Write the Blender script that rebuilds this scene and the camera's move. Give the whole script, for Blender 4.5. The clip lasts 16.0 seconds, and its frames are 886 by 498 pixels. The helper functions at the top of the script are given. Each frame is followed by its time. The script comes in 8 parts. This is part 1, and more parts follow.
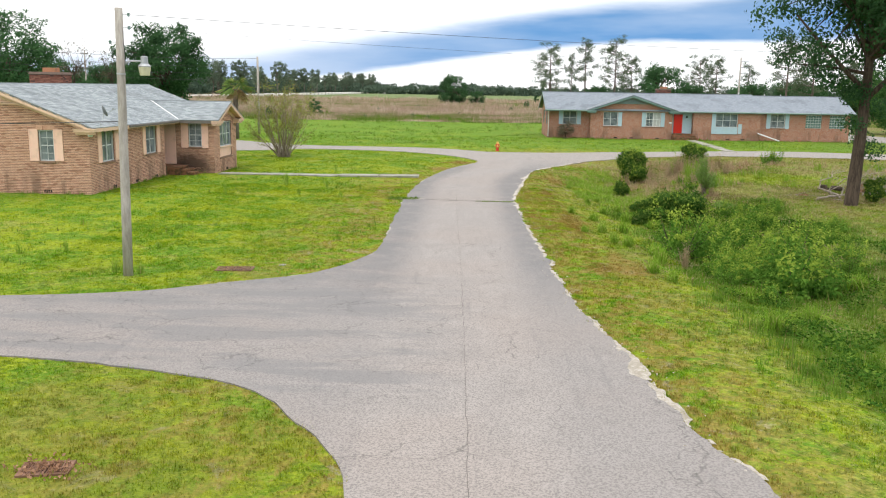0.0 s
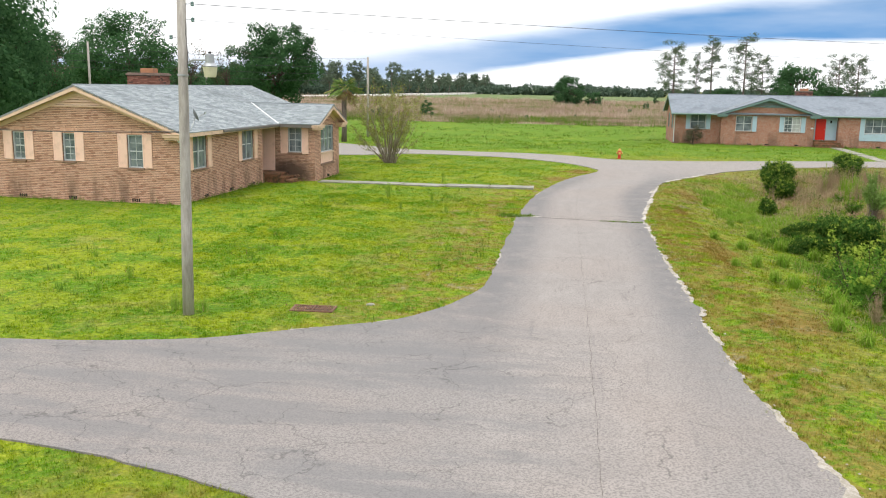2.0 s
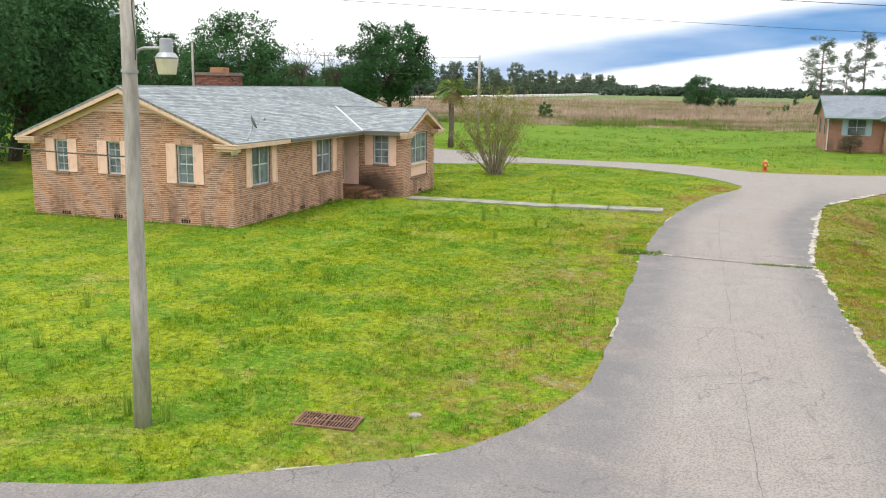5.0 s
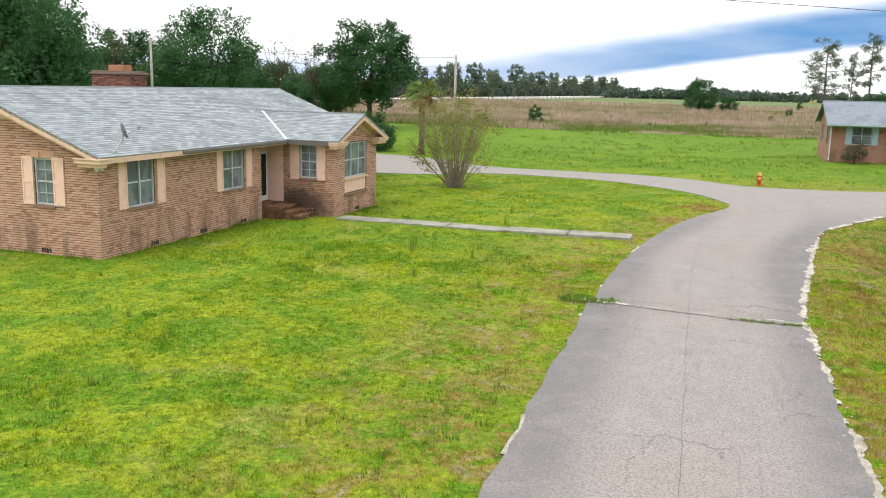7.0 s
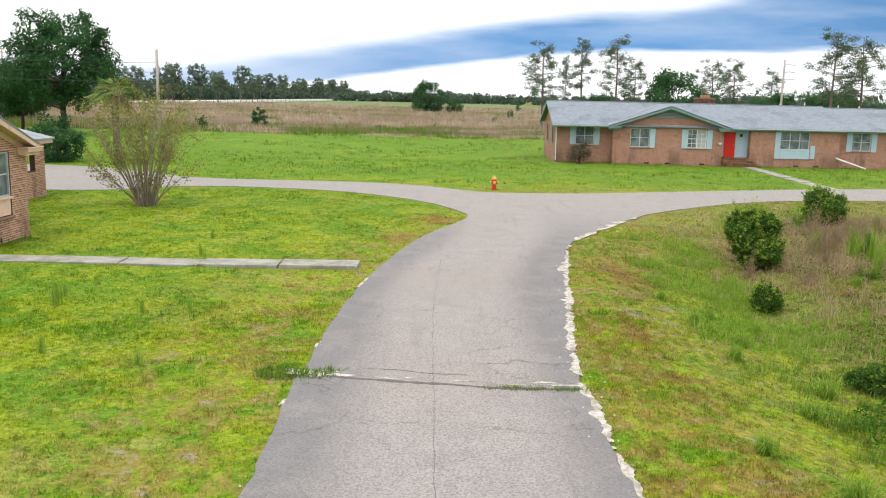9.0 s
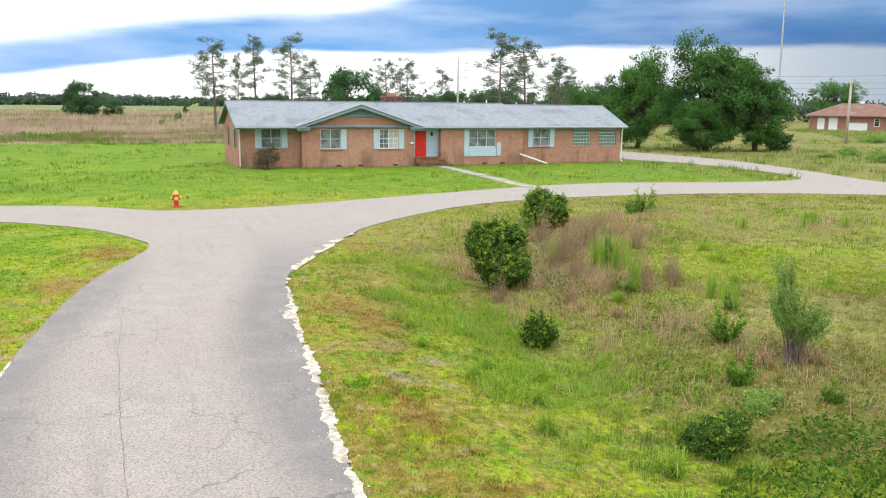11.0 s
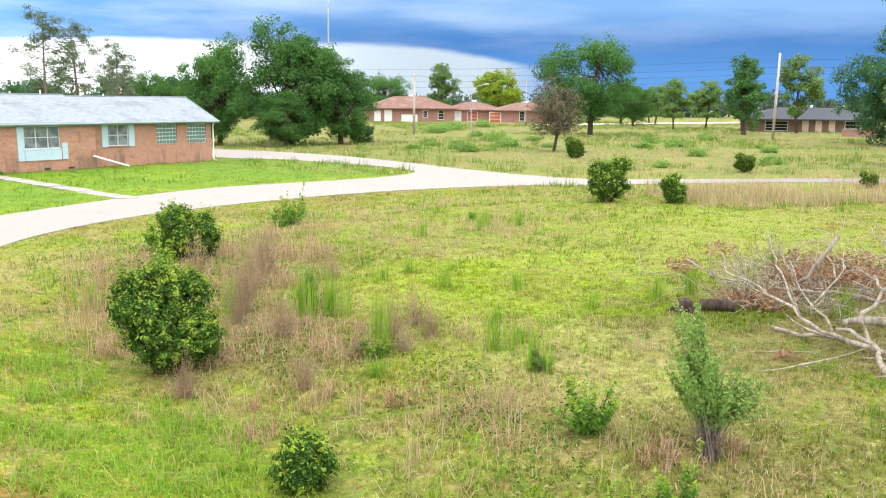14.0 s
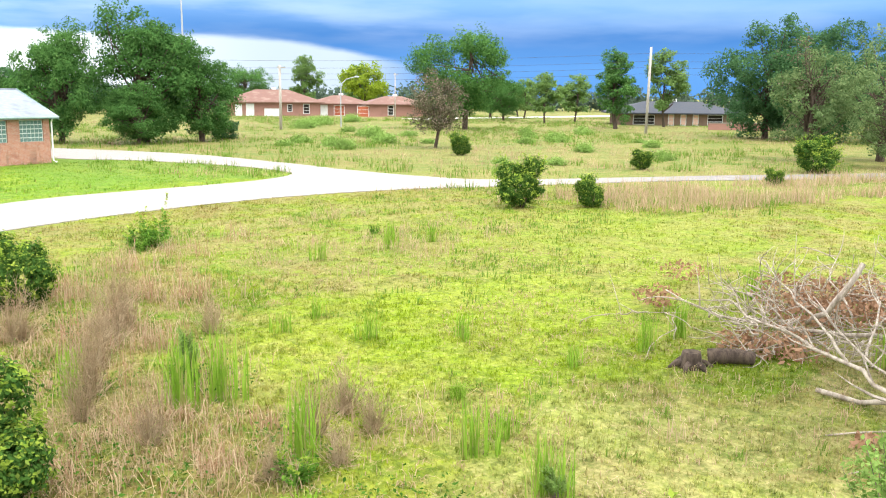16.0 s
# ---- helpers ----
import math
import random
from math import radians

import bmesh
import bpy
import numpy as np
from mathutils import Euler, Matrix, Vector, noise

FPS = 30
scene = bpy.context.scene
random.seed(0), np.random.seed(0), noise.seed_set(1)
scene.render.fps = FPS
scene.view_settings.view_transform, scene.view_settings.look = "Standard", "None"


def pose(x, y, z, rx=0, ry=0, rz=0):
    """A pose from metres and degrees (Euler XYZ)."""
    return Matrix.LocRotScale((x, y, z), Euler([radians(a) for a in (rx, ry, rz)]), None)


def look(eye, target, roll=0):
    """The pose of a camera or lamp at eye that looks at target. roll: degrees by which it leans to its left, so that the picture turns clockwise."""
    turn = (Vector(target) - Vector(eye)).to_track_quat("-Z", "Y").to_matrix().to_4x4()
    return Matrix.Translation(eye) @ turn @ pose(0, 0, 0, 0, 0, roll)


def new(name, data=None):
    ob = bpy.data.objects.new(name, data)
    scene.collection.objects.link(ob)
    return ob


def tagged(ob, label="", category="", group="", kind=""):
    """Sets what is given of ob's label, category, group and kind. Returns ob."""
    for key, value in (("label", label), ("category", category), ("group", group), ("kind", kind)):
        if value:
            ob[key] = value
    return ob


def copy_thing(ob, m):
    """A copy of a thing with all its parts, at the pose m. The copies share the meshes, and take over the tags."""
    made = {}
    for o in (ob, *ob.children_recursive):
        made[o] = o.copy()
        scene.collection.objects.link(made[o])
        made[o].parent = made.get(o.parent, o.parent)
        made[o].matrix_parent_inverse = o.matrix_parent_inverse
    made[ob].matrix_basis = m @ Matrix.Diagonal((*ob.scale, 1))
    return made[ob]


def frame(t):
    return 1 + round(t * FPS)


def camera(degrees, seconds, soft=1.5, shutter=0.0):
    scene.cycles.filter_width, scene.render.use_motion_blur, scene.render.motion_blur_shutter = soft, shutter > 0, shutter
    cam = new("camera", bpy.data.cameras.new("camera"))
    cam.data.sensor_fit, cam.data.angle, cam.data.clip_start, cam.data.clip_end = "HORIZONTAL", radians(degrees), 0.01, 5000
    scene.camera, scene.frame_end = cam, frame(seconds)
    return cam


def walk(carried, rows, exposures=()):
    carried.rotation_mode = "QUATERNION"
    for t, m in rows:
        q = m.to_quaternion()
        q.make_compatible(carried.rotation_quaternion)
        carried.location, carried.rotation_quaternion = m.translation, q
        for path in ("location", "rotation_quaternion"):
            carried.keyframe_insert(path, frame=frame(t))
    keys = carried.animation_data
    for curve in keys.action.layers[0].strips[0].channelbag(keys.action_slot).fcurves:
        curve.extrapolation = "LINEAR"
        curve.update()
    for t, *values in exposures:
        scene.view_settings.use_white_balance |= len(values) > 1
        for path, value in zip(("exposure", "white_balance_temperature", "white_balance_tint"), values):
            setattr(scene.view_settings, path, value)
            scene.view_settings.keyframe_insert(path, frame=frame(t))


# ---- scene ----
cam = camera(54.6, 16.0, soft=1.1)
PATH = [
    (0, (0.614, -0.609, 5.218), (0.562, 1.356, 4.848), 0.9),
    (0.5, (0.457, 0.619, 5.276), (0.406, 2.583, 4.906), 0.9),
    (1, (0.29, 1.786, 5.282), (0.244, 3.751, 4.913), 1.0),
    (1.5, (0.221, 2.949, 5.273), (0.069, 4.909, 4.903), 1.0),
    (2, (0.163, 4.099, 5.301), (-0.143, 6.04, 4.928), 1.0),
    (2.5, (0.067, 5.288, 5.322), (-0.281, 7.222, 4.949), 1.1),
    (3, (-0.072, 6.482, 5.295), (-0.516, 8.397, 4.924), 1.0),
    (3.2, (-0.142, 6.964, 5.294), (-0.625, 8.869, 4.921), 1.1),
    (5.3, (-0.464, 12.312, 5.329), (-1.045, 14.189, 4.954), 1.0),
    (5.5, (-0.404, 12.919, 5.349), (-0.987, 14.796, 4.975), 1.1),
    (6, (-0.192, 14.414, 5.411), (-0.773, 16.291, 5.038), 1.1),
    (6.5, (0.175, 16.096, 5.43), (-0.41, 17.971, 5.056), 1.2),
    (7, (0.46, 17.799, 5.414), (-0.125, 19.675, 5.041), 1.3),
    (7.5, (0.536, 19.521, 5.354), (0.054, 21.427, 4.985), 1.3),
    (8, (0.447, 21.175, 5.293), (0.13, 23.116, 4.929), 1.4),
    (8.5, (0.334, 22.846, 5.218), (0.182, 24.808, 4.861), 1.4),
    (9, (0.232, 24.456, 5.133), (0.238, 26.425, 4.781), 1.3),
    (9.5, (0.125, 25.991, 5.044), (0.294, 27.953, 4.695), 1.2),
    (10, (-0.021, 27.429, 5.036), (0.322, 29.369, 4.689), 1.1),
    (10.2, (-0.06, 28.013, 5.035), (0.353, 29.939, 4.69), 1.0),
    (12.3, (0.504, 34.344, 5.048), (1.578, 35.996, 4.709), 0.8),
    (12.5, (0.588, 34.917, 5.03), (1.678, 36.559, 4.69), 0.9),
    (13, (0.883, 36.326, 4.97), (2.088, 37.886, 4.63), 0.7),
    (13.5, (1.312, 37.788, 4.867), (2.681, 39.206, 4.527), 0.7),
    (14, (1.836, 39.144, 4.729), (3.366, 40.386, 4.388), 0.5),
    (14.5, (2.524, 40.46, 4.645), (4.18, 41.529, 4.304), 0.4),
    (15, (3.303, 41.626, 4.631), (5.009, 42.611, 4.286), 0.5),
    (15.5, (4.26, 42.601, 4.618), (5.966, 43.585, 4.27), 0.5),
    (16, (5.372, 43.441, 4.688), (7.078, 44.423, 4.336), 0.6),
]
walk(cam, [(t, look(eye, target, roll)) for t, eye, target, roll in PATH],
     exposures=[(0.0, 0.26), (8.5, 0.26), (10.2, 0.38), (12.3, 0.78), (13.5, 0.95), (14.5, 1.22), (16.0, 1.31)])
# ---------------------------------------------------------------- sky, sun, exposure
world = bpy.data.worlds.new("world")
scene.world = world
world.use_nodes = True


class N:
    """Short hand for building a node tree."""

    def __init__(self, tree):
        self.t = tree

    def add(self, kind):
        return self.t.nodes.new(kind)

    def put(self, sock, v):
        if isinstance(v, bpy.types.NodeSocket):
            self.t.links.new(v, sock)
        elif v is not None:
            sock.default_value = v if not isinstance(v, tuple) or len(v) == 4 or sock.type == "VECTOR" else (*v, 1.0)

    def math(self, op, a, b=None, c=None, clamp=False):
        n = self.add("ShaderNodeMath")
        n.operation, n.use_clamp = op, clamp
        for s, v in zip(n.inputs, (a, b, c)):
            self.put(s, v)
        return n.outputs[0]

    def mix(self, f, a, b, mode="MIX"):
        n = self.add("ShaderNodeMix")
        n.data_type, n.blend_type = "RGBA", mode
        self.put(n.inputs[0], f), self.put(n.inputs[6], a), self.put(n.inputs[7], b)
        return n.outputs[2]

    def noise(self, vec, scale, detail=4.0, rough=0.55, distortion=0.0, out=0):
        n = self.add("ShaderNodeTexNoise")
        self.put(n.inputs["Vector"], vec)
        n.inputs["Scale"].default_value, n.inputs["Detail"].default_value = scale, detail
        n.inputs["Roughness"].default_value, n.inputs["Distortion"].default_value = rough, distortion
        return n.outputs[out]

    def ramp(self, f, lo, hi, a=0.0, b=1.0):
        n = self.add("ShaderNodeMapRange")
        n.interpolation_type = "SMOOTHSTEP"
        self.put(n.inputs[0], f)
        for s, v in zip(n.inputs[1:5], (lo, hi, a, b)):
            self.put(s, v)
        return n.outputs[0]

    def scaled(self, vec, sx, sy, sz):
        n = self.add("ShaderNodeVectorMath")
        n.operation = "MULTIPLY"
        self.put(n.inputs[0], vec)
        n.inputs[1].default_value = (sx, sy, sz)
        return n.outputs[0]

    def split(self, vec):
        n = self.add("ShaderNodeSeparateXYZ")
        self.put(n.inputs[0], vec)
        return n.outputs

    def bump(self, height, strength=0.3, distance=0.02):
        n = self.add("ShaderNodeBump")
        n.inputs["Strength"].default_value, n.inputs["Distance"].default_value = strength, distance
        self.put(n.inputs["Height"], height)
        return n.outputs[0]

    def coords(self):
        return self.add("ShaderNodeTexCoord").outputs["Object"]

    def island(self):
        return self.add("ShaderNodeNewGeometry").outputs["Random Per Island"]

    def chance(self):
        return self.add("ShaderNodeObjectInfo").outputs["Random"]


def build_sky():
    t = world.node_tree
    t.nodes.clear()
    n = N(t)
    way = n.add("ShaderNodeTexCoord").outputs["Generated"]
    x, y, z = n.split(way)
    flat = n.math("SQRT", n.math("ADD", n.math("MULTIPLY", x, x), n.math("MULTIPLY", y, y)))
    el = n.math("MULTIPLY", n.math("ARCTAN2", z, flat), 57.2958)
    az = n.math("MULTIPLY", n.math("ARCTAN2", x, y), 57.2958)
    grain = n.add("ShaderNodeCombineXYZ")
    n.put(grain.inputs[0], n.math("MULTIPLY", az, 0.055)), n.put(grain.inputs[1], n.math("MULTIPLY", el, 0.33))
    soft = n.math("SUBTRACT", n.noise(grain.outputs[0], 1.6, 5.0, 0.5), 0.5)
    fine = n.math("SUBTRACT", n.noise(grain.outputs[0], 5.0, 5.0, 0.6), 0.5)
    e = n.math("ADD", el, n.math("ADD", n.math("MULTIPLY", soft, 0.6), n.math("MULTIPLY", fine, 0.4)))
    # a shelf of storm cloud that thickens to the east: lower edge, upper edge
    low = n.math("ADD", n.math("ADD", n.ramp(az, -16.0, 12.0, 0.2, 2.9), n.ramp(az, 14.0, 34.0, 0.0, 0.55)), n.ramp(az, 47.0, 60.0, 0.0, -1.6))
    top = n.math("ADD", n.ramp(az, -22.0, 14.0, 1.9, 6.0), n.math("ADD", n.ramp(az, 12.0, 34.0, 0.0, 5.0), n.ramp(az, 46.0, 66.0, 0.0, -3.6)))
    inside = n.math("MULTIPLY", n.ramp(n.math("SUBTRACT", e, low), -0.18, 0.35), n.ramp(n.math("SUBTRACT", top, e), -0.3, 1.3))
    dense = n.ramp(az, -24.0, 6.0, 0.65, 1.0)
    band = n.math("MULTIPLY", inside, n.math("MULTIPLY", dense, n.ramp(soft, -0.3, 0.25, 1.08, 0.80)), clamp=True)
    storm = n.mix(n.ramp(az, 14.0, 50.0), (0.125, 0.305, 0.60, 1), (0.019, 0.100, 0.290, 1))
    storm = n.mix(n.math("MULTIPLY", n.ramp(e, 3.4, 6.0), n.ramp(az, 30.0, 55.0, 0.35, 0.8)), storm, (0.14, 0.27, 0.475, 1))
    storm = n.mix(n.math("MULTIPLY", n.ramp(e, 4.2, 0.8), n.ramp(az, 40.0, 58.0, 0.0, 0.8)), storm, (0.062, 0.19, 0.43, 1))
    haze = n.mix(n.ramp(az, 18.0, 50.0), (1.05, 1.06, 1.08, 1), (0.30, 0.36, 0.42, 1))
    haze = n.mix(n.ramp(az, 53.0, 60.0), haze, (0.050, 0.165, 0.39, 1))
    white = n.mix(n.ramp(el, 6.0, 30.0), (1.12, 1.12, 1.13, 1), (1.42, 1.42, 1.44, 1))
    upper = n.mix(n.math("MULTIPLY", n.ramp(az, 30.0, 70.0), n.ramp(el, 16.0, 6.0)), white, (0.34, 0.42, 0.54, 1))
    under = n.mix(n.ramp(n.math("SUBTRACT", e, low), 0.6, 2.2), haze, upper)
    clouds = n.mix(band, under, storm)
    air = n.add("ShaderNodeTexSky")
    air.sky_type, air.sun_disc = "NISHITA", False
    air.sun_elevation, air.sun_rotation = radians(52), radians(200)
    total = n.add("ShaderNodeMix")
    total.data_type, total.blend_type = "RGBA", "ADD"
    total.inputs[0].default_value = 0.004
    n.put(total.inputs[6], clouds), n.put(total.inputs[7], air.outputs[0])
    bg = n.add("ShaderNodeBackground")
    bg.inputs["Strength"].default_value = 1.0
    n.put(bg.inputs[0], total.outputs[2])
    n.put(n.add("ShaderNodeOutputWorld").inputs[0], bg.outputs[0])


build_sky()
sun = new("sun", bpy.data.lights.new("sun", "SUN"))
sun.data.energy, sun.data.angle, sun.data.color = 1.3, radians(18), (1.0, 0.96, 0.88)
sun.matrix_world = look((0, 0, 60), (0.34 * 40, 0.55 * 40, 0))

# ---------------------------------------------------------------- materials


def material(name, rough=0.9, metal=0.0, spec=0.3):
    m = bpy.data.materials.new(name)
    m.use_nodes = True
    n = N(m.node_tree)
    b = m.node_tree.nodes["Principled BSDF"]
    b.inputs["Roughness"].default_value, b.inputs["Metallic"].default_value = rough, metal
    b.inputs["Specular IOR Level"].default_value = spec
    return m, n, b


def painted(name, colour, rough=0.6, metal=0.0, wear=0.25, dirt=(0.12, 0.09, 0.06), scale=3.0, vary=0.12, spec=0.3, worn=0.6):
    """Paint or metal or timber with stains and fine grain."""
    m, n, b = material(name, rough, metal, spec)
    co = n.coords()
    big, small = n.noise(co, scale, 5, 0.65), n.noise(co, scale * 14, 3, 0.6)
    c = n.mix(n.ramp(big, worn - 0.12, worn + 0.12, 0, wear), (*colour, 1), (*dirt, 1))
    c = n.mix(n.ramp(small, 0.3, 0.7, 0.0, vary), c, tuple(v * 0.55 for v in colour))
    n.put(b.inputs["Base Color"], c)
    n.put(b.inputs["Normal"], n.bump(small, 0.25, 0.01))
    return m


def turf_colour(n, co):
    """Lawn colours by place: bright and yellow greens, straw and bare brown patches."""
    wide, mid, fine = n.noise(co, 0.055, 3, 0.5), n.noise(co, 0.55, 6, 0.72, 0.6), n.noise(co, 3.2, 4, 0.7)
    c = n.mix(n.ramp(mid, 0.42, 0.58), TURF_GREEN, TURF_YELLOW)
    c = n.mix(n.ramp(wide, 0.42, 0.62, 0.0, 0.5), c, TURF_DEEP)
    c = n.mix(n.ramp(fine, 0.50, 0.64, 0.0, 0.55), c, (0.37, 0.39, 0.04, 1))
    c = n.mix(n.ramp(n.noise(co, 2.1, 5, 0.75, 0.4), 0.46, 0.36, 0.0, 0.45), c, (0.075, 0.175, 0.008, 1))
    c = n.mix(n.ramp(n.noise(co, 0.28, 6, 0.78, 0.6), 0.55, 0.64, 0.0, 0.65), c, (0.47, 0.42, 0.12, 1))
    c = n.mix(n.ramp(n.noise(co, 5.5, 4, 0.8), 0.50, 0.38, 0.0, 0.75), c, (0.040, 0.105, 0.005, 1))
    c = n.mix(n.ramp(n.noise(co, 7.5, 3, 0.8), 0.54, 0.64, 0.0, 0.6), c, (0.46, 0.49, 0.06, 1))
    x, y, z = n.split(co)
    c = n.mix(n.math("MULTIPLY", n.ramp(y, 72, 82), n.ramp(n.noise(co, 0.2, 5, 0.7), 0.35, 0.6, 0.3, 0.75)), c, (0.105, 0.255, 0.014, 1))
    # strip beside the road on both sides is drier
    bend = n.math("ADD", 0.4, n.math("MULTIPLY", n.ramp(y, 45, 66), 7.0))
    off = n.math("ABSOLUTE", n.math("SUBTRACT", x, bend))
    dry = n.math("MULTIPLY", n.ramp(off, 8.5, 3.5), n.ramp(y, 78, 68))
    patch = n.ramp(n.math("ADD", n.noise(co, 1.3, 6, 0.75, 0.8), n.ramp(x, 1.0, 3.0, 0.0, 0.03)), 0.45, 0.57)
    c = n.mix(n.math("MULTIPLY", dry, n.math("MULTIPLY", patch, 0.85)), c, (0.37, 0.235, 0.075, 1))
    c = n.mix(n.math("MULTIPLY", dry, n.ramp(n.noise(co, 2.4, 4, 0.7, 0.5), 0.52, 0.64, 0.0, 0.6)), c, (0.22, 0.38, 0.02, 1))
    red = n.ramp(n.noise(co, 0.33, 6, 0.75, 0.5), 0.54, 0.64)
    c = n.mix(n.math("MULTIPLY", n.math("MULTIPLY", red, n.ramp(off, 9.0, 4.0)), n.math("MULTIPLY", n.ramp(x, 2.0, 3.5), n.ramp(y, 76, 66, 0.0, 0.8))), c, (0.275, 0.125, 0.045, 1))
    for px, py, wide_by, long_by, tone in ((5.7, 50.0, 1.1, 2.3, (0.29, 0.13, 0.05, 1)), (5.4, 47.3, 0.8, 0.7, (0.33, 0.22, 0.10, 1)), (19, 69, 6, 1.8, (0.29, 0.18, 0.07, 1)), (30, 69.2, 9, 1.6, (0.29, 0.18, 0.07, 1)), (41, 65.8, 6, 2.0, (0.29, 0.18, 0.07, 1)), (50, 58.6, 6, 4, (0.30, 0.20, 0.08, 1)), (5.0, 45.1, 0.35, 0.4, (0.36, 0.28, 0.20, 1)), (6.1, 46.2, 0.5, 0.3, (0.36, 0.28, 0.20, 1)), (5.9, 44.7, 0.35, 0.3, (0.36, 0.28, 0.20, 1)), (4.7, 43.0, 0.5, 1.2, (0.30, 0.16, 0.06, 1)), (4.9, 33.5, 0.8, 3.0, (0.30, 0.16, 0.05, 1)), (5.4, 24.5, 0.9, 2.6, (0.31, 0.17, 0.055, 1)), (0.0, 60.2, 1.4, 1.6, (0.33, 0.16, 0.06, 1)), (-1.2, 55.5, 0.7, 2.2, (0.33, 0.18, 0.06, 1))):
        rr = n.math("ADD", n.math("ABSOLUTE", n.math("DIVIDE", n.math("SUBTRACT", x, px), wide_by)), n.math("ABSOLUTE", n.math("DIVIDE", n.math("SUBTRACT", y, py), long_by)))
        rr = n.math("ADD", rr, n.math("MULTIPLY", n.math("SUBTRACT", mid, 0.5), 3.5))
        c = n.mix(n.ramp(rr, 1.3, 0.5, 0.0, 0.85), c, tone)
    soil = n.math("MULTIPLY", n.ramp(n.noise(co, 1.3, 6, 0.75, 0.5), 0.585, 0.64), n.math("MULTIPLY", dry, 0.8))
    c = n.mix(soil, c, (0.40, 0.33, 0.24, 1))
    meadow = n.math("MULTIPLY", n.ramp(x, 9.0, 12.0), n.math("MAXIMUM", n.ramp(y, 73, 69), n.ramp(x, 47, 52)))
    rough = n.math("MULTIPLY", meadow, n.ramp(n.noise(co, 0.5, 6, 0.75, 1.0), 0.42, 0.58, 0.0, 0.74))
    c = n.mix(n.math("MULTIPLY", meadow, 0.55), c, (0.225, 0.255, 0.032, 1))
    c = n.mix(n.math("MULTIPLY", meadow, n.ramp(n.noise(co, 0.16, 5, 0.7, 0.7), 0.50, 0.60, 0.0, 0.35)), c, (0.09, 0.18, 0.015, 1))
    away = n.math("MULTIPLY", n.ramp(x, 30, 60), n.ramp(n.math("ADD", x, y), 95, 125))
    olive = n.mix(n.ramp(n.noise(co, 0.12, 6, 0.7, 0.4), 0.42, 0.58), (0.105, 0.155, 0.04, 1), (0.235, 0.215, 0.085, 1))
    c = n.mix(n.math("MULTIPLY", away, 0.85), c, olive)
    c = n.mix(rough, c, (0.335, 0.245, 0.115, 1))
    rust = n.math("MULTIPLY", meadow, n.ramp(n.noise(co, 0.24, 6, 0.78, 0.9), 0.54, 0.64, 0.0, 0.7))
    c = n.mix(rust, c, (0.22, 0.125, 0.06, 1))
    # bright mossy middle of the meadow, straw nearer the ditch, brown undergrowth along its bed, deep green at its south end
    def oval(px, py, rx, ry, full):
        d = n.math("SQRT", n.math("ADD", n.math("POWER", n.math("ABSOLUTE", n.math("DIVIDE", n.math("SUBTRACT", x, px), rx)), 2.0), n.math("POWER", n.math("ABSOLUTE", n.math("DIVIDE", n.math("SUBTRACT", y, py), ry)), 2.0)))
        return n.ramp(n.math("ADD", d, n.math("MULTIPLY", n.math("SUBTRACT", n.noise(co, 0.6, 5, 0.7, 0.6), 0.5), 2.2)), 1.25, 0.55, 0.0, full)
    c = n.mix(oval(20.5, 51.5, 5.5, 4.5, 0.62), c, (0.30, 0.40, 0.018, 1))
    c = n.mix(oval(33.0, 53.0, 9.0, 5.0, 0.5), c, (0.31, 0.37, 0.05, 1))
    c = n.mix(oval(16.0, 46.0, 3.5, 2.6, 0.5), c, (0.43, 0.39, 0.17, 1))
    c = n.mix(oval(21.5, 43.2, 3.5, 1.8, 0.6), c, (0.36, 0.27, 0.16, 1))
    c = n.mix(oval(12.6, 42.0, 3.2, 2.8, 0.7), c, (0.135, 0.115, 0.042, 1))
    bed = n.math("ADD", n.ramp(y, 36, 50, 8.6, 9.8), n.ramp(y, 50, 60, 0.0, 3.0))
    low = n.math("MULTIPLY", n.ramp(n.math("ABSOLUTE", n.math("SUBTRACT", x, n.math("ADD", bed, 1.6))), 3.2, 1.0), n.math("MULTIPLY", n.ramp(y, 38, 43), n.ramp(y, 64, 59)))
    c = n.mix(n.math("MULTIPLY", low, n.ramp(n.noise(co, 0.8, 6, 0.75, 0.8), 0.40, 0.56, 0.1, 0.75)), c, (0.235, 0.155, 0.075, 1))
    c = n.mix(n.math("MULTIPLY", low, n.ramp(n.noise(co, 1.7, 5, 0.75, 0.5), 0.52, 0.62, 0.0, 0.7)), c, (0.10, 0.13, 0.025, 1))
    c = n.mix(n.math("MULTIPLY", n.math("MULTIPLY", n.ramp(x, 6.6, 8.8), n.ramp(y, 40, 30)), n.ramp(n.noise(co, 0.7, 5, 0.7), 0.35, 0.6, 0.75, 0.35)), c, (0.055, 0.145, 0.012, 1))
    c = n.mix(oval(-5.5, 9.5, 5.0, 5.5, 0.5), c, (0.215, 0.20, 0.03, 1))
    east = n.ramp(x, 3.0, 6.0, 0.55, 1.0)
    c = n.mix(n.math("MULTIPLY", east, n.ramp(n.noise(co, 4.2, 5, 0.8, 0.4), 0.52, 0.38, 0.0, 0.8)), c, (0.38, 0.42, 0.34, 1), "MULTIPLY")
    c = n.mix(n.math("MULTIPLY", east, n.ramp(n.noise(co, 1.6, 4, 0.7, 0.8), 0.48, 0.36, 0.0, 0.6)), c, (0.45, 0.48, 0.40, 1), "MULTIPLY")
    straw = n.math("MULTIPLY", n.ramp(x, 4.0, 8.0, 0.1, 0.55), n.ramp(n.noise(co, 6.5, 4, 0.75), 0.55, 0.66))
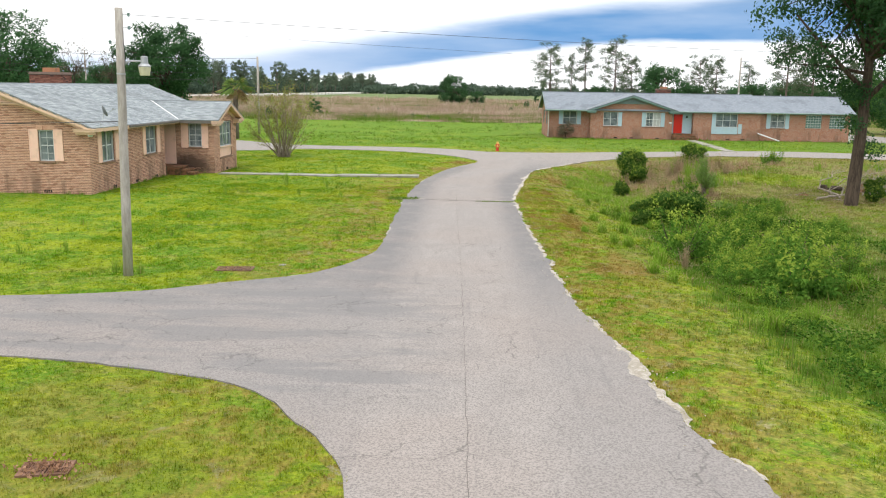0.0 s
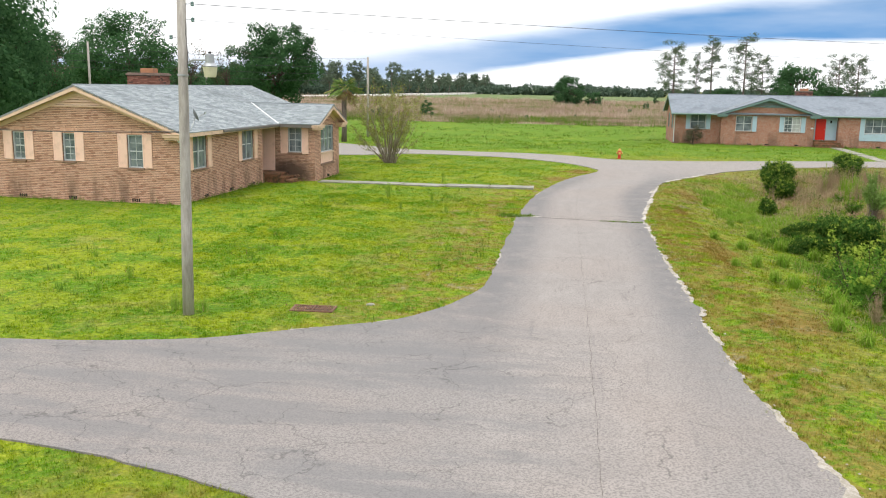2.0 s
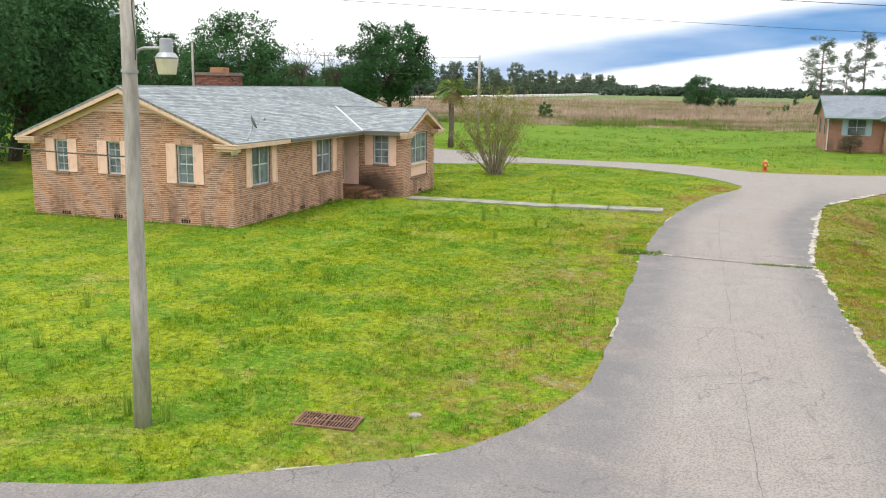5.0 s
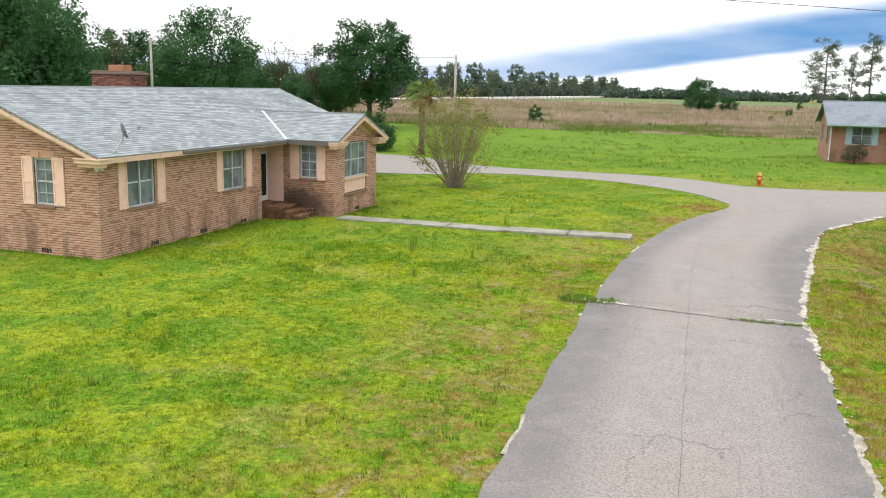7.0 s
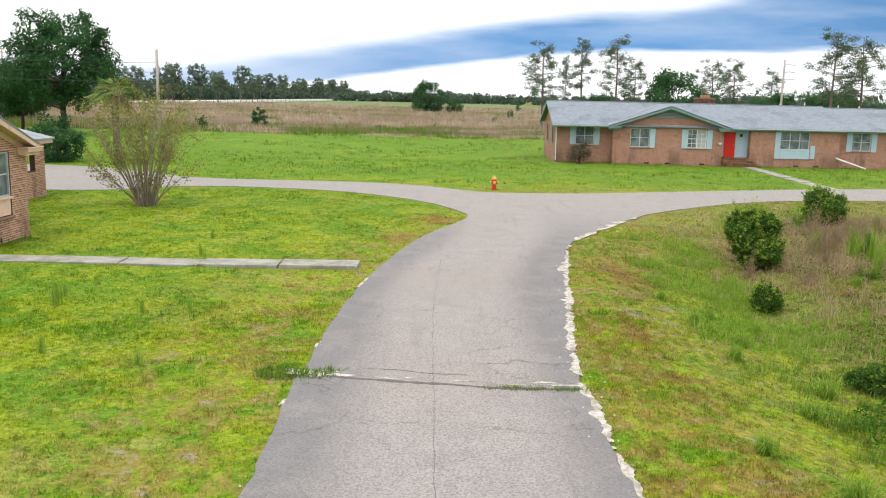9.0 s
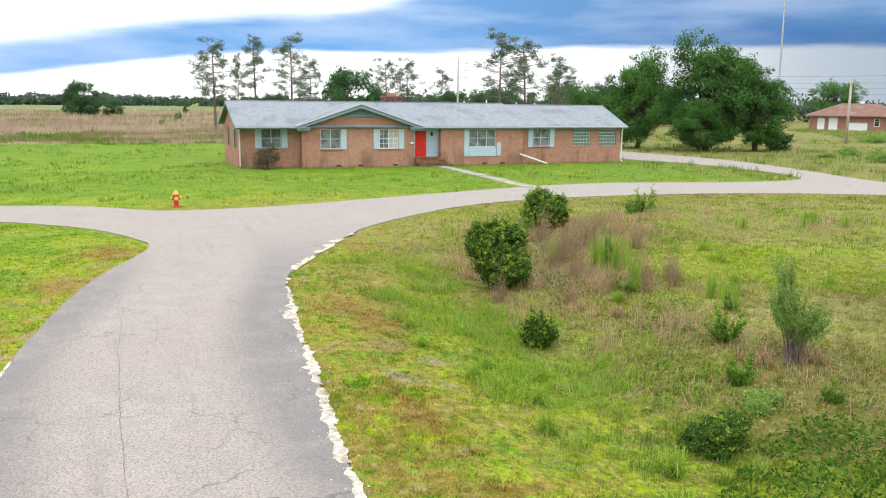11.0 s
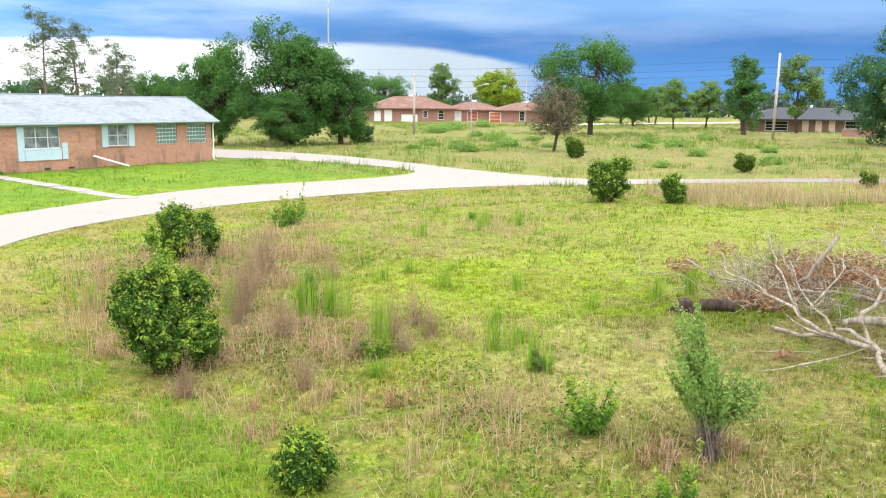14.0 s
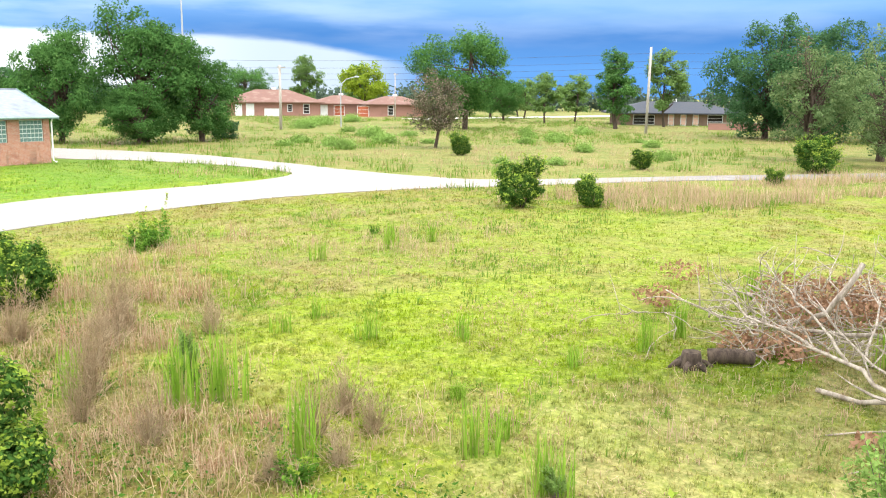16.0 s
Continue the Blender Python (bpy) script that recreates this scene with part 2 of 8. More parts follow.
    c = n.mix(straw, c, (0.52, 0.45, 0.20, 1))
    return c


TURF_GREEN, TURF_YELLOW, TURF_DEEP = (0.125, 0.295, 0.009, 1), (0.37, 0.44, 0.014, 1), (0.085, 0.235, 0.009, 1)


def field_colour(n, co):
    a = n.noise(co, 0.03, 5, 0.62, 0.5)
    stretched = n.noise(n.scaled(co, 0.012, 0.045, 1), 1.0, 5, 0.6, 0.4)
    c = n.mix(n.ramp(a, 0.35, 0.6), (0.48, 0.37, 0.305, 1), (0.62, 0.50, 0.40, 1))
    c = n.mix(n.ramp(n.noise(co, 0.22, 4, 0.7), 0.46, 0.60, 0, 0.6), c, (0.30, 0.20, 0.14, 1))
    c = n.mix(n.ramp(n.noise(co, 0.09, 4, 0.7, 0.8), 0.54, 0.62, 0, 0.8), c, (0.17, 0.20, 0.06, 1))
    return n.mix(n.ramp(stretched, 0.50, 0.60, 0, 0.85), c, (0.15, 0.215, 0.05, 1))


def make_ground_mat():
    m, n, b = material("lawn and rough pasture soil", 0.95, 0, 0.15)
    co = n.coords()
    x, y, z = n.split(co)
    wob = n.math("MULTIPLY", n.math("SUBTRACT", n.noise(co, 0.08, 4), 0.5), 10)
    far = n.math("MULTIPLY", n.ramp(n.math("ADD", y, wob), 131, 136), n.ramp(n.math("ADD", x, wob), 60, 45))
    speck = n.noise(co, 9.0, 4, 0.7)
    near = n.mix(n.ramp(speck, 0.3, 0.65, 0.15, 0.6), turf_colour(n, co), (0.075, 0.115, 0.010, 1))
    # field soil darkened so its colour gives shaded depth between the stems
    under = n.mix(n.ramp(n.noise(co, 0.10, 6, 0.7, 0.5), 0.42, 0.58), (0.085, 0.105, 0.03, 1), n.mix(0.55, field_colour(n, co), (0.16, 0.11, 0.07, 1)))
    under = n.mix(n.ramp(y, 260, 420, 0.0, 0.8), under, (0.13, 0.19, 0.07, 1))
    n.put(b.inputs["Base Color"], n.mix(far, near, under))
    n.put(b.inputs["Normal"], n.bump(n.math("ADD", speck, n.math("MULTIPLY", n.noise(co, 3.0, 3, 0.6), 2.0)), 0.7, 0.09))
    return m


def make_blade_mat(name, field=False):
    m = bpy.data.materials.new(name)
    m.use_nodes = True
    n = N(m.node_tree)
    m.node_tree.nodes.clear()
    co = n.coords()
    c = field_colour(n, co) if field else turf_colour(n, co)
    tone = n.island()
    c = n.mix(n.ramp(tone, 0.2, 0.7, 0.0, 0.3 if not field else 0.5), c, (0.10, 0.205, 0.010, 1) if not field else (0.33, 0.215, 0.15, 1))
    c = n.mix(n.ramp(tone, 0.78, 0.95, 0.0, 0.3), c, (0.44, 0.46, 0.08, 1) if not field else (0.60, 0.47, 0.36, 1))
    leafy(n, c, 0.3)
    return m


def leafy(n, c, through_share):
    d, tr = n.add("ShaderNodeBsdfDiffuse"), n.add("ShaderNodeBsdfTranslucent")
    n.put(d.inputs[0], c), n.put(tr.inputs[0], c)
    mx = n.add("ShaderNodeMixShader")
    mx.inputs[0].default_value = through_share
    n.put(mx.inputs[1], d.outputs[0]), n.put(mx.inputs[2], tr.outputs[0])
    n.put(n.add("ShaderNodeOutputMaterial").inputs[0], mx.outputs[0])


def leaf_mat(name, dark, light, odd=None, share=0.0, through_share=0.3):
    m = bpy.data.materials.new(name)
    m.use_nodes = True
    n = N(m.node_tree)
    m.node_tree.nodes.clear()
    r = n.island()
    c = n.mix(r, (*dark, 1), (*light, 1))
    c = n.mix(n.ramp(n.noise(n.coords(), 0.7, 3), 0.35, 0.65, 0.0, 0.5), c, (*dark, 1))
    if odd:
        c = n.mix(n.math("GREATER_THAN", n.math("FRACT", n.math("MULTIPLY", r, 37.7)), 1 - share), c, (*odd, 1))
    c = n.mix(n.math("MULTIPLY", n.chance(), 0.35), c, (*[v * 0.7 for v in dark], 1))
    leafy(n, c, through_share)
    return m


def make_asphalt():
    m, n, b = material("weathered grey asphalt", 0.88, 0, 0.25)
    co = n.coords()
    x, y, z = n.split(co)
    grit, mid, wide = n.noise(co, 26, 4, 0.8), n.noise(co, 1.1, 5, 0.65, 0.5), n.noise(co, 0.16, 3)
    c = n.mix(n.ramp(mid, 0.30, 0.70), (0.290, 0.266, 0.250, 1), (0.338, 0.309, 0.289, 1))
    c = n.mix(n.ramp(wide, 0.42, 0.6, 0, 0.5), c, (0.325, 0.280, 0.252, 1))
    c = n.mix(n.ramp(y, 62, 72, 0, 0.7), c, (0.31, 0.285, 0.265, 1))
    side = n.math("MULTIPLY", n.ramp(n.math("ABSOLUTE", n.math("SUBTRACT", x, n.math("ADD", 0.5, n.ramp(y, 46, 60, 0.0, 2.4)))), 1.0, 2.3), n.math("MULTIPLY", n.ramp(y, 66, 52), n.ramp(y, 16, 27, 0.25, 0.8)))
    c = n.mix(n.math("MULTIPLY", side, n.ramp(mid, 0.25, 0.6, 0.3, 1.0)), c, (0.150, 0.150, 0.156, 1))
    streak = n.noise(n.scaled(co, 2.2, 0.16, 1), 1.0, 5, 0.7)
    c = n.mix(n.ramp(streak, 0.55, 0.72, 0, 0.35), c, (0.155, 0.148, 0.15, 1))
    c = n.mix(n.ramp(grit, 0.44, 0.60, 0, 0.62), c, (0.115, 0.108, 0.105, 1))
    crack = n.add("ShaderNodeTexVoronoi")
    crack.feature = "DISTANCE_TO_EDGE"
    warp = n.add("ShaderNodeVectorMath")
    warp.operation = "ADD"
    n.put(warp.inputs[0], co), n.put(warp.inputs[1], n.scaled(n.noise(co, 0.9, 4, 0.6, 0, 1), 1.6, 1.6, 0))
    n.put(crack.inputs["Vector"], warp.outputs[0])
    crack.inputs["Scale"].default_value = 0.42
    line = n.math("MULTIPLY", n.ramp(crack.outputs[0], 0.002, 0.007, 1.0, 0.0), n.ramp(n.noise(co, 0.35, 3), 0.45, 0.55))
    junction = n.math("MULTIPLY", n.ramp(x, 1.5, -1.0), n.math("MULTIPLY", n.ramp(y, 12, 14), n.ramp(y, 24, 21)))
    c = n.mix(n.math("MULTIPLY", junction, n.ramp(n.noise(n.scaled(co, 0.25, 1.1, 1), 1.0, 5, 0.7), 0.42, 0.6, 0.05, 0.6)), c, (0.165, 0.163, 0.166, 1))
    webs = n.add("ShaderNodeTexVoronoi")
    webs.feature = "DISTANCE_TO_EDGE"
    n.put(webs.inputs["Vector"], warp.outputs[0])
    webs.inputs["Scale"].default_value = 1.05
    web = n.math("MULTIPLY", n.ramp(webs.outputs[0], 0.004, 0.014, 1.0, 0.0), n.math("MULTIPLY", junction, n.ramp(n.noise(co, 0.9, 3), 0.46, 0.56)))
    c = n.mix(n.math("MULTIPLY", web, 0.45), c, (0.06, 0.058, 0.056, 1))
    c = n.mix(n.math("MULTIPLY", line, 0.42), c, (0.06, 0.058, 0.056, 1))
    n.put(b.inputs["Base Color"], c)
    n.put(b.inputs["Normal"], n.bump(n.math("SUBTRACT", grit, line), 0.5, 0.012))
    return m


def make_sand():
    m, n, b = material("crumbled pale sand and stone", 0.95, 0, 0.1)
    co = n.coords()
    c = n.mix(n.ramp(n.noise(co, 9, 6, 0.8), 0.42, 0.60), (0.56, 0.52, 0.47, 1), (0.33, 0.30, 0.25, 1))
    c = n.mix(n.ramp(n.noise(co, 2.2, 5, 0.7, 0.6), 0.50, 0.62, 0.0, 0.75), c, (0.25, 0.225, 0.17, 1))
    c = n.mix(n.ramp(n.split(co)[1], 40, 30, 0.0, 0.45), c, (0.30, 0.27, 0.225, 1))
    n.put(b.inputs["Base Color"], c)
    n.put(b.inputs["Normal"], n.bump(n.noise(co, 30, 3, 0.7), 0.6, 0.02))
    return m


def make_concrete():
    m, n, b = material("old pale concrete", 0.9, 0, 0.25)
    co = n.coords()
    c = n.mix(n.ramp(n.noise(co, 1.2, 5, 0.7), 0.35, 0.65), (0.34, 0.33, 0.29, 1), (0.20, 0.195, 0.155, 1))
    c = n.mix(n.ramp(n.noise(co, 20, 3, 0.7), 0.5, 0.75, 0, 0.5), c, (0.16, 0.16, 0.12, 1))
    n.put(b.inputs["Base Color"], c)
    n.put(b.inputs["Normal"], n.bump(n.noise(co, 25, 3, 0.7), 0.4, 0.01))
    return m


def make_brick(name, a, b_, c_, loose=True):
    """Single bricks tinted piece by piece, or a bonded wall far off."""
    m, n, b = material(name, 0.92, 0, 0.2)
    co = n.coords()
    if loose:
        r = n.math("FRACT", n.math("ADD", n.island(), n.chance()))
        c = n.mix(r, (*a, 1), (*b_, 1))
        c = n.mix(n.math("GREATER_THAN", n.math("FRACT", n.math("MULTIPLY", r, 17.3)), 0.90), c, (*c_, 1))
    else:
        x, y, z = n.split(co)
        flat = n.add("ShaderNodeCombineXYZ")
        n.put(flat.inputs[0], n.math("ADD", x, y)), n.put(flat.inputs[1], z)
        t = n.add("ShaderNodeTexBrick")
        n.put(t.inputs["Vector"], flat.outputs[0])
        for k, v in (("Color1", (*a, 1)), ("Color2", (*b_, 1)), ("Mortar", (0.42, 0.36, 0.30, 1)), ("Scale", 1.0), ("Mortar Size", 0.006), ("Brick Width", 0.21), ("Row Height", 0.075)):
            t.inputs[k].default_value = v
        c = n.mix(n.ramp(n.noise(co, 2.6, 4, 0.7), 0.5, 0.7, 0, 0.5), t.outputs[0], (*c_, 1))
        n.put(b.inputs["Normal"], n.bump(t.outputs[1], -0.5, 0.01))
    x, y, z = n.split(co)
    stain = n.math("MULTIPLY", n.ramp(n.noise(n.scaled(co, 0.9, 0.9, 0.14), 1.0, 5, 0.68), 0.46, 0.62, 0, 0.62), n.ramp(z, 1.6, 0.4))
    c = n.mix(stain, c, (0.13, 0.085, 0.06, 1))
    # near-black oval low on the wall at x 0.9, fading away from y 10.9
    dark_oval = n.math("SQRT", n.math("ADD", n.math("POWER", n.math("ABSOLUTE", n.math("DIVIDE", n.math("SUBTRACT", x, 0.9), 1.7)), 2.0), n.math("POWER", n.math("ABSOLUTE", n.math("DIVIDE", n.math("SUBTRACT", z, 0.4), 1.05)), 2.0)))
    dark_oval = n.math("ADD", n.math("ADD", dark_oval, n.math("MULTIPLY", n.math("ABSOLUTE", n.math("SUBTRACT", y, 10.9)), 1.6)), n.math("MULTIPLY", n.noise(co, 2.5, 5, 0.7), 0.8))
    c = n.mix(n.ramp(dark_oval, 1.6, 0.7, 0.0, 0.88), c, (0.035, 0.028, 0.02, 1))
    c = n.mix(n.ramp(n.noise(co, 45, 3, 0.7), 0.4, 0.75, 0, 0.3), c, (0.16, 0.10, 0.075, 1))
    n.put(b.inputs["Base Color"], c)
    return m


def make_shingle(name, a, b_, courses=False):
    m, n, b = material(name, 0.9, 0, 0.25)
    co = n.coords()
    r = n.math("FRACT", n.math("ADD", n.island(), n.chance())) if not courses else n.noise(n.scaled(co, 3.2, 3.2, 7.5), 1.0, 2)
    c = n.mix(n.ramp(r, 0.2, 0.8) if courses else r, (*a, 1), (*b_, 1))
    c = n.mix(n.ramp(n.noise(n.scaled(co, 0.5, 0.5, 0.25), 1.0, 5, 0.65), 0.48, 0.68, 0, 0.45), c, tuple(v * 0.55 for v in a))
    c = n.mix(n.ramp(n.noise(co, 60, 2, 0.7), 0.4, 0.75, 0, 0.35), c, tuple(v * 0.5 for v in a))
    n.put(b.inputs["Base Color"], c)
    if courses:
        w = n.add("ShaderNodeTexWave")
        w.wave_type, w.bands_direction, w.wave_profile = "BANDS", "Z", "SAW"
        n.put(w.inputs["Vector"], co)
        w.inputs["Scale"].default_value, w.inputs["Distortion"].default_value = 5.6, 0.15
        n.put(b.inputs["Normal"], n.bump(w.outputs[1], 0.5, 0.02))
    return m


def make_bark(name, a, b_):
    m, n, b = material(name, 0.95, 0, 0.15)
    co = n.coords()
    r = n.noise(n.scaled(co, 9, 9, 1.6), 1.0, 5, 0.7)
    n.put(b.inputs["Base Color"], n.mix(n.ramp(r, 0.3, 0.7), (*a, 1), (*b_, 1)))
    n.put(b.inputs["Normal"], n.bump(r, 0.8, 0.03))
    return m


def make_glass():
    m, n, b = material("dim window glass", 0.06, 0, 0.6)
    co = n.coords()
    n.put(b.inputs["Base Color"], n.mix(n.ramp(n.noise(co, 1.4, 3), 0.4, 0.6), (0.10, 0.125, 0.14, 1), (0.20, 0.235, 0.25, 1)))
    return m


GROUND, BLADE, FIELD = make_ground_mat(), make_blade_mat("lawn grass blades"), make_blade_mat("dry broomsedge stems", True)
ASPHALT, SAND, CONCRETE = make_asphalt(), make_sand(), make_concrete()
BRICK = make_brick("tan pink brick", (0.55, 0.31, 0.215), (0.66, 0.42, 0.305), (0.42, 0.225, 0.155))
BRICK_FAR = make_brick("orange pink brick", (0.35, 0.150, 0.098), (0.43, 0.215, 0.148), (0.20, 0.075, 0.055), False)
BRICK_RED = make_brick("dark red chimney brick", (0.15, 0.055, 0.042), (0.30, 0.14, 0.10), (0.08, 0.05, 0.045))
FRAME = painted("grey window metal", (0.50, 0.53, 0.54), 0.5, wear=0.35)
MORTAR = painted("dark sandy mortar", (0.115, 0.072, 0.055), 0.95, wear=0.4, scale=1.5)
SHINGLE = make_shingle("pale grey shingle", (0.215, 0.245, 0.26), (0.385, 0.42, 0.435))
SHINGLE_FAR = make_shingle("grey shingle courses", (0.19, 0.22, 0.255), (0.26, 0.29, 0.325), True)
CREAM = painted("peach cream paint", (0.84, 0.57, 0.455), 0.6, wear=0.3, dirt=(0.35, 0.24, 0.15))
TRIM = painted("tan trim paint", (0.74, 0.52, 0.385), 0.6, wear=0.35, dirt=(0.30, 0.2, 0.12))
FLASHING = painted("dull grey flashing", (0.34, 0.37, 0.39), 0.5, wear=0.4)
TEAL = painted("grey green trim paint", (0.19, 0.29, 0.28), 0.6, wear=0.3)
SKYBLUE = painted("pale blue paint", (0.40, 0.53, 0.61), 0.6, wear=0.3, dirt=(0.3, 0.36, 0.36))
WHITE = painted("white aluminium", (0.72, 0.74, 0.74), 0.45, wear=0.3)
REDDOOR = painted("red door paint", (0.62, 0.025, 0.012), 0.45, wear=0.1)
GUTTER = painted("dull gutter metal", (0.17, 0.155, 0.14), 0.5, 0.2, wear=0.4)
GLASS = make_glass()
DARK = painted("dark opening", (0.022, 0.02, 0.018), 0.9, wear=0.2)
CURTAIN = painted("pale curtain cloth", (0.42, 0.44, 0.43), 0.9, wear=0.2)
GLASSBLOCK = painted("green glass block", (0.13, 0.22, 0.20), 0.15, wear=0.3, dirt=(0.25, 0.33, 0.32), scale=6, spec=0.6)
WOODPOLE = make_bark("grey weathered pole timber", (0.29, 0.265, 0.235), (0.46, 0.43, 0.39))
STEEL = painted("galvanised steel", (0.42, 0.44, 0.46), 0.45, 0.6, wear=0.3)
RUST = painted("rusty iron", (0.27, 0.155, 0.105), 0.85, 0.3, wear=0.5, dirt=(0.07, 0.03, 0.02), worn=0.5)
LENS = painted("yellowed lamp glass", (0.62, 0.60, 0.42), 0.3, wear=0.3)
HYDRANT = painted("red hydrant paint", (0.58, 0.045, 0.03), 0.5, wear=0.25)
HYDCAP = painted("faded yellow hydrant cap paint", (0.68, 0.42, 0.12), 0.5, wear=0.3)
WIRE = painted("dark cable", (0.05, 0.05, 0.055), 0.7)
BARK = make_bark("brown bark", (0.04, 0.03, 0.024), (0.12, 0.09, 0.068))
MYRTLESTEM = make_bark("smooth grey-tan stem bark", (0.19, 0.15, 0.12), (0.36, 0.30, 0.245))
PINEBARK = make_bark("grey pine bark", (0.10, 0.08, 0.07), (0.22, 0.18, 0.15))
DEADWOOD = make_bark("bleached dead wood", (0.21, 0.17, 0.13), (0.49, 0.43, 0.36))
TERRACOTTA = painted("worn red roof tile", (0.175, 0.098, 0.078), 0.9, wear=0.8, dirt=(0.27, 0.195, 0.165), scale=0.6, vary=0.35)
PINKWALL = painted("pink brick wall", (0.31, 0.165, 0.135), 0.9, wear=0.3, scale=0.6)
SLATE = painted("dark blue grey roof", (0.042, 0.05, 0.066), 0.85, wear=0.3)
OAK = leaf_mat("oak leaves", (0.042, 0.105, 0.043), (0.112, 0.220, 0.090), None, 0, 0.45)
OAKMID = leaf_mat("mid green oak leaves", (0.046, 0.125, 0.033), (0.155, 0.305, 0.080), None, 0, 0.4)
OAKLIGHT = leaf_mat("light tree leaves", (0.11, 0.20, 0.055), (0.25, 0.37, 0.12), None, 0, 0.4)
LIME = leaf_mat("yellow green leaves", (0.16, 0.24, 0.02), (0.34, 0.42, 0.05))
PINE = leaf_mat("pine needles", (0.095, 0.14, 0.08), (0.20, 0.26, 0.15), None, 0, 0.45)
# pine green lightened so that the needle colour itself holds the distance haze
ROWPINE = leaf_mat("roadside pine needles paled for haze", (0.12, 0.165, 0.115), (0.22, 0.275, 0.185), None, 0, 0.4)
SHRUB = leaf_mat("glossy shrub leaves", (0.035, 0.09, 0.02), (0.11, 0.215, 0.04), (0.19, 0.27, 0.05), 0.15, 0.35)
TIPS = leaf_mat("young yellow green shrub leaves", (0.18, 0.29, 0.035), (0.40, 0.49, 0.08), None, 0, 0.45)
EDGELEAF = leaf_mat("grey green tree leaves", (0.085, 0.145, 0.055), (0.25, 0.33, 0.14), None, 0, 0.4)
LUSH = leaf_mat("lush bright grass", (0.17, 0.32, 0.03), (0.34, 0.50, 0.07), (0.42, 0.40, 0.14), 0.15, 0.45)
WAXY = leaf_mat("grey green shrub leaves", (0.16, 0.28, 0.06), (0.36, 0.50, 0.15), None, 0, 0.45)
BRIGHT = leaf_mat("bright shrub leaves", (0.065, 0.18, 0.025), (0.25, 0.42, 0.065), None, 0, 0.45)
MYRTLE = leaf_mat("sparse rusty leaves", (0.17, 0.155, 0.055), (0.38, 0.30, 0.12), (0.28, 0.34, 0.07), 0.45, 0.4)
GREYLEAF = leaf_mat("thin grey leaves", (0.07, 0.075, 0.04), (0.17, 0.16, 0.10), (0.26, 0.20, 0.16), 0.25)
PALM = leaf_mat("palm fronds", (0.09, 0.16, 0.04), (0.23, 0.32, 0.09), (0.40, 0.31, 0.12), 0.12)
DEADLEAF = leaf_mat("rust brown dead leaves", (0.28, 0.155, 0.09), (0.50, 0.32, 0.21))
OLDFROND = leaf_mat("dry brown palm fronds", (0.30, 0.20, 0.10), (0.52, 0.38, 0.20), None, 0, 0.4)
REED = leaf_mat("dry tan weed stems", (0.36, 0.255, 0.155), (0.60, 0.475, 0.325), (0.26, 0.31, 0.09), 0.22, 0.45)
WEED = leaf_mat("green weed blades", (0.10, 0.20, 0.025), (0.22, 0.345, 0.05), (0.30, 0.24, 0.10), 0.12, 0.45)
SEDGE = leaf_mat("reddish dry sedge", (0.34, 0.20, 0.12), (0.58, 0.40, 0.27), (0.64, 0.52, 0.36), 0.3, 0.45)
# weed green taken dark to add shade at the feet of the bushes
UNDER = leaf_mat("undergrowth leaves darkened for shade", (0.03, 0.085, 0.012), (0.10, 0.215, 0.03), (0.17, 0.27, 0.04), 0.12, 0.3)
DRYTWIG = leaf_mat("grey dry twigs", (0.34, 0.25, 0.15), (0.60, 0.49, 0.33), None, 0, 0.4)

# ---------------------------------------------------------------- mesh tools


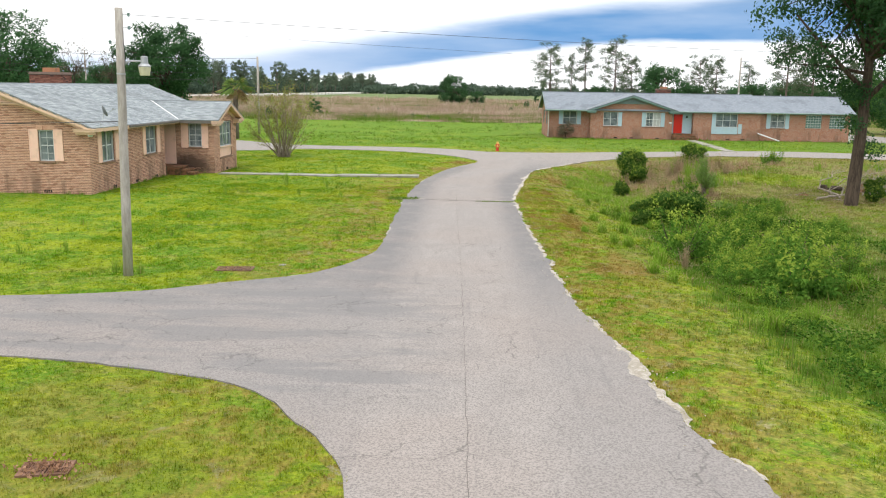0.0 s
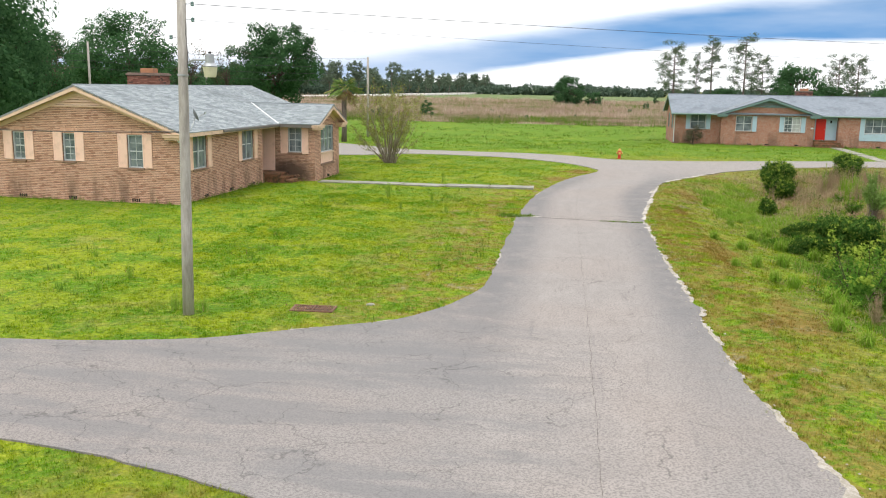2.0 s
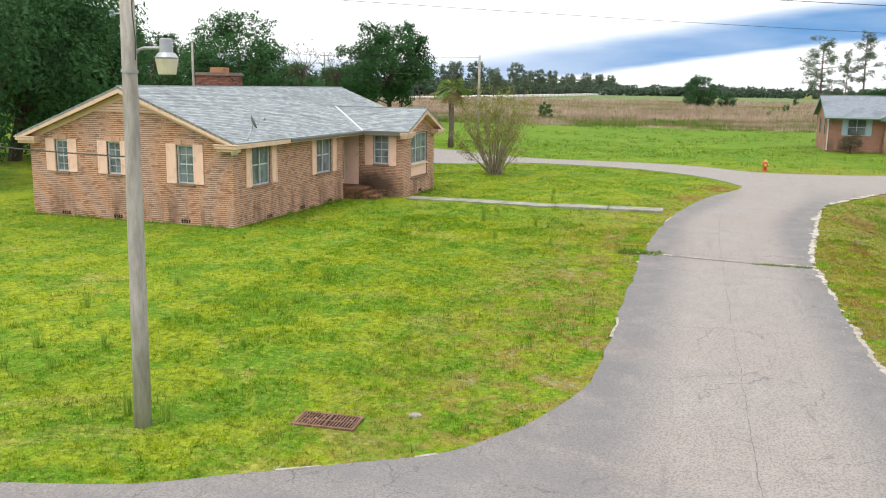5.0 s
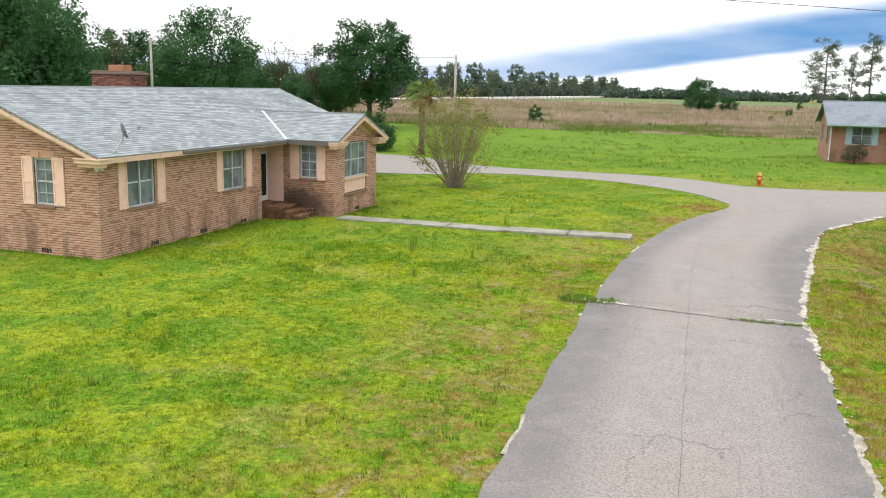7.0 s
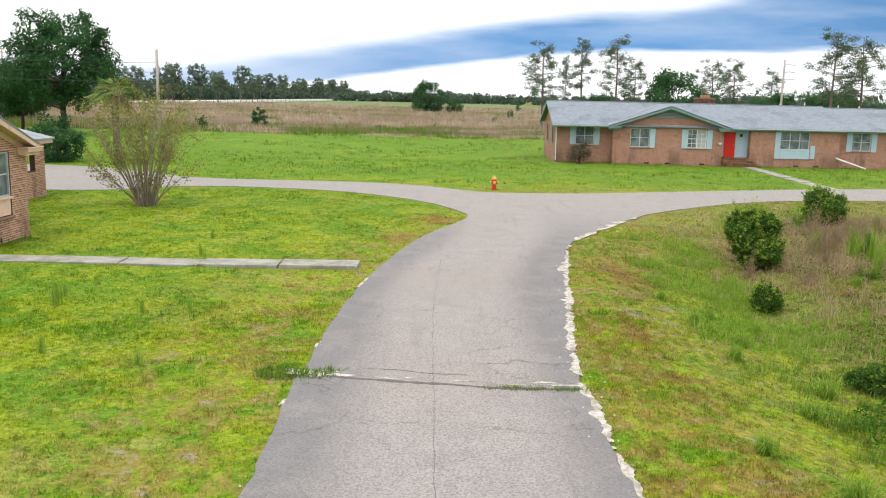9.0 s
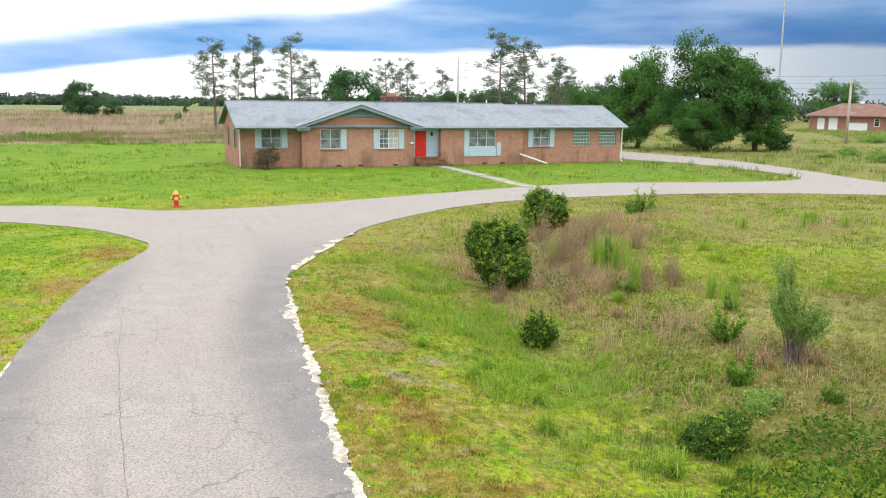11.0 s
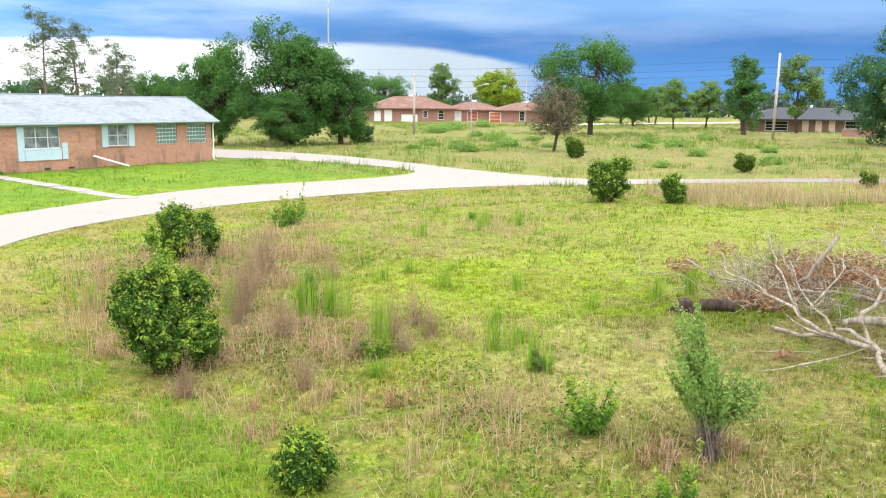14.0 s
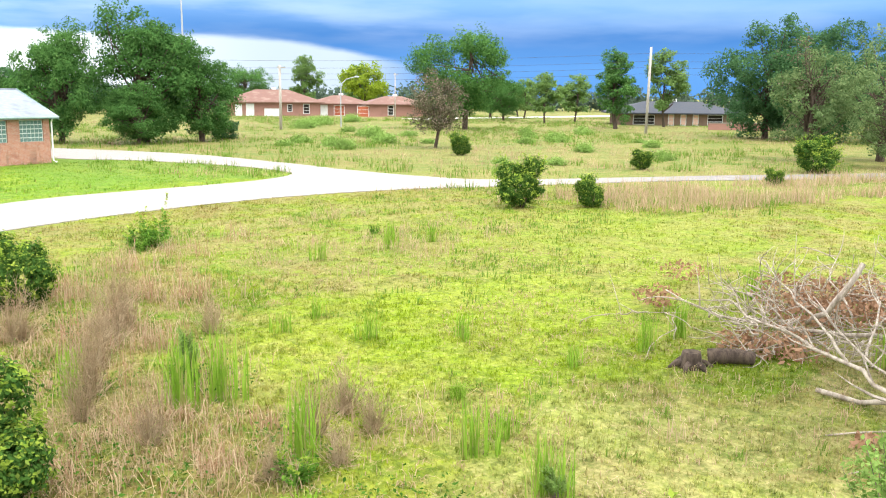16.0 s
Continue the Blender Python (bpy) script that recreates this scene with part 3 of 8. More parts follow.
class Geo:
    """Collects corners and faces of one mesh."""

    def __init__(self):
        self.v, self.f, self.blocks = [], [], []

    def box(self, F, u0, u1, d0, d1, z0, z1, back=True):
        i = len(self.v)
        for z in (z0, z1):
            for u, d in ((u0, d0), (u1, d0), (u1, d1), (u0, d1)):
                self.v.append(F(u, d, z))
        for q in ((0, 3, 2, 1), (4, 5, 6, 7), (0, 1, 5, 4), (1, 2, 6, 5), (2, 3, 7, 6), (3, 0, 4, 7)):
            if back or q != (0, 1, 5, 4):
                self.f.append(tuple(i + k for k in q))
        return self

    def prism(self, F, outline, d0, d1):
        """An outline of (u, z) pulled from depth d0 to d1."""
        i, n = len(self.v), len(outline)
        for d in (d0, d1):
            self.v += [F(u, d, z) for u, z in outline]
        self.f.append(tuple(i + k for k in range(n)))
        self.f.append(tuple(i + n + k for k in reversed(range(n))))
        for k in range(n):
            j = (k + 1) % n
            self.f.append((i + j, i + k, i + n + k, i + n + j))
        return self

    def tube(self, path, radii, sides=7, cap=True):
        i0 = len(self.v)
        path = [Vector(p) for p in path]
        for k, p in enumerate(path):
            way = (path[min(k + 1, len(path) - 1)] - path[max(k - 1, 0)]).normalized()
            a = way.cross(Vector((0.3, 0.9, 0.1)) if abs(way.z) > 0.8 else Vector((0, 0, 1))).normalized()
            b = way.cross(a)
            for s in range(sides):
                t = 2 * math.pi * s / sides
                self.v.append(tuple(p + float(radii[k]) * (math.cos(t) * a + math.sin(t) * b)))
        for k in range(len(path) - 1):
            for s in range(sides):
                a, b = i0 + k * sides + s, i0 + k * sides + (s + 1) % sides
                self.f.append((a, a + sides, b + sides, b))
        if cap:
            self.f.append(tuple(i0 + s for s in range(sides)))
            self.f.append(tuple(i0 + (len(path) - 1) * sides + s for s in reversed(range(sides))))
        return self

    def lathe(self, centre, profile, sides=14):
        """Profile of (radius, height) turned about an upright axis."""
        i0 = len(self.v)
        for r, z in profile:
            for s in range(sides):
                t = 2 * math.pi * s / sides
                self.v.append((centre[0] + r * math.cos(t), centre[1] + r * math.sin(t), centre[2] + z))
        for k in range(len(profile) - 1):
            for s in range(sides):
                a, b = i0 + k * sides + s, i0 + k * sides + (s + 1) % sides
                self.f.append((a, b, b + sides, a + sides))
        self.f.append(tuple(i0 + s for s in reversed(range(sides))))
        self.f.append(tuple(i0 + (len(profile) - 1) * sides + s for s in range(sides)))
        return self

    def block(self, verts, per):
        """Adds an array (n, per, 3) of loose faces with per corners each."""
        self.blocks.append((np.asarray(verts, float).reshape(-1, per, 3), per))
        return self

    def mesh(self, name, smooth=False):
        me = bpy.data.meshes.new(name)
        verts, faces = list(self.v), list(self.f)
        if not self.blocks:
            me.from_pydata(verts, [], faces)
        else:
            arr = [np.array(verts, float).reshape(-1, 3)] + [b.reshape(-1, 3) for b, p in self.blocks]
            co = np.concatenate(arr)
            loops, starts, at = [], [], 0
            for q in faces:
                starts.append(at)
                loops.extend(q)
                at += len(q)
            loops, starts = [np.array(loops, int)], [np.array(starts, int)]
            base = len(verts)
            for b, p in self.blocks:
                n = len(b)
                loops.append(base + np.arange(n * p))
                starts.append(at + np.arange(n) * p)
                base, at = base + n * p, at + n * p
            loops, starts = np.concatenate(loops), np.concatenate(starts)
            me.vertices.add(len(co)), me.loops.add(len(loops)), me.polygons.add(len(starts))
            me.vertices.foreach_set("co", co.ravel())
            me.loops.foreach_set("vertex_index", loops)
            me.polygons.foreach_set("loop_start", starts)
        me.update(calc_edges=True)
        me.validate()
        if smooth:
            me.polygons.foreach_set("use_smooth", [True] * len(me.polygons))
        return me


def world_frame(x0=0, y0=0, z0=0):
    return lambda u, d, z: (x0 + u, y0 + d, z0 + z)


def wall_frame(o, along, out):
    """A frame on an upright wall: u runs along it, d stands out of it, z is height."""
    return lambda u, d, z: (o[0] + u * along[0] + d * out[0], o[1] + u * along[1] + d * out[1], z)


def part(name, geo, mat, parent=None, label="", smooth=False):
    ob = new(name, geo.mesh(name, smooth) if isinstance(geo, Geo) else geo)
    if not ob.data.materials:
        ob.data.materials.append(mat)
    ob.parent = parent
    if label:
        ob["label"] = label
    return ob


def thing(name, m, label, category, group="", kind=""):
    ob = new(name)
    ob.matrix_basis = m
    ob.empty_display_size = 0.2
    return tagged(ob, label, category, group, kind)


def fix_normals(ob):
    bm = bmesh.new()
    bm.from_mesh(ob.data)
    bmesh.ops.recalc_face_normals(bm, faces=bm.faces)
    bm.to_mesh(ob.data)
    bm.free()
    return ob


def bevel(ob, w, segments=2):
    mod = ob.modifiers.new("bevel", "BEVEL")
    mod.width, mod.segments, mod.limit_method = w, segments, "ANGLE"
    return ob


rng = np.random.default_rng(7)

# ---------------------------------------------------------------- ground and roads


def smooth(a, b, v):
    t = np.clip((v - a) / (b - a), 0, 1)
    return t * t * (3 - 2 * t)


def ground_z(x, y):
    """Height of the ground: flat, with a grassy ditch east of the road and low bumps."""
    x, y = np.asarray(x, float), np.asarray(y, float)
    mid = 9.6 + 1.2 * np.sin(y / 9.0) * smooth(56, 40, y) + 3.0 * smooth(50, 60, y)
    ditch = -0.62 * np.exp(-(((x - mid) / 2.7) ** 2)) * smooth(64, 54, y)
    ditch = ditch * smooth(4.0, 6.0, x)
    bumps = 0.035 * np.sin(x * 0.9 + 1.3 * np.sin(y * 0.5)) * np.sin(y * 0.8) * smooth(5.0, 9.0, np.abs(x - 0.4))
    bumps = bumps * smooth(68.0, 60.0, y)
    return ditch + np.where(x > 6, bumps, bumps * 0.4)


def build_ground():
    def axis(lo, a, b, hi, fine, growth):
        mid = list(np.arange(a, b + 0.001, fine))
        step, up = fine, []
        v = b
        while v < hi:
            step *= growth
            v += step
            up.append(v)
        step, down, v = fine, [], a
        while v > lo:
            step *= growth
            v -= step
            down.append(v)
        return np.array(down[::-1] + mid + up)
    xs, ys = axis(-2500, -12, 34, 2500, 0.5, 1.12), axis(-600, 4, 76, 3500, 0.5, 1.12)
    X, Y = np.meshgrid(xs, ys)
    Z = ground_z(X, Y)
    co = np.stack([X, Y, Z], -1).reshape(-1, 3)
    nx, ny = len(xs), len(ys)
    i = (np.arange(ny - 1)[:, None] * nx + np.arange(nx - 1)[None, :]).ravel()
    me = bpy.data.meshes.new("ground")
    me.from_pydata([tuple(c) for c in co], [], [tuple(q) for q in np.stack([i, i + 1, i + nx + 1, i + nx], -1)])
    me.polygons.foreach_set("use_smooth", [True] * len(me.polygons))
    me.materials.append(GROUND)
    return tagged(new("ground", me), "bright green lawn, rough weedy pasture and far dry field", "ground", kind="structure")


EAST_EDGE = [(5.2, -30), (5.0, 0), (4.8, 9.6), (4.4, 11.3), (4.1, 13.5), (4.0, 15.6), (3.6, 18), (3.3, 20.6), (3.2, 24.8), (3.0, 30), (2.9, 35), (2.85, 39.4), (3.0, 41.5), (3.2, 43.2), (3.47, 45.1), (3.65, 46.5), (3.9, 49.1), (4.36, 52.1), (4.87, 54.7), (6.66, 58.3), (9.7, 63.2), (13.4, 66.7), (16.6, 68.9), (21.4, 70.5), (28.4, 70.7), (35.4, 69.5), (41.5, 66.8), (45.5, 63.6), (54.3, 56.7), (57.5, 53.1), (72, 36)]
NORTH_EDGE = [(75, 39), (60.5, 54), (56.7, 57.6), (49.3, 64.8), (48.3, 69.5), (49.3, 76), (51, 82), (53.2, 93), (52.5, 103), (50, 112), (45, 112), (44.6, 98), (46.6, 92), (47.3, 84), (46.2, 78.5), (44.6, 76.4), (41.2, 75.6), (37, 76.1), (29.5, 77.5), (23, 76.4), (14, 73.4), (8.5, 71.4), (4.3, 70.8), (2, 71.1), (-0.5, 73.3), (-4.2, 74.7), (-9, 74.9), (-14.8, 75.6), (-21, 80.2), (-26, 81.6), (-42, 84)]
WEST_EDGE = [(-42, 67), (-19.3, 67.5), (-13.5, 70.6), (-8, 70.6), (-3.9, 69), (-0.6, 66), (1.0, 62.8), (1.3, 60.7), (-0.3, 56), (-1.2, 52), (-2, 46.3), (-2.3, 40), (-2.3, 37), (-2.25, 31), (-2.2, 27), (-2.7, 24.8), (-3.7, 22.9), (-5.1, 21.9), (-6.4, 21.1), (-7.8, 20.3), (-10.8, 19.6), (-16, 19.25), (-24, 18.6), (-32, 18)]
SOUTH_EDGE = [(-32, 14.2), (-24, 14.5), (-16, 14.8), (-11, 14.95), (-8.3, 14.98), (-6.9, 14.8), (-5.3, 14.4), (-3.8, 13.9), (-2.7, 13.1), (-1.8, 11.8), (-1.2, 10.7), (-0.9, 9.6), (-0.7, 5), (-0.8, -30)]


def curve_through(points, step, wobble, seed):
    """A curve through the corners of an edge, with the small raggedness of a broken edge."""
    pts = [np.array(p, float) for p in points]
    out = []
    for k in range(len(pts) - 1):
        p0, p1, p2, p3 = pts[max(k - 1, 0)], pts[k], pts[k + 1], pts[min(k + 2, len(pts) - 1)]
        L = np.linalg.norm(p2 - p1)
        n = max(2, int(L / step))
        if L > 12:
            p0, p3 = p1 - (p2 - p1), p2 + (p2 - p1)
        for t in np.arange(n) / n:
            out.append(0.5 * (2 * p1 + (p2 - p0) * t + (2 * p0 - 5 * p1 + 4 * p2 - p3) * t * t + (3 * p1 - p0 - 3 * p2 + p3) * t ** 3))
    out.append(pts[-1])
    out = np.array(out)
    for k in range(len(out)):
        w = noise.noise((out[k][0] * 1.1, out[k][1] * 1.1, seed)) * wobble + noise.noise((out[k][0] * 4.0, out[k][1] * 4.0, seed)) * wobble * 0.6
        out[k] = out[k] + (w, w * 0.5)
    return out


EDGES = [curve_through(EAST_EDGE, 0.08, 0.10, 1), curve_through(NORTH_EDGE, 0.6, 0.10, 2), curve_through(WEST_EDGE, 0.3, 0.07, 3), curve_through(SOUTH_EDGE, 0.3, 0.07, 4)]
ROAD_OUTLINE = np.concatenate(EDGES)


def inside(poly, x, y):
    """Which of the points lie inside the outline."""
    hit = np.zeros(len(x), bool)
    px, py = poly[:, 0], poly[:, 1]
    qx, qy = np.roll(px, 1), np.roll(py, 1)
    for a, b, c, d in zip(px, py, qx, qy):
        if b != d:
            cross = ((b > y) != (d > y))
            hit ^= cross & (x < (c - a) * (y - b) / (d - b) + a)
    return hit


def slab(name, outline, top, depth, mat, label, category, kind="structure", parent=None):
    from mathutils import geometry
    pts = [Vector((p[0], p[1], 0)) for p in outline]
    tris = geometry.tessellate_polygon([pts])
    n = len(pts)
    g = Geo()
    g.v = [(p.x, p.y, top) for p in pts] + [(p.x, p.y, top - depth) for p in pts]
    for t in tris:
        a, b, c = [pts[k] for k in t]
        up = (b - a).cross(c - a).z > 0
        g.f.append(tuple(t) if up else tuple(reversed(t)))
    for k in range(n):
        j = (k + 1) % n
        g.f.append((k, k + n, j + n, j))
    ob = part(name, g, mat, parent)
    return tagged(ob, label, category, kind=kind)


def build_roads():
    slab("road", ROAD_OUTLINE, 0.03, 0.12, ASPHALT, "weathered pale grey asphalt lane with cracks and crumbled edges", "road")
    # pale sand fringe along the worn edges: a ragged ribbon and scattered crumbs
    g = Geo()
    for edge, lo, hi, wide in ((EDGES[0], 6, 62, 0.27), (EDGES[2], 20.3, 50, 0.09), (EDGES[3], 7, 15.1, 0.08)):
        last = None
        for k in range(1, len(edge) - 1):
            p = edge[k]
            if not lo < p[1] < hi or p[0] < -9 or p[0] > 10:
                last = None
                continue
            way = edge[k + 1] - edge[k - 1]
            way = way / (np.linalg.norm(way) + 1e-9)
            out = np.array((way[1], -way[0]))
            n0 = noise.noise((p[0] * 0.3, p[1] * 0.3, 9.0))
            n1 = noise.noise((p[0] * 1.3, p[1] * 1.3, 3.0))
            n2 = noise.noise((p[0] * 2.6, p[1] * 2.6, 6.0))
            n3 = noise.noise((p[0] * 7.0, p[1] * 7.0, 2.0))
            strength = max(0.0, 0.55 + 1.5 * n0 + 0.5 * n1) * (0.85 if p[1] > 40 else 0.5)
            w = wide * max(0.0, 0.2 + 0.4 * n1 + 0.25 * n3)
            v = wide * strength * max(0.0, 0.35 + 1.1 * n2 + 0.5 * n3)
            if v + w < 0.03:
                last = None
                continue
            i = len(g.v)
            g.v += [(*(p - out * v), 0.0335), (*(p + out * 0.01), 0.037), (*(p + out * (0.02 + w)), 0.026)]
            if last is not None:
                g.f += [(last, i, i + 1, last + 1), (last + 1, i + 1, i + 2, last + 2)]
            last = i
            for rep in range(4):
                if rng.random() > 0.25 * (n0 + 0.5):
                    continue
                r, c = rng.uniform(0.008, 0.028), p + rng.normal(0, wide * 0.9, 2)
                m = 6
                j = len(g.v)
                g.v.append((c[0], c[1], 0.048))
                g.v += [(c[0] + r * rng.uniform(0.6, 1.3) * math.cos(q), c[1] + r * rng.uniform(0.6, 1.3) * math.sin(q), 0.03) for q in np.arange(m) * 2 * math.pi / m]
                g.f += [(j, j + 1 + q, j + 1 + (q + 1) % m) for q in range(m)]
    fix_normals(tagged(part("sand_edging", g, SAND), "pale sand and broken stone along the asphalt edge", "sand", kind="stuff"))
    # transverse joint and the seam down the middle
    def seam(name, pts, width, label):
        line = curve_through(pts, 0.15, 0.035, 6.5)
        g = Geo()
        for a, b in zip(line[:-1], line[1:]):
            w = width * rng.uniform(0.5, 1.4)
            way = (b - a) / (np.linalg.norm(b - a) + 1e-9)
            nrm = np.array((-way[1], way[0])) * w
            i = len(g.v)
            g.v += [(*(a - nrm), 0.0345), (*(b - nrm), 0.0345), (*(b + nrm), 0.0345), (*(a + nrm), 0.0345)]
            g.f.append((i, i + 1, i + 2, i + 3))
        tagged(part(name, g, DARKJOINT), label, "road joint", kind="structure")
    seam("road_joint", [(-2.5, 39.75), (-1.2, 39.4), (0.4, 39.2), (1.4, 39.05), (2.8, 39.1)], 0.05, "dark open joint across the asphalt lane")
    # pale sand gathered along both lips of the joint, widest at its ends
    sand = Geo()
    for side in (-1, 1):
        last = None
        for u in np.arange(-2.6, 2.9, 0.06):
            v = 39.42 - 0.12 * u + 0.035 * u * u
            ends = smooth(-1.0, -2.0, u) * (0.30 if side < 0 else 0.02) + smooth(1.6, 2.6, u) * 0.06
            w = max(0.0, -0.01 + ends + 0.13 * noise.noise((u * 2.1, side * 5.0, 1.0)) + 0.06 * noise.noise((u * 8.0, side * 5.0, 2.0)))
            i = len(sand.v)
            sand.v += [(u, v + side * 0.03, 0.0362), (u, v + side * (0.03 + w), 0.0340)]
            if last is not None:
                sand.f.append((last, i, i + 1, last + 1))
            last = i
    fix_normals(tagged(part("joint_sand", sand, SAND), "pale sand and chips along the open road joint", "sand", kind="stuff"))
    seam("road_crack", [(-1.1, 40.0), (-0.5, 39.95), (0.1, 39.8), (0.8, 39.75)], 0.012, "short dark crack beside the road joint")
    seam("road_seam", [(0.75, 8), (0.65, 15), (0.5, 24), (0.3, 32), (0.15, 40), (0.1, 46), (0.3, 52)], 0.0035, "fine dark seam along the asphalt lane")


DARKJOINT = painted("dark joint dirt", (0.12, 0.11, 0.10), 0.95, wear=0.4)
build_ground()
build_roads()


def paving(name, label, start, end, width, pieces, gap=0.02):
    """A path of concrete slabs from start to end."""
    a, b = np.array(start, float), np.array(end, float)
    L, way = np.linalg.norm(b - a), (b - a) / np.linalg.norm(b - a)
    root = thing(name, pose(a[0], a[1], 0, 0, 0, math.degrees(math.atan2(way[1], way[0]))), label, "footpath", kind="structure")
    for k in range(pieces):
        g = Geo().box(world_frame(), L * k / pieces + gap, L * (k + 1) / pieces - gap, -width / 2, width / 2, -0.1, 0.05 + 0.006 * (k % 3))
        ob = bevel(part("slab", g, CONCRETE, root), 0.012)
        ob.rotation_euler = (0, radians(rng.normal(0, 0.12)), radians(rng.normal(0, 0.25)))
    return root


paving("pavement_path", "old concrete slab path across the lawn to the porch steps", (-14.0, 49.80), (-2.2, 49.72), 0.95, 5)
paving("pavement_path", "broken pale concrete path to the red front door", (24.7, 93.2), (23.9, 76.2), 0.95, 11)

# ---------------------------------------------------------------- houses


def cells(lo, hi, cuts):
    return sorted({lo, hi, *[c for c in cuts if lo < c < hi]})


def wall_with_openings(g, F, u0, u1, z0, z1, holes, thick):
    """One closed shell of a wall, with its openings cut through."""
    us = cells(u0, u1, [h[0] for h in holes] + [h[1] for h in holes])
    zs = cells(z0, z1, [h[2] for h in holes] + [h[3] for h in holes])
    nu, nz = len(us) - 1, len(zs) - 1

    def solid(i, j):
        if not (0 <= i < nu and 0 <= j < nz):
            return False
        u, z = (us[i] + us[i + 1]) / 2, (zs[j] + zs[j + 1]) / 2
        return not any(h[0] <= u <= h[1] and h[2] <= z <= h[3] for h in holes)
    index = {}

    def corner(i, j, d):
        if (i, j, d) not in index:
            index[i, j, d] = len(g.v)
            g.v.append(F(us[i], -thick * d, zs[j]))
        return index[i, j, d]
    for i in range(nu):
        for j in range(nz):
            if not solid(i, j):
                continue
            g.f.append(tuple(corner(*c) for c in ((i, j, 0), (i + 1, j, 0), (i + 1, j + 1, 0), (i, j + 1, 0))))
            g.f.append(tuple(corner(*c) for c in ((i, j, 1), (i, j + 1, 1), (i + 1, j + 1, 1), (i + 1, j, 1))))
            for di, dj, p, q in ((-1, 0, (i, j), (i, j + 1)), (1, 0, (i + 1, j), (i + 1, j + 1)), (0, -1, (i, j), (i + 1, j)), (0, 1, (i, j + 1), (i + 1, j + 1))):
                if not solid(i + di, j + dj):
                    g.f.append((corner(*p, 0), corner(*q, 0), corner(*q, 1), corner(*p, 1)))
    return g


def window(parent, F, u0, u1, z0, z1, cols, rows, frame_mat, sill_mat, pair=1, curtain=False, name="window"):
    """Metal window: outer frame, mullions, glazing bars, pane, sill."""
    w = part(name, Geo().box(F, u0, u1, -0.11, -0.10, z0, z1), GLASS, parent)
    w["label"] = "metal framed window with dim glass"
    fr = Geo()
    t = 0.05
    for a, b, c, d in ((u0, u0 + t, z0, z1), (u1 - t, u1, z0, z1), (u0 + t, u1 - t, z0, z0 + t), (u0 + t, u1 - t, z1 - t, z1)):
        fr.box(F, a, b, -0.12, -0.035, c, d)
    for k in range(1, pair):
        m = u0 + (u1 - u0) * k / pair
        fr.box(F, m - 0.03, m + 0.03, -0.11, -0.045, z0 + t, z1 - t)
    part("frame", fr, frame_mat, w)
    bars = Geo()
    for p in range(pair):
        a, b = u0 + (u1 - u0) * p / pair, u0 + (u1 - u0) * (p + 1) / pair
        for k in range(1, cols):
            m = a + (b - a) * k / cols
            bars.box(F, m - 0.011, m + 0.011, -0.105, -0.075, z0 + t, z1 - t)
        for k in range(1, rows):
            m = z0 + (z1 - z0) * k / rows
            h = 0.024 if 2 * k == rows else 0.011
            bars.box(F, a + 0.03, b - 0.03, -0.105, -0.07, m - h, m + h)
    part("glazing_bars", bars, frame_mat, w)
    if curtain:
        part("curtain", Geo().box(F, u0 + (u1 - u0) * 0.5, u1 - t, -0.099, -0.094, z0 + t, z1 - t), CURTAIN, w)
    bevel(part("sill", Geo().box(F, u0 - 0.04, u1 + 0.04, -0.12, 0.06, z0 - 0.09, z0 - 0.005), sill_mat, w), 0.01)
    return w


def shutter(parent, F, u0, u1, z0, z1, mat):
    g = Geo()
    t = 0.055
    g.box(F, u0, u0 + t, 0.012, 0.05, z0, z1).box(F, u1 - t, u1, 0.012, 0.05, z0, z1)
    m = z0 + (z1 - z0) * 0.48
    for a, b in ((z0, z0 + 0.07), (m - 0.04, m + 0.04), (z1 - 0.07, z1)):
        g.box(F, u0 + t, u1 - t, 0.012, 0.05, a, b)
    g.box(F, u0 + t, u1 - t, 0.012, 0.034, z0 + 0.07, m - 0.04).box(F, u0 + t, u1 - t, 0.012, 0.034, m + 0.04, z1 - 0.07)
    return part("shutter", g, mat, parent)


def sloped(o, along, up):
    """A frame on a roof plane: u along the eave, s up the slope, n out of it."""
    a, s = Vector(along).normalized(), Vector(up).normalized()
    nrm = a.cross(s).normalized()
    if nrm.z < 0:
        nrm = -nrm
    o = Vector(o)
    return lambda u, v, h: tuple(o + a * u + s * v + nrm * h)


def bricks_on(F, u0, u1, z0, z1, holes, top=None, seed=0):
    """Rows (ua, ub, za, zb) of bricks in running bond, cut round the openings."""
    course, length, joint, head = 0.0755, 0.213, 0.019, 0.009
    rows = []
    k = 0
    z = z0
    while z + course * 0.9 < z1:
        a, b = (u0, u1) if top is None else top(z + course)
        if b - a < 0.15:
            break
        za, zb = z, z + course - joint
        gaps = sorted((h[0], h[1]) for h in holes if h[2] < zb and h[3] > za)
        spans, at = [], a
        for g0, g1 in gaps:
            if g0 > at:
                spans.append((at, min(g0, b)))
            at = max(at, g1)
        if at < b:
            spans.append((at, b))
        off = u0 - (length / 2 if k % 2 else 0)
        for s0, s1 in spans:
            i = math.floor((s0 - off) / length)
            while off + i * length < s1:
                p, q = max(off + i * length, s0), min(off + (i + 1) * length - head, s1)
                if q - p > 0.03:
                    rows.append((p, q, za, zb))
                i += 1
        z += course
        k += 1
    return rows


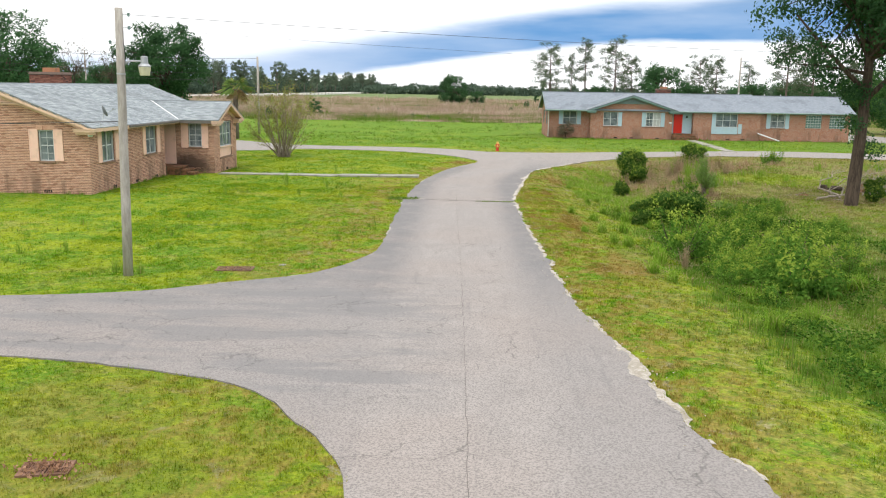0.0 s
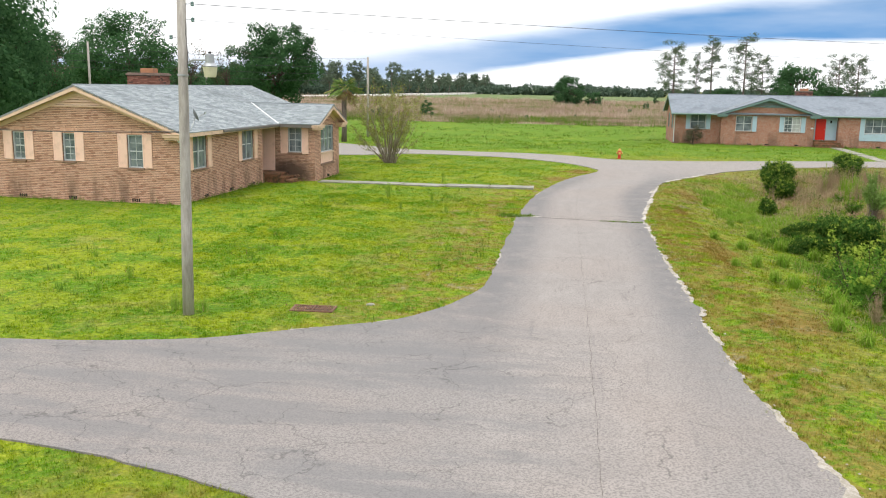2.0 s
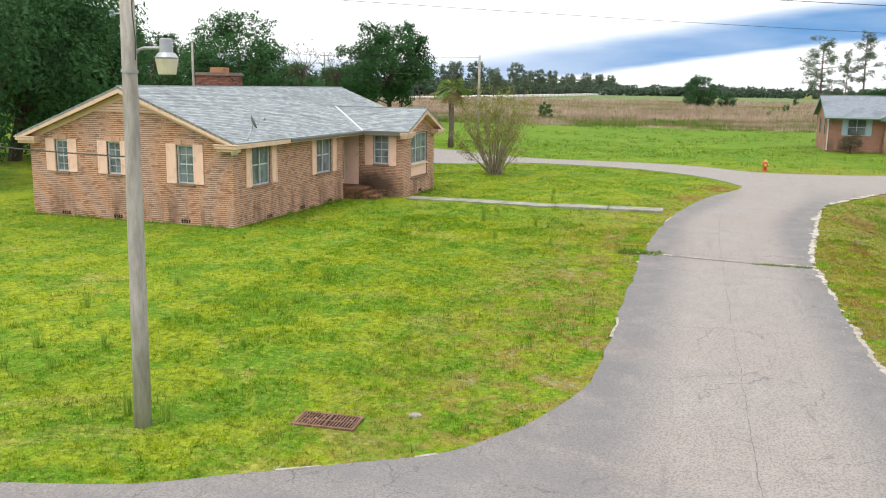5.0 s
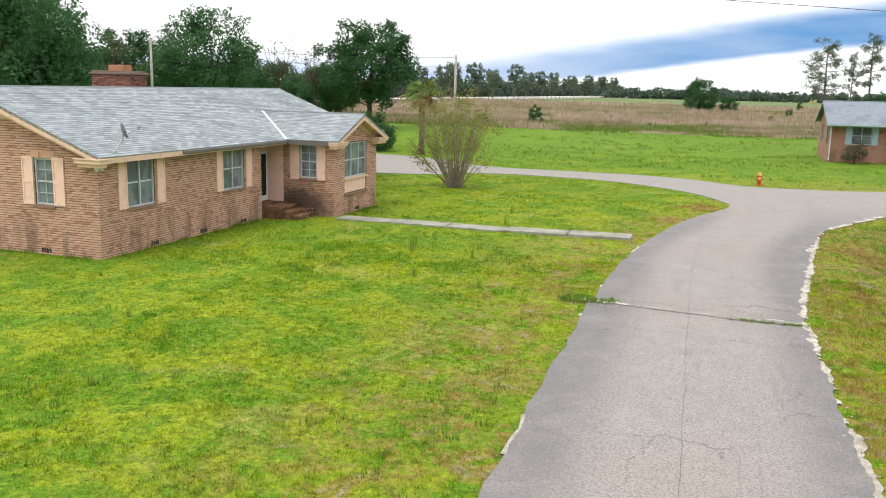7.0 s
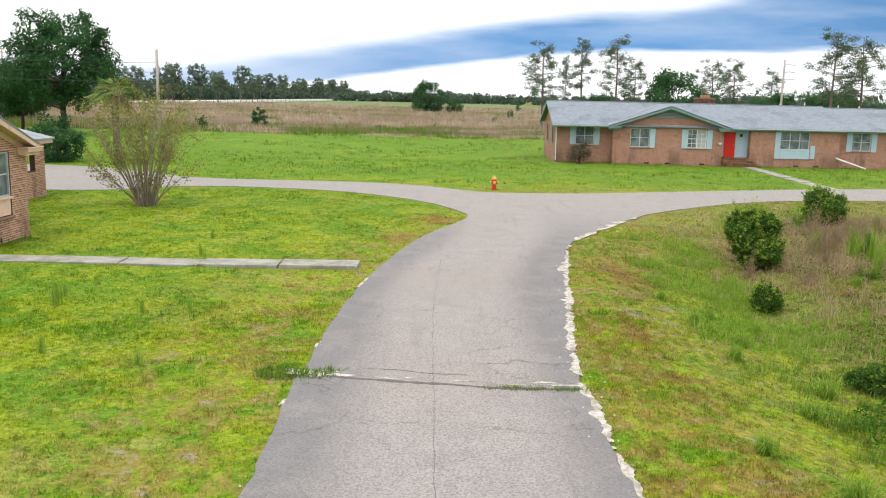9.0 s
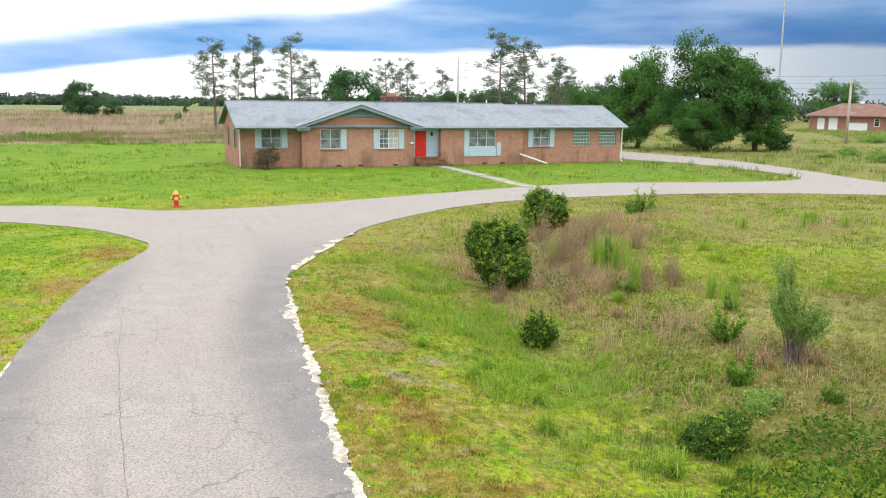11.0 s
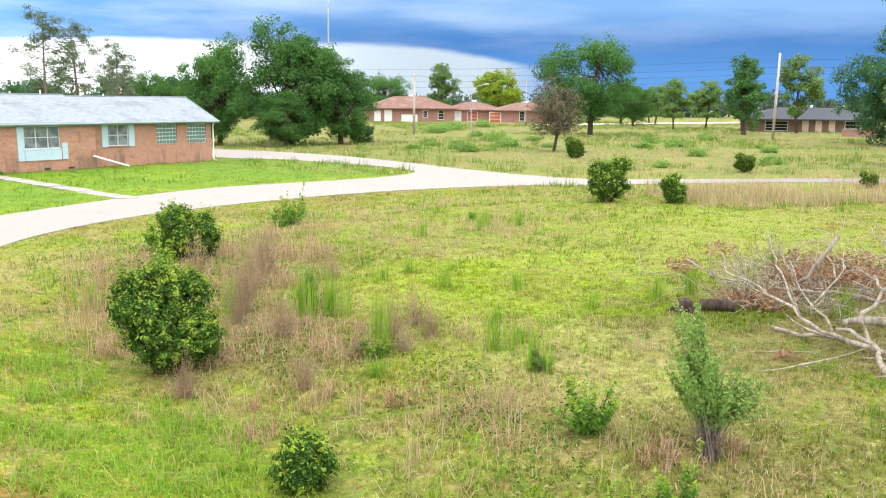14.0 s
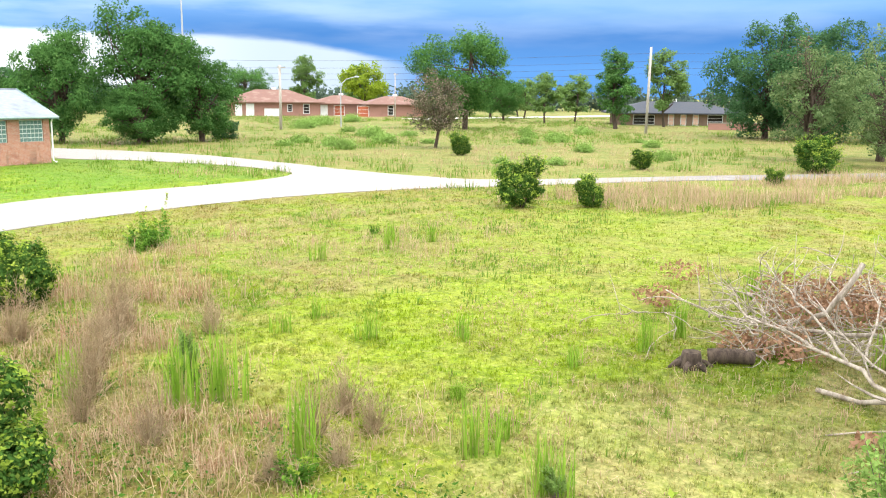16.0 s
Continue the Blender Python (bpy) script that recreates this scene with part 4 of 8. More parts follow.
def brick_boxes(F, rows, proud=0.008):
    """All the bricks' faces as one array."""
    out = np.empty((len(rows) * 5, 4, 3))
    jit = np.random.default_rng(3).uniform(-0.0025, 0.0025, len(rows))
    for k, (a, b, c, d) in enumerate(rows):
        h = proud + jit[k]
        q = [F(u, dd, z) for dd in (0.0, h) for u, z in ((a, c), (b, c), (b, d), (a, d))]
        for m, idx in enumerate(((4, 5, 6, 7), (0, 1, 5, 4), (1, 2, 6, 5), (2, 3, 7, 6), (3, 0, 4, 7))):
            out[k * 5 + m] = [q[i] for i in idx]
    return out


def shingle_rows(U, S, tab=0.31, show=0.142, lo=None, hi=None):
    rows, k, s = [], 0, 0.0
    while s < S - 0.02:
        a, b = (lo(s) if lo else 0.0), (hi(s) if hi else U)
        u = a - (tab / 2 if k % 2 else 0)
        while u < b:
            p, q = max(u, a), min(u + tab - 0.006, b)
            if q - p > 0.03:
                rows.append((p, q, s, min(s + show + 0.03, S)))
            u += tab
        s += show
        k += 1
    return rows


def shingle_faces(R, rows, thick=0.014):
    out = np.empty((len(rows) * 4, 4, 3))
    jit = np.random.default_rng(5).uniform(0, 0.005, len(rows))
    for k, (a, b, c, d) in enumerate(rows):
        h = thick + jit[k]
        q = [R(a, c, 0), R(b, c, 0), R(a, c, h), R(b, c, h), R(b, d, 0.003), R(a, d, 0.003)]
        out[k * 4] = (q[2], q[3], q[4], q[5])
        out[k * 4 + 1] = (q[0], q[1], q[3], q[2])
        out[k * 4 + 2] = (q[1], q[4], q[3], q[3])
        out[k * 4 + 3] = (q[0], q[2], q[5], q[5])
    return out


LATE = []  # loose pieces, made at the end of the file


def lots_of_pieces(name, mat, parent, F, rows, single, faces, kind_label, piece):
    """Nearest full pieces become objects of their own later; the rest one joined part."""
    apart = [r for r in rows if single(r)][:300]
    keep = set(map(tuple, apart))
    rest = [r for r in rows if tuple(r) not in keep]
    g = Geo().block(faces(F, rest), 4)
    ob = part(name, g, mat, parent, kind_label)
    ob["kind"] = "stuff"
    LATE.append((piece, mat, parent, F, apart, faces))


def gable_trim(parent, F, half, z_eave, z_peak, over, mat, louvre_mat, centre, louvre=True, depth=0.42, narrow=False):
    """Raking boards, boxed eave returns and a louvred peak on a gable wall."""
    slope = (z_peak - z_eave) / (half + over)
    for s in (-1, 1):
        outline = [(centre + s * (half + over), z_eave - 0.02), (centre, z_peak - 0.02), (centre, z_peak - 0.24), (centre + s * (half + over), z_eave - 0.20)]
        if s > 0:
            outline.reverse()
        fix_normals(part("rake_board", Geo().prism(F, outline, depth - 0.04, depth), mat, parent))
        soffit = [(centre + s * (half + over), z_eave - 0.10), (centre, z_peak - 0.12), (centre, z_peak - 0.17), (centre + s * (half + over), z_eave - 0.15)]
        fix_normals(part("soffit", Geo().prism(F, soffit, -0.02, depth - 0.04), mat, parent))
        inner = [(centre + s * (half + 0.02), z_eave - 0.02 + 0.0), (centre, z_peak - 0.2), (centre, z_peak - (0.30 if narrow else 0.44)), (centre + s * (half - (0.2 if narrow else 0.45)), z_eave - 0.04)]
        fix_normals(part("frieze_board", Geo().prism(F, inner, 0.012, 0.05), mat, parent))
        a, b = sorted((centre + s * (half + over + 0.02), centre + s * (half - 0.55)))
        g = Geo().box(F, a, b, 0.01, depth - 0.002, z_eave - 0.20, z_eave - 0.08)
        g.box(F, a + 0.05, b - 0.05, 0.01, depth - 0.09, z_eave - 0.31, z_eave - 0.20)
        g.box(F, a - 0.03, b + 0.03, 0.01, depth + 0.03, z_eave - 0.08, z_eave - 0.035)
        bevel(part("eave_return", g, mat, parent), 0.01)
    if louvre:
        zl = z_peak - 0.86 if half > 3 else z_peak - 0.5
        z = zl
        while z < z_peak - 0.34:
            w = (z_peak - 0.22 - z) / slope - 0.12
            part("louvre_slat", fix_slat(F, centre, w, z), louvre_mat, parent)
            z += 0.115
        bevel(part("louvre_sill", Geo().box(F, centre - (z_peak - 0.2 - zl) / slope, centre + (z_peak - 0.2 - zl) / slope, 0.01, 0.07, zl - 0.09, zl - 0.02), mat, parent), 0.008)


def fix_slat(F, c, w, z):
    g = Geo()
    i = 0
    pts = [(c - w, 0.012, z + 0.085), (c + w, 0.012, z + 0.085), (c + w, 0.06, z), (c - w, 0.06, z), (c - w, 0.012, z), (c + w, 0.012, z)]
    g.v = [F(*p) for p in pts]
    g.f = [(0, 3, 2, 1), (3, 4, 5, 2), (0, 4, 3), (1, 2, 5)]
    return g


def vents(parent, F, at):
    for u in at:
        g = Geo()
        for k in range(4):
            g.box(F, u + k * 0.105, u + k * 0.105 + 0.07, 0.004, 0.016, 0.05, 0.19)
        part("foundation_vent", g, DARK, parent)


def left_house():
    root = thing("brick_house", pose(-17.0, 39.06, 0, 0, 0, -2), "tan brick ranch house with cream shutters and pale grey shingle roof", "house")
    L, W, ZE, ZR, T = 18.35, 9.3, 3.12, 5.08, 0.2
    base = -0.15
    # frames: gable wall faces south, long wall faces east, bay stands out to the east
    S = wall_frame((-W, 0), (1, 0), (0, -1))
    E = wall_frame((0, 0), (0, 1), (1, 0))
    BS = wall_frame((0, 10.9), (1, 0), (0, -1))
    BE = wall_frame((2.3, 10.9), (0, 1), (1, 0))
    slope = (ZR - ZE) / (W / 2 + 0.4)

    def gable_line(z):
        if z < ZE + 0.05:
            return (0.0, W)
        k = (z - ZE + 0.1) / slope
        return (k, W - k)
    s_holes = [(W - 2.40, W - 1.68, 1.55, 2.98), (W - 5.55, W - 4.95, 1.75, 2.98), (W - 8.05, W - 7.45, 1.75, 2.98)]
    e_holes = [(1.26, 2.60, 1.42, 2.97), (6.48, 7.92, 1.42, 2.97), (9.15, 10.9, 0.0, 2.97)]
    bs_holes = [(0.78, 1.56, 1.55, 2.92)]
    be_holes = [(1.05, 3.25, 1.50, 2.98), (1.05, 3.25, 0.85, 1.50)]
    wall = part("wall", wall_with_openings(Geo(), S, 0, W, base, ZE, s_holes, T), MORTAR, root)
    g = Geo().prism(S, [(0, ZE), (W, ZE), (W / 2, ZR - 0.15)], -T, 0)
    fix_normals(part("gable_wall", g, MORTAR, root))
    east = part("wall", wall_with_openings(Geo(), E, T, 18.35, base, ZE, e_holes + [(10.9, 15.2, base, ZE)], T), MORTAR, root)
    bays = part("wall", wall_with_openings(Geo(), BS, 0, 2.3 - T, base, ZE, bs_holes, T), MORTAR, root)
    baye = part("wall", wall_with_openings(Geo(), BE, 0, 4.3, base, ZE, be_holes[:1] + [be_holes[1]], T), MORTAR, root)
    fix_normals(part("gable_wall", Geo().prism(BE, [(0, ZE), (4.3, ZE), (2.15, 4.05)], -T, 0), MORTAR, root))
    for x0, x1, y0, y1 in ((-W, 0, L - T, L), (-W, -W + T, T, L - T), (0, 2.1, 15.0, 15.2)):
        part("wall", Geo().box(world_frame(), x0, x1, y0, y1, base, ZE), MORTAR, root)
    fix_normals(part("gable_wall", Geo().prism(wall_frame((-W, L), (1, 0), (0, 1)), [(0, ZE), (W, ZE), (W / 2, ZR - 0.15)], -T, 0), MORTAR, root))
    # bricks
    lots_of_pieces("brickwork", BRICK, wall, S, bricks_on(S, 0, W, base, ZR, s_holes, gable_line), lambda r: r[1] - r[0] > 0.2 and r[0] > W - 1.9 and 0.75 < r[2], brick_boxes, "tan pink bricks", "brick")
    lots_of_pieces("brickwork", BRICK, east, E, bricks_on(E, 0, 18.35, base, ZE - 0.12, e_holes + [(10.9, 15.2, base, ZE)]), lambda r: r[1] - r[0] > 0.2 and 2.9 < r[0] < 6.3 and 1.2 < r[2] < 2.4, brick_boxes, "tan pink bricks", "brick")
    part("brickwork", Geo().block(brick_boxes(BS, bricks_on(BS, 0, 2.3, base, ZE - 0.12, bs_holes)), 4), BRICK, bays, "tan pink bricks")["kind"] = "stuff"
    part("brickwork", Geo().block(brick_boxes(BE, bricks_on(BE, 0, 4.3, base, 4.0, be_holes, lambda z: (0, 4.3) if z < ZE else ((z - ZE + 0.08) / 0.44, 4.3 - (z - ZE + 0.08) / 0.44))), 4), BRICK, baye, "tan pink bricks")["kind"] = "stuff"
    # soldier courses over the openings, slab under each is the sill
    for F, holes in ((S, s_holes), (E, e_holes[:2]), (BS, bs_holes)):
        for h in holes:
            rows = []
            u = h[0] - 0.1
            while u < h[1] + 0.06:
                rows.append((u, u + 0.064, h[3] + 0.01, min(h[3] + 0.2, ZE - 0.02) if F is not S else h[3] + 0.2))
                u += 0.0755
            part("lintel_course", Geo().block(brick_boxes(F, rows, 0.014), 4), BRICK, root)["kind"] = "stuff"
    for h in s_holes:
        window(root, S, *h, 2, 4, FRAME, RUSTSILL)
        shutter(root, S, h[0] - 0.45, h[0] - 0.02, h[2], h[3] + 0.04, CREAM), shutter(root, S, h[1] + 0.02, h[1] + 0.45, h[2], h[3] + 0.04, CREAM)
    for h in e_holes[:2]:
        window(root, E, *h, 1, 2, FRAME, RUSTSILL, pair=2)
        shutter(root, E, h[0] - 0.42, h[0] - 0.02, h[2], h[3], CREAM), shutter(root, E, h[1] + 0.10, h[1] + 0.50, h[2], h[3], CREAM)
    h = bs_holes[0]
    window(root, BS, *h, 2, 4, FRAME, RUSTSILL)
    shutter(root, BS, h[0] - 0.44, h[0] - 0.02, h[2] - 0.06, h[3] + 0.04, CREAM), shutter(root, BS, h[1] + 0.02, h[1] + 0.40, h[2] - 0.06, h[3] + 0.04, CREAM)
    window(root, BE, *be_holes[0], 1, 2, FRAME, TRIM, pair=3)
    bevel(part("window_panel", Geo().box(BE, 1.08, 3.22, -0.08, -0.02, 0.87, 1.40), CREAM, root, "cream painted panel below the window"), 0.01)
    bevel(part("sill", Geo().box(BE, 0.98, 3.32, -0.1, 0.07, 0.76, 0.85), RUSTSILL, root), 0.01)
    # door alcove
    A = wall_frame((-0.80, 9.15), (0, 1), (1, 0))
    part("alcove_wall", Geo().box(A, 0, 1.75, -0.1, 0, 0.4, ZE), CREAM, root)
    part("alcove_wall", Geo().box(world_frame(), -0.80, -0.21, 10.9, 10.96, 0.4, ZE), CREAM, root)
    part("alcove_wall", Geo().box(world_frame(), -0.80, -0.21, 9.0, 9.14, 0.4, ZE), CREAM, root)
    part("alcove_panel", Geo().box(world_frame(), -0.79, -0.004, 10.86, 10.897, 0.45, 2.95), CREAM, root, "plain peach painted alcove panel")
    part("alcove_floor", Geo().box(world_frame(), -0.80, 0.0, 9.15, 10.9, -0.1, 0.52), BRICK_OLD, root)
    door = bevel(part("door", Geo().box(A, 0.80, 1.70, 0.01, 0.055, 0.54, 2.6), WHITE, root, "white glazed storm door"), 0.008)
    part("door_glass", Geo().box(A, 0.92, 1.60, 0.056, 0.062, 0.75, 2.48), DARK, door)
    part("door_handle", Geo().lathe((0, 0, 0), [(0.012, 0), (0.03, 0.02), (0.03, 0.05), (0.0, 0.06)], 8), STEEL, door).matrix_basis = pose(-0.74, 10.05, 1.5, 0, 90, 0)
    steps = part("steps", Geo().box(world_frame(), 0.01, 0.74, 9.36, 10.87, -0.1, 0.43), BRICK_OLD, root, "mossy dark brick porch steps")
    part("riser", Geo().box(world_frame(), 0.74, 1.09, 9.51, 10.87, -0.1, 0.27), BRICK_OLD, steps)
    part("riser", Geo().box(world_frame(), 1.09, 1.47, 9.61, 10.87, -0.1, 0.11), BRICK_OLD, steps)
    rr = np.random.default_rng(19)
    for x0, x1, y0, z in ((0.38, 0.78, 9.35, 0.43), (0.0, 0.37, 9.35, 0.43), (0.80, 1.13, 9.5, 0.27), (1.14, 1.50, 9.6, 0.11)):
        rows = Geo()
        y = y0
        while y < 10.84:
            rows.box(world_frame(), x0 + rr.uniform(-0.015, 0.015), x1 + rr.uniform(-0.02, 0.02), y, y + 0.092, z, z + 0.065 + rr.uniform(-0.008, 0.008))
            y += 0.105
        part("tread", rows, BRICK_STEP, steps, "worn orange brick tread with moss in the joints")
    # roof
    R1 = sloped((0.4, -0.35, ZE), (0, 1, 0), (-(W / 2 + 0.4), 0, ZR - ZE))
    R2 = sloped((-W - 0.4, -0.35, ZE), (0, 1, 0), (W / 2 + 0.4, 0, ZR - ZE))
    RL, RS = L + 0.7, math.hypot(W / 2 + 0.4, ZR - ZE)
    deck = Geo()
    for R in (R1, R2):
        i = len(deck.v)
        deck.v += [R(0, 0, -0.08), R(RL, 0, -0.08), R(RL, RS, -0.08), R(0, RS, -0.08), R(0, 0, 0), R(RL, 0, 0), R(RL, RS, 0), R(0, RS, 0)]
        deck.f += [tuple(i + k for k in q) for q in ((0, 3, 2, 1), (4, 5, 6, 7), (0, 1, 5, 4), (1, 2, 6, 5), (2, 3, 7, 6), (3, 0, 4, 7))]
    roof = fix_normals(part("roof", deck, SHINGLE, root))
    by = 13.05
    bz = 4.15
    m = (bz - ZE) / 2.55
    xr = -((bz - ZE) / slope) + 0.4
    lots_of_pieces("shingles", SHINGLE, roof, R1, shingle_rows(RL, RS), lambda r: r[1] - r[0] > 0.29 and 1.0 < r[0] < 8.0 and 0.4 < r[2] < 2.4, shingle_faces, "pale grey shingles", "shingle")
    part("shingles", Geo().block(shingle_faces(R2, shingle_rows(RL, RS)), 4), SHINGLE, roof)["kind"] = "stuff"
    # bay roof: two slopes that run back into the main roof
    for s in (-1, 1):
        o = (2.72, by + s * 2.55, ZE)
        B = sloped(o, (-1, 0, 0), (0, -s * 2.55, bz - ZE))
        BL = math.hypot(2.55, bz - ZE)
        U = 2.72 - 0.4
        back = lambda v: U + (0.4 - xr) * v / BL
        i = Geo()
        i.v = [B(0, 0, -0.07), B(U, 0, -0.07), B(back(BL), BL, -0.07), B(0, BL, -0.07), B(0, 0, 0.006), B(U, 0, 0.006), B(back(BL), BL, 0.006), B(0, BL, 0.006)]
        i.f = [(0, 3, 2, 1), (4, 5, 6, 7), (0, 1, 5, 4), (1, 2, 6, 5), (2, 3, 7, 6), (3, 0, 4, 7)]
        broof = fix_normals(part("bay_roof", i, SHINGLE, root))
        BB = lambda u, v, h: B(u, v, h + 0.006)
        part("shingles", Geo().block(shingle_faces(BB, shingle_rows(U, BL, hi=back)), 4), SHINGLE, broof)["kind"] = "stuff"
        # white flashing in the valley
        fl = Geo()
        a, b = Vector(B(U, 0, 0.03)), Vector(B(back(BL), BL, 0.03))
        side = Vector((0, s * 0.09, 0))
        fl.v = [tuple(a - side + Vector((0, 0, 0.01))), tuple(a + side), tuple(b + side), tuple(b - side + Vector((0, 0, 0.01)))]
        fl.v += [(x, y, z - 0.02) for x, y, z in fl.v]
        fl.f = [(0, 1, 2, 3), (7, 6, 5, 4), (0, 4, 5, 1), (1, 5, 6, 2), (2, 6, 7, 3), (3, 7, 4, 0)]
        fix_normals(part("valley_flashing", fl, WHITE, broof, "pale metal valley flashing"))
    ridge = Geo().tube([(-W / 2, -0.37, ZR + 0.0), (-W / 2, L + 0.37, ZR)], [0.05, 0.05], 6)
    part("ridge_cap", ridge, SHINGLE, roof)
    part("ridge_cap", Geo().tube([(2.74, by, bz + 0.005), (xr, by, bz + 0.005)], [0.05, 0.05], 6), SHINGLE, roof)
    gable_trim(root, S, W / 2, ZE, ZR, 0.4, TRIM, TRIM, W / 2, depth=0.35)
    gable_trim(root, BE, 2.15, ZE, bz, 0.4, TRIM, TRIM, 2.15, louvre=False, depth=0.42)
    # eaves: frieze, soffit, fascia, gutter
    part("soffit", Geo().box(E, 0, 10.5, 0.0, 0.36, ZE - 0.17, ZE - 0.13), TRIM, root)
    part("frieze_board", Geo().box(E, 0, 9.12, 0.016, 0.045, ZE - 0.16, ZE - 0.02), TRIM, root)
    part("fascia", Geo().box(E, -0.3, 10.5, 0.36, 0.39, ZE - 0.19, ZE - 0.02), TRIM, root)
    bevel(part("gutter", Geo().box(E, 3.6, 10.46, 0.392, 0.47, ZE - 0.14, ZE - 0.02), GUTTER, root), 0.02)
    part("soffit", Geo().box(BS, 0.4, 2.7, 0.0, 0.36, ZE - 0.17, ZE - 0.13), TRIM, root)
    part("fascia", Geo().box(BS, 0.42, 2.70, 0.36, 0.39, ZE - 0.19, ZE - 0.03), GUTTER, root)
    vents(root, S, [W - 2.3, W - 5.4, W - 7.9])
    vents(root, E, [2.3, 5.0, 7.6])
    vents(root, BE, [2.1])
    # carport behind the house: brick screen wall with one opening, beam and a low roof
    C = wall_frame((-2.65, 18.36), (0, 1), (1, 0))
    hole = [(6.35, 7.05, 1.25, 2.42)]
    screen = part("carport_wall", wall_with_openings(Geo(), C, 0, 7.95, -0.15, 2.5, hole, 0.25), MORTAR, root, "brick carport screen wall")
    part("brickwork", Geo().block(brick_boxes(C, bricks_on(C, 0, 7.95, -0.15, 2.48, hole)), 4), BRICK, screen, "tan pink bricks")["kind"] = "stuff"
    part("carport_beam", Geo().box(C, 0, 8.3, -0.3, 0.28, 2.5, 2.66), TRIM, root)
    R3 = Geo()
    R3.v = [(-2.3, 18.4, 2.66), (-2.3, 26.75, 2.66), (-6.6, 26.75, 3.60), (-6.6, 18.4, 3.60), (-2.3, 18.4, 2.75), (-2.3, 26.75, 2.75), (-6.6, 26.75, 3.69), (-6.6, 18.4, 3.69)]
    R3.f = [(0, 3, 2, 1), (4, 5, 6, 7), (0, 1, 5, 4), (1, 2, 6, 5), (2, 3, 7, 6), (3, 0, 4, 7)]
    fix_normals(part("carport_roof", R3, SHINGLE, root))
    for y0 in (18.6, 26.0):
        part("carport_post", Geo().box(world_frame(), -6.5, -6.35, y0, y0 + 0.15, -0.1, 3.55), TRIM, root)
    chimney(root, -6.05, 8.4, 4.2, 5.72, 0.95, 0.5, True)
    # small things fixed to the house
    sec = part("floodlight", Geo().box(world_frame(), -0.02, 0.06, -0.06, 0.02, 2.82, 2.9), WHITE, root, "twin outdoor floodlight under the eave")
    for dy in (-0.12, 0.1):
        part("floodlight_head", Geo().tube([(0.04, dy - 0.02, 2.83), (0.16, dy - 0.08, 2.76)], [0.03, 0.07], 10), WHITE, sec)
    dish = thing("satellite_dish", pose(-16.6, 39.06, 0, 0, 0, -2), "grey satellite dish on a bent mast on the roof edge", "satellite dish")
    part("mast", Geo().tube([(0.1, 0.25, 3.22), (0.1, 0.25, 3.32), (0.12, 0.5, 3.62), (0.12, 0.55, 3.80)], [0.025] * 4, 8), STEEL, dish)
    bowl = Geo()
    prof = [(0.02, 0.0), (0.13, 0.015), (0.22, 0.045), (0.27, 0.08), (0.27, 0.093), (0.21, 0.06), (0.13, 0.03), (0.01, 0.015)]
    bowl.lathe((0, 0, 0), prof, 20)
    b = part("reflector", bowl, DISHGREY, dish, smooth=True)
    b.matrix_basis = Matrix.Translation((0.12, 0.52, 3.86)) @ Vector((0.76, 0.55, 0.38)).to_track_quat("Z", "Y").to_matrix().to_4x4()
    part("feed_arm", Geo().tube([(0.12, 0.52, 3.70), (0.50, 0.78, 3.96)], [0.014, 0.014], 6).box(world_frame(0.50, 0.78, 3.96), -0.03, 0.03, -0.03, 0.05, -0.02, 0.06), STEEL, dish)
    return root


def chimney(root, x, y, z0, z1, w, d, pot):
    F = world_frame(x, y)
    ch = part("chimney", Geo().box(F, -w + 0.01, w - 0.01, -d + 0.01, d - 0.01, z0, z1 - 0.14), MORTAR, root)
    for Fq, a, b in ((wall_frame((x - w, y - d), (1, 0), (0, -1)), 0, 2 * w), (wall_frame((x + w, y - d), (0, 1), (1, 0)), 0, 2 * d)):
        part("brickwork", Geo().block(brick_boxes(Fq, bricks_on(Fq, a, b, z0, z1 - 0.13, []), 0.012), 4), BRICK_RED, ch, "dark red chimney bricks")["kind"] = "stuff"
    cap = Geo().box(F, -w - 0.06, w + 0.06, -d - 0.06, d + 0.06, z1 - 0.14, z1 - 0.05).box(F, -w, w, -d, d, z1 - 0.05, z1)
    bevel(part("chimney_cap", cap, CAPSTONE, ch), 0.02)
    if pot:
        bevel(part("flue", Geo().box(F, -0.32, 0.42, -0.25, 0.25, z1, z1 + 0.24), TERRAFLUE, ch, "orange clay flue"), 0.02)


RUSTSILL = painted("brown brick sill", (0.27, 0.17, 0.12), 0.9, wear=0.4)
DISHGREY = painted("dark grey dish enamel", (0.16, 0.17, 0.18), 0.5, wear=0.3)
BRICK_STEP = make_brick("worn orange step brick", (0.34, 0.165, 0.09), (0.20, 0.105, 0.065), (0.075, 0.085, 0.03))
BRICK_OLD = painted("mossy dark brick", (0.25, 0.115, 0.065), 0.95, wear=0.85, dirt=(0.045, 0.05, 0.02), scale=3.4, worn=0.5, vary=0.4)
CAPSTONE = painted("brown grey cap mortar", (0.21, 0.15, 0.125), 0.95, wear=0.5)
TERRAFLUE = painted("orange clay", (0.42, 0.20, 0.11), 0.9, wear=0.4)
left_house()


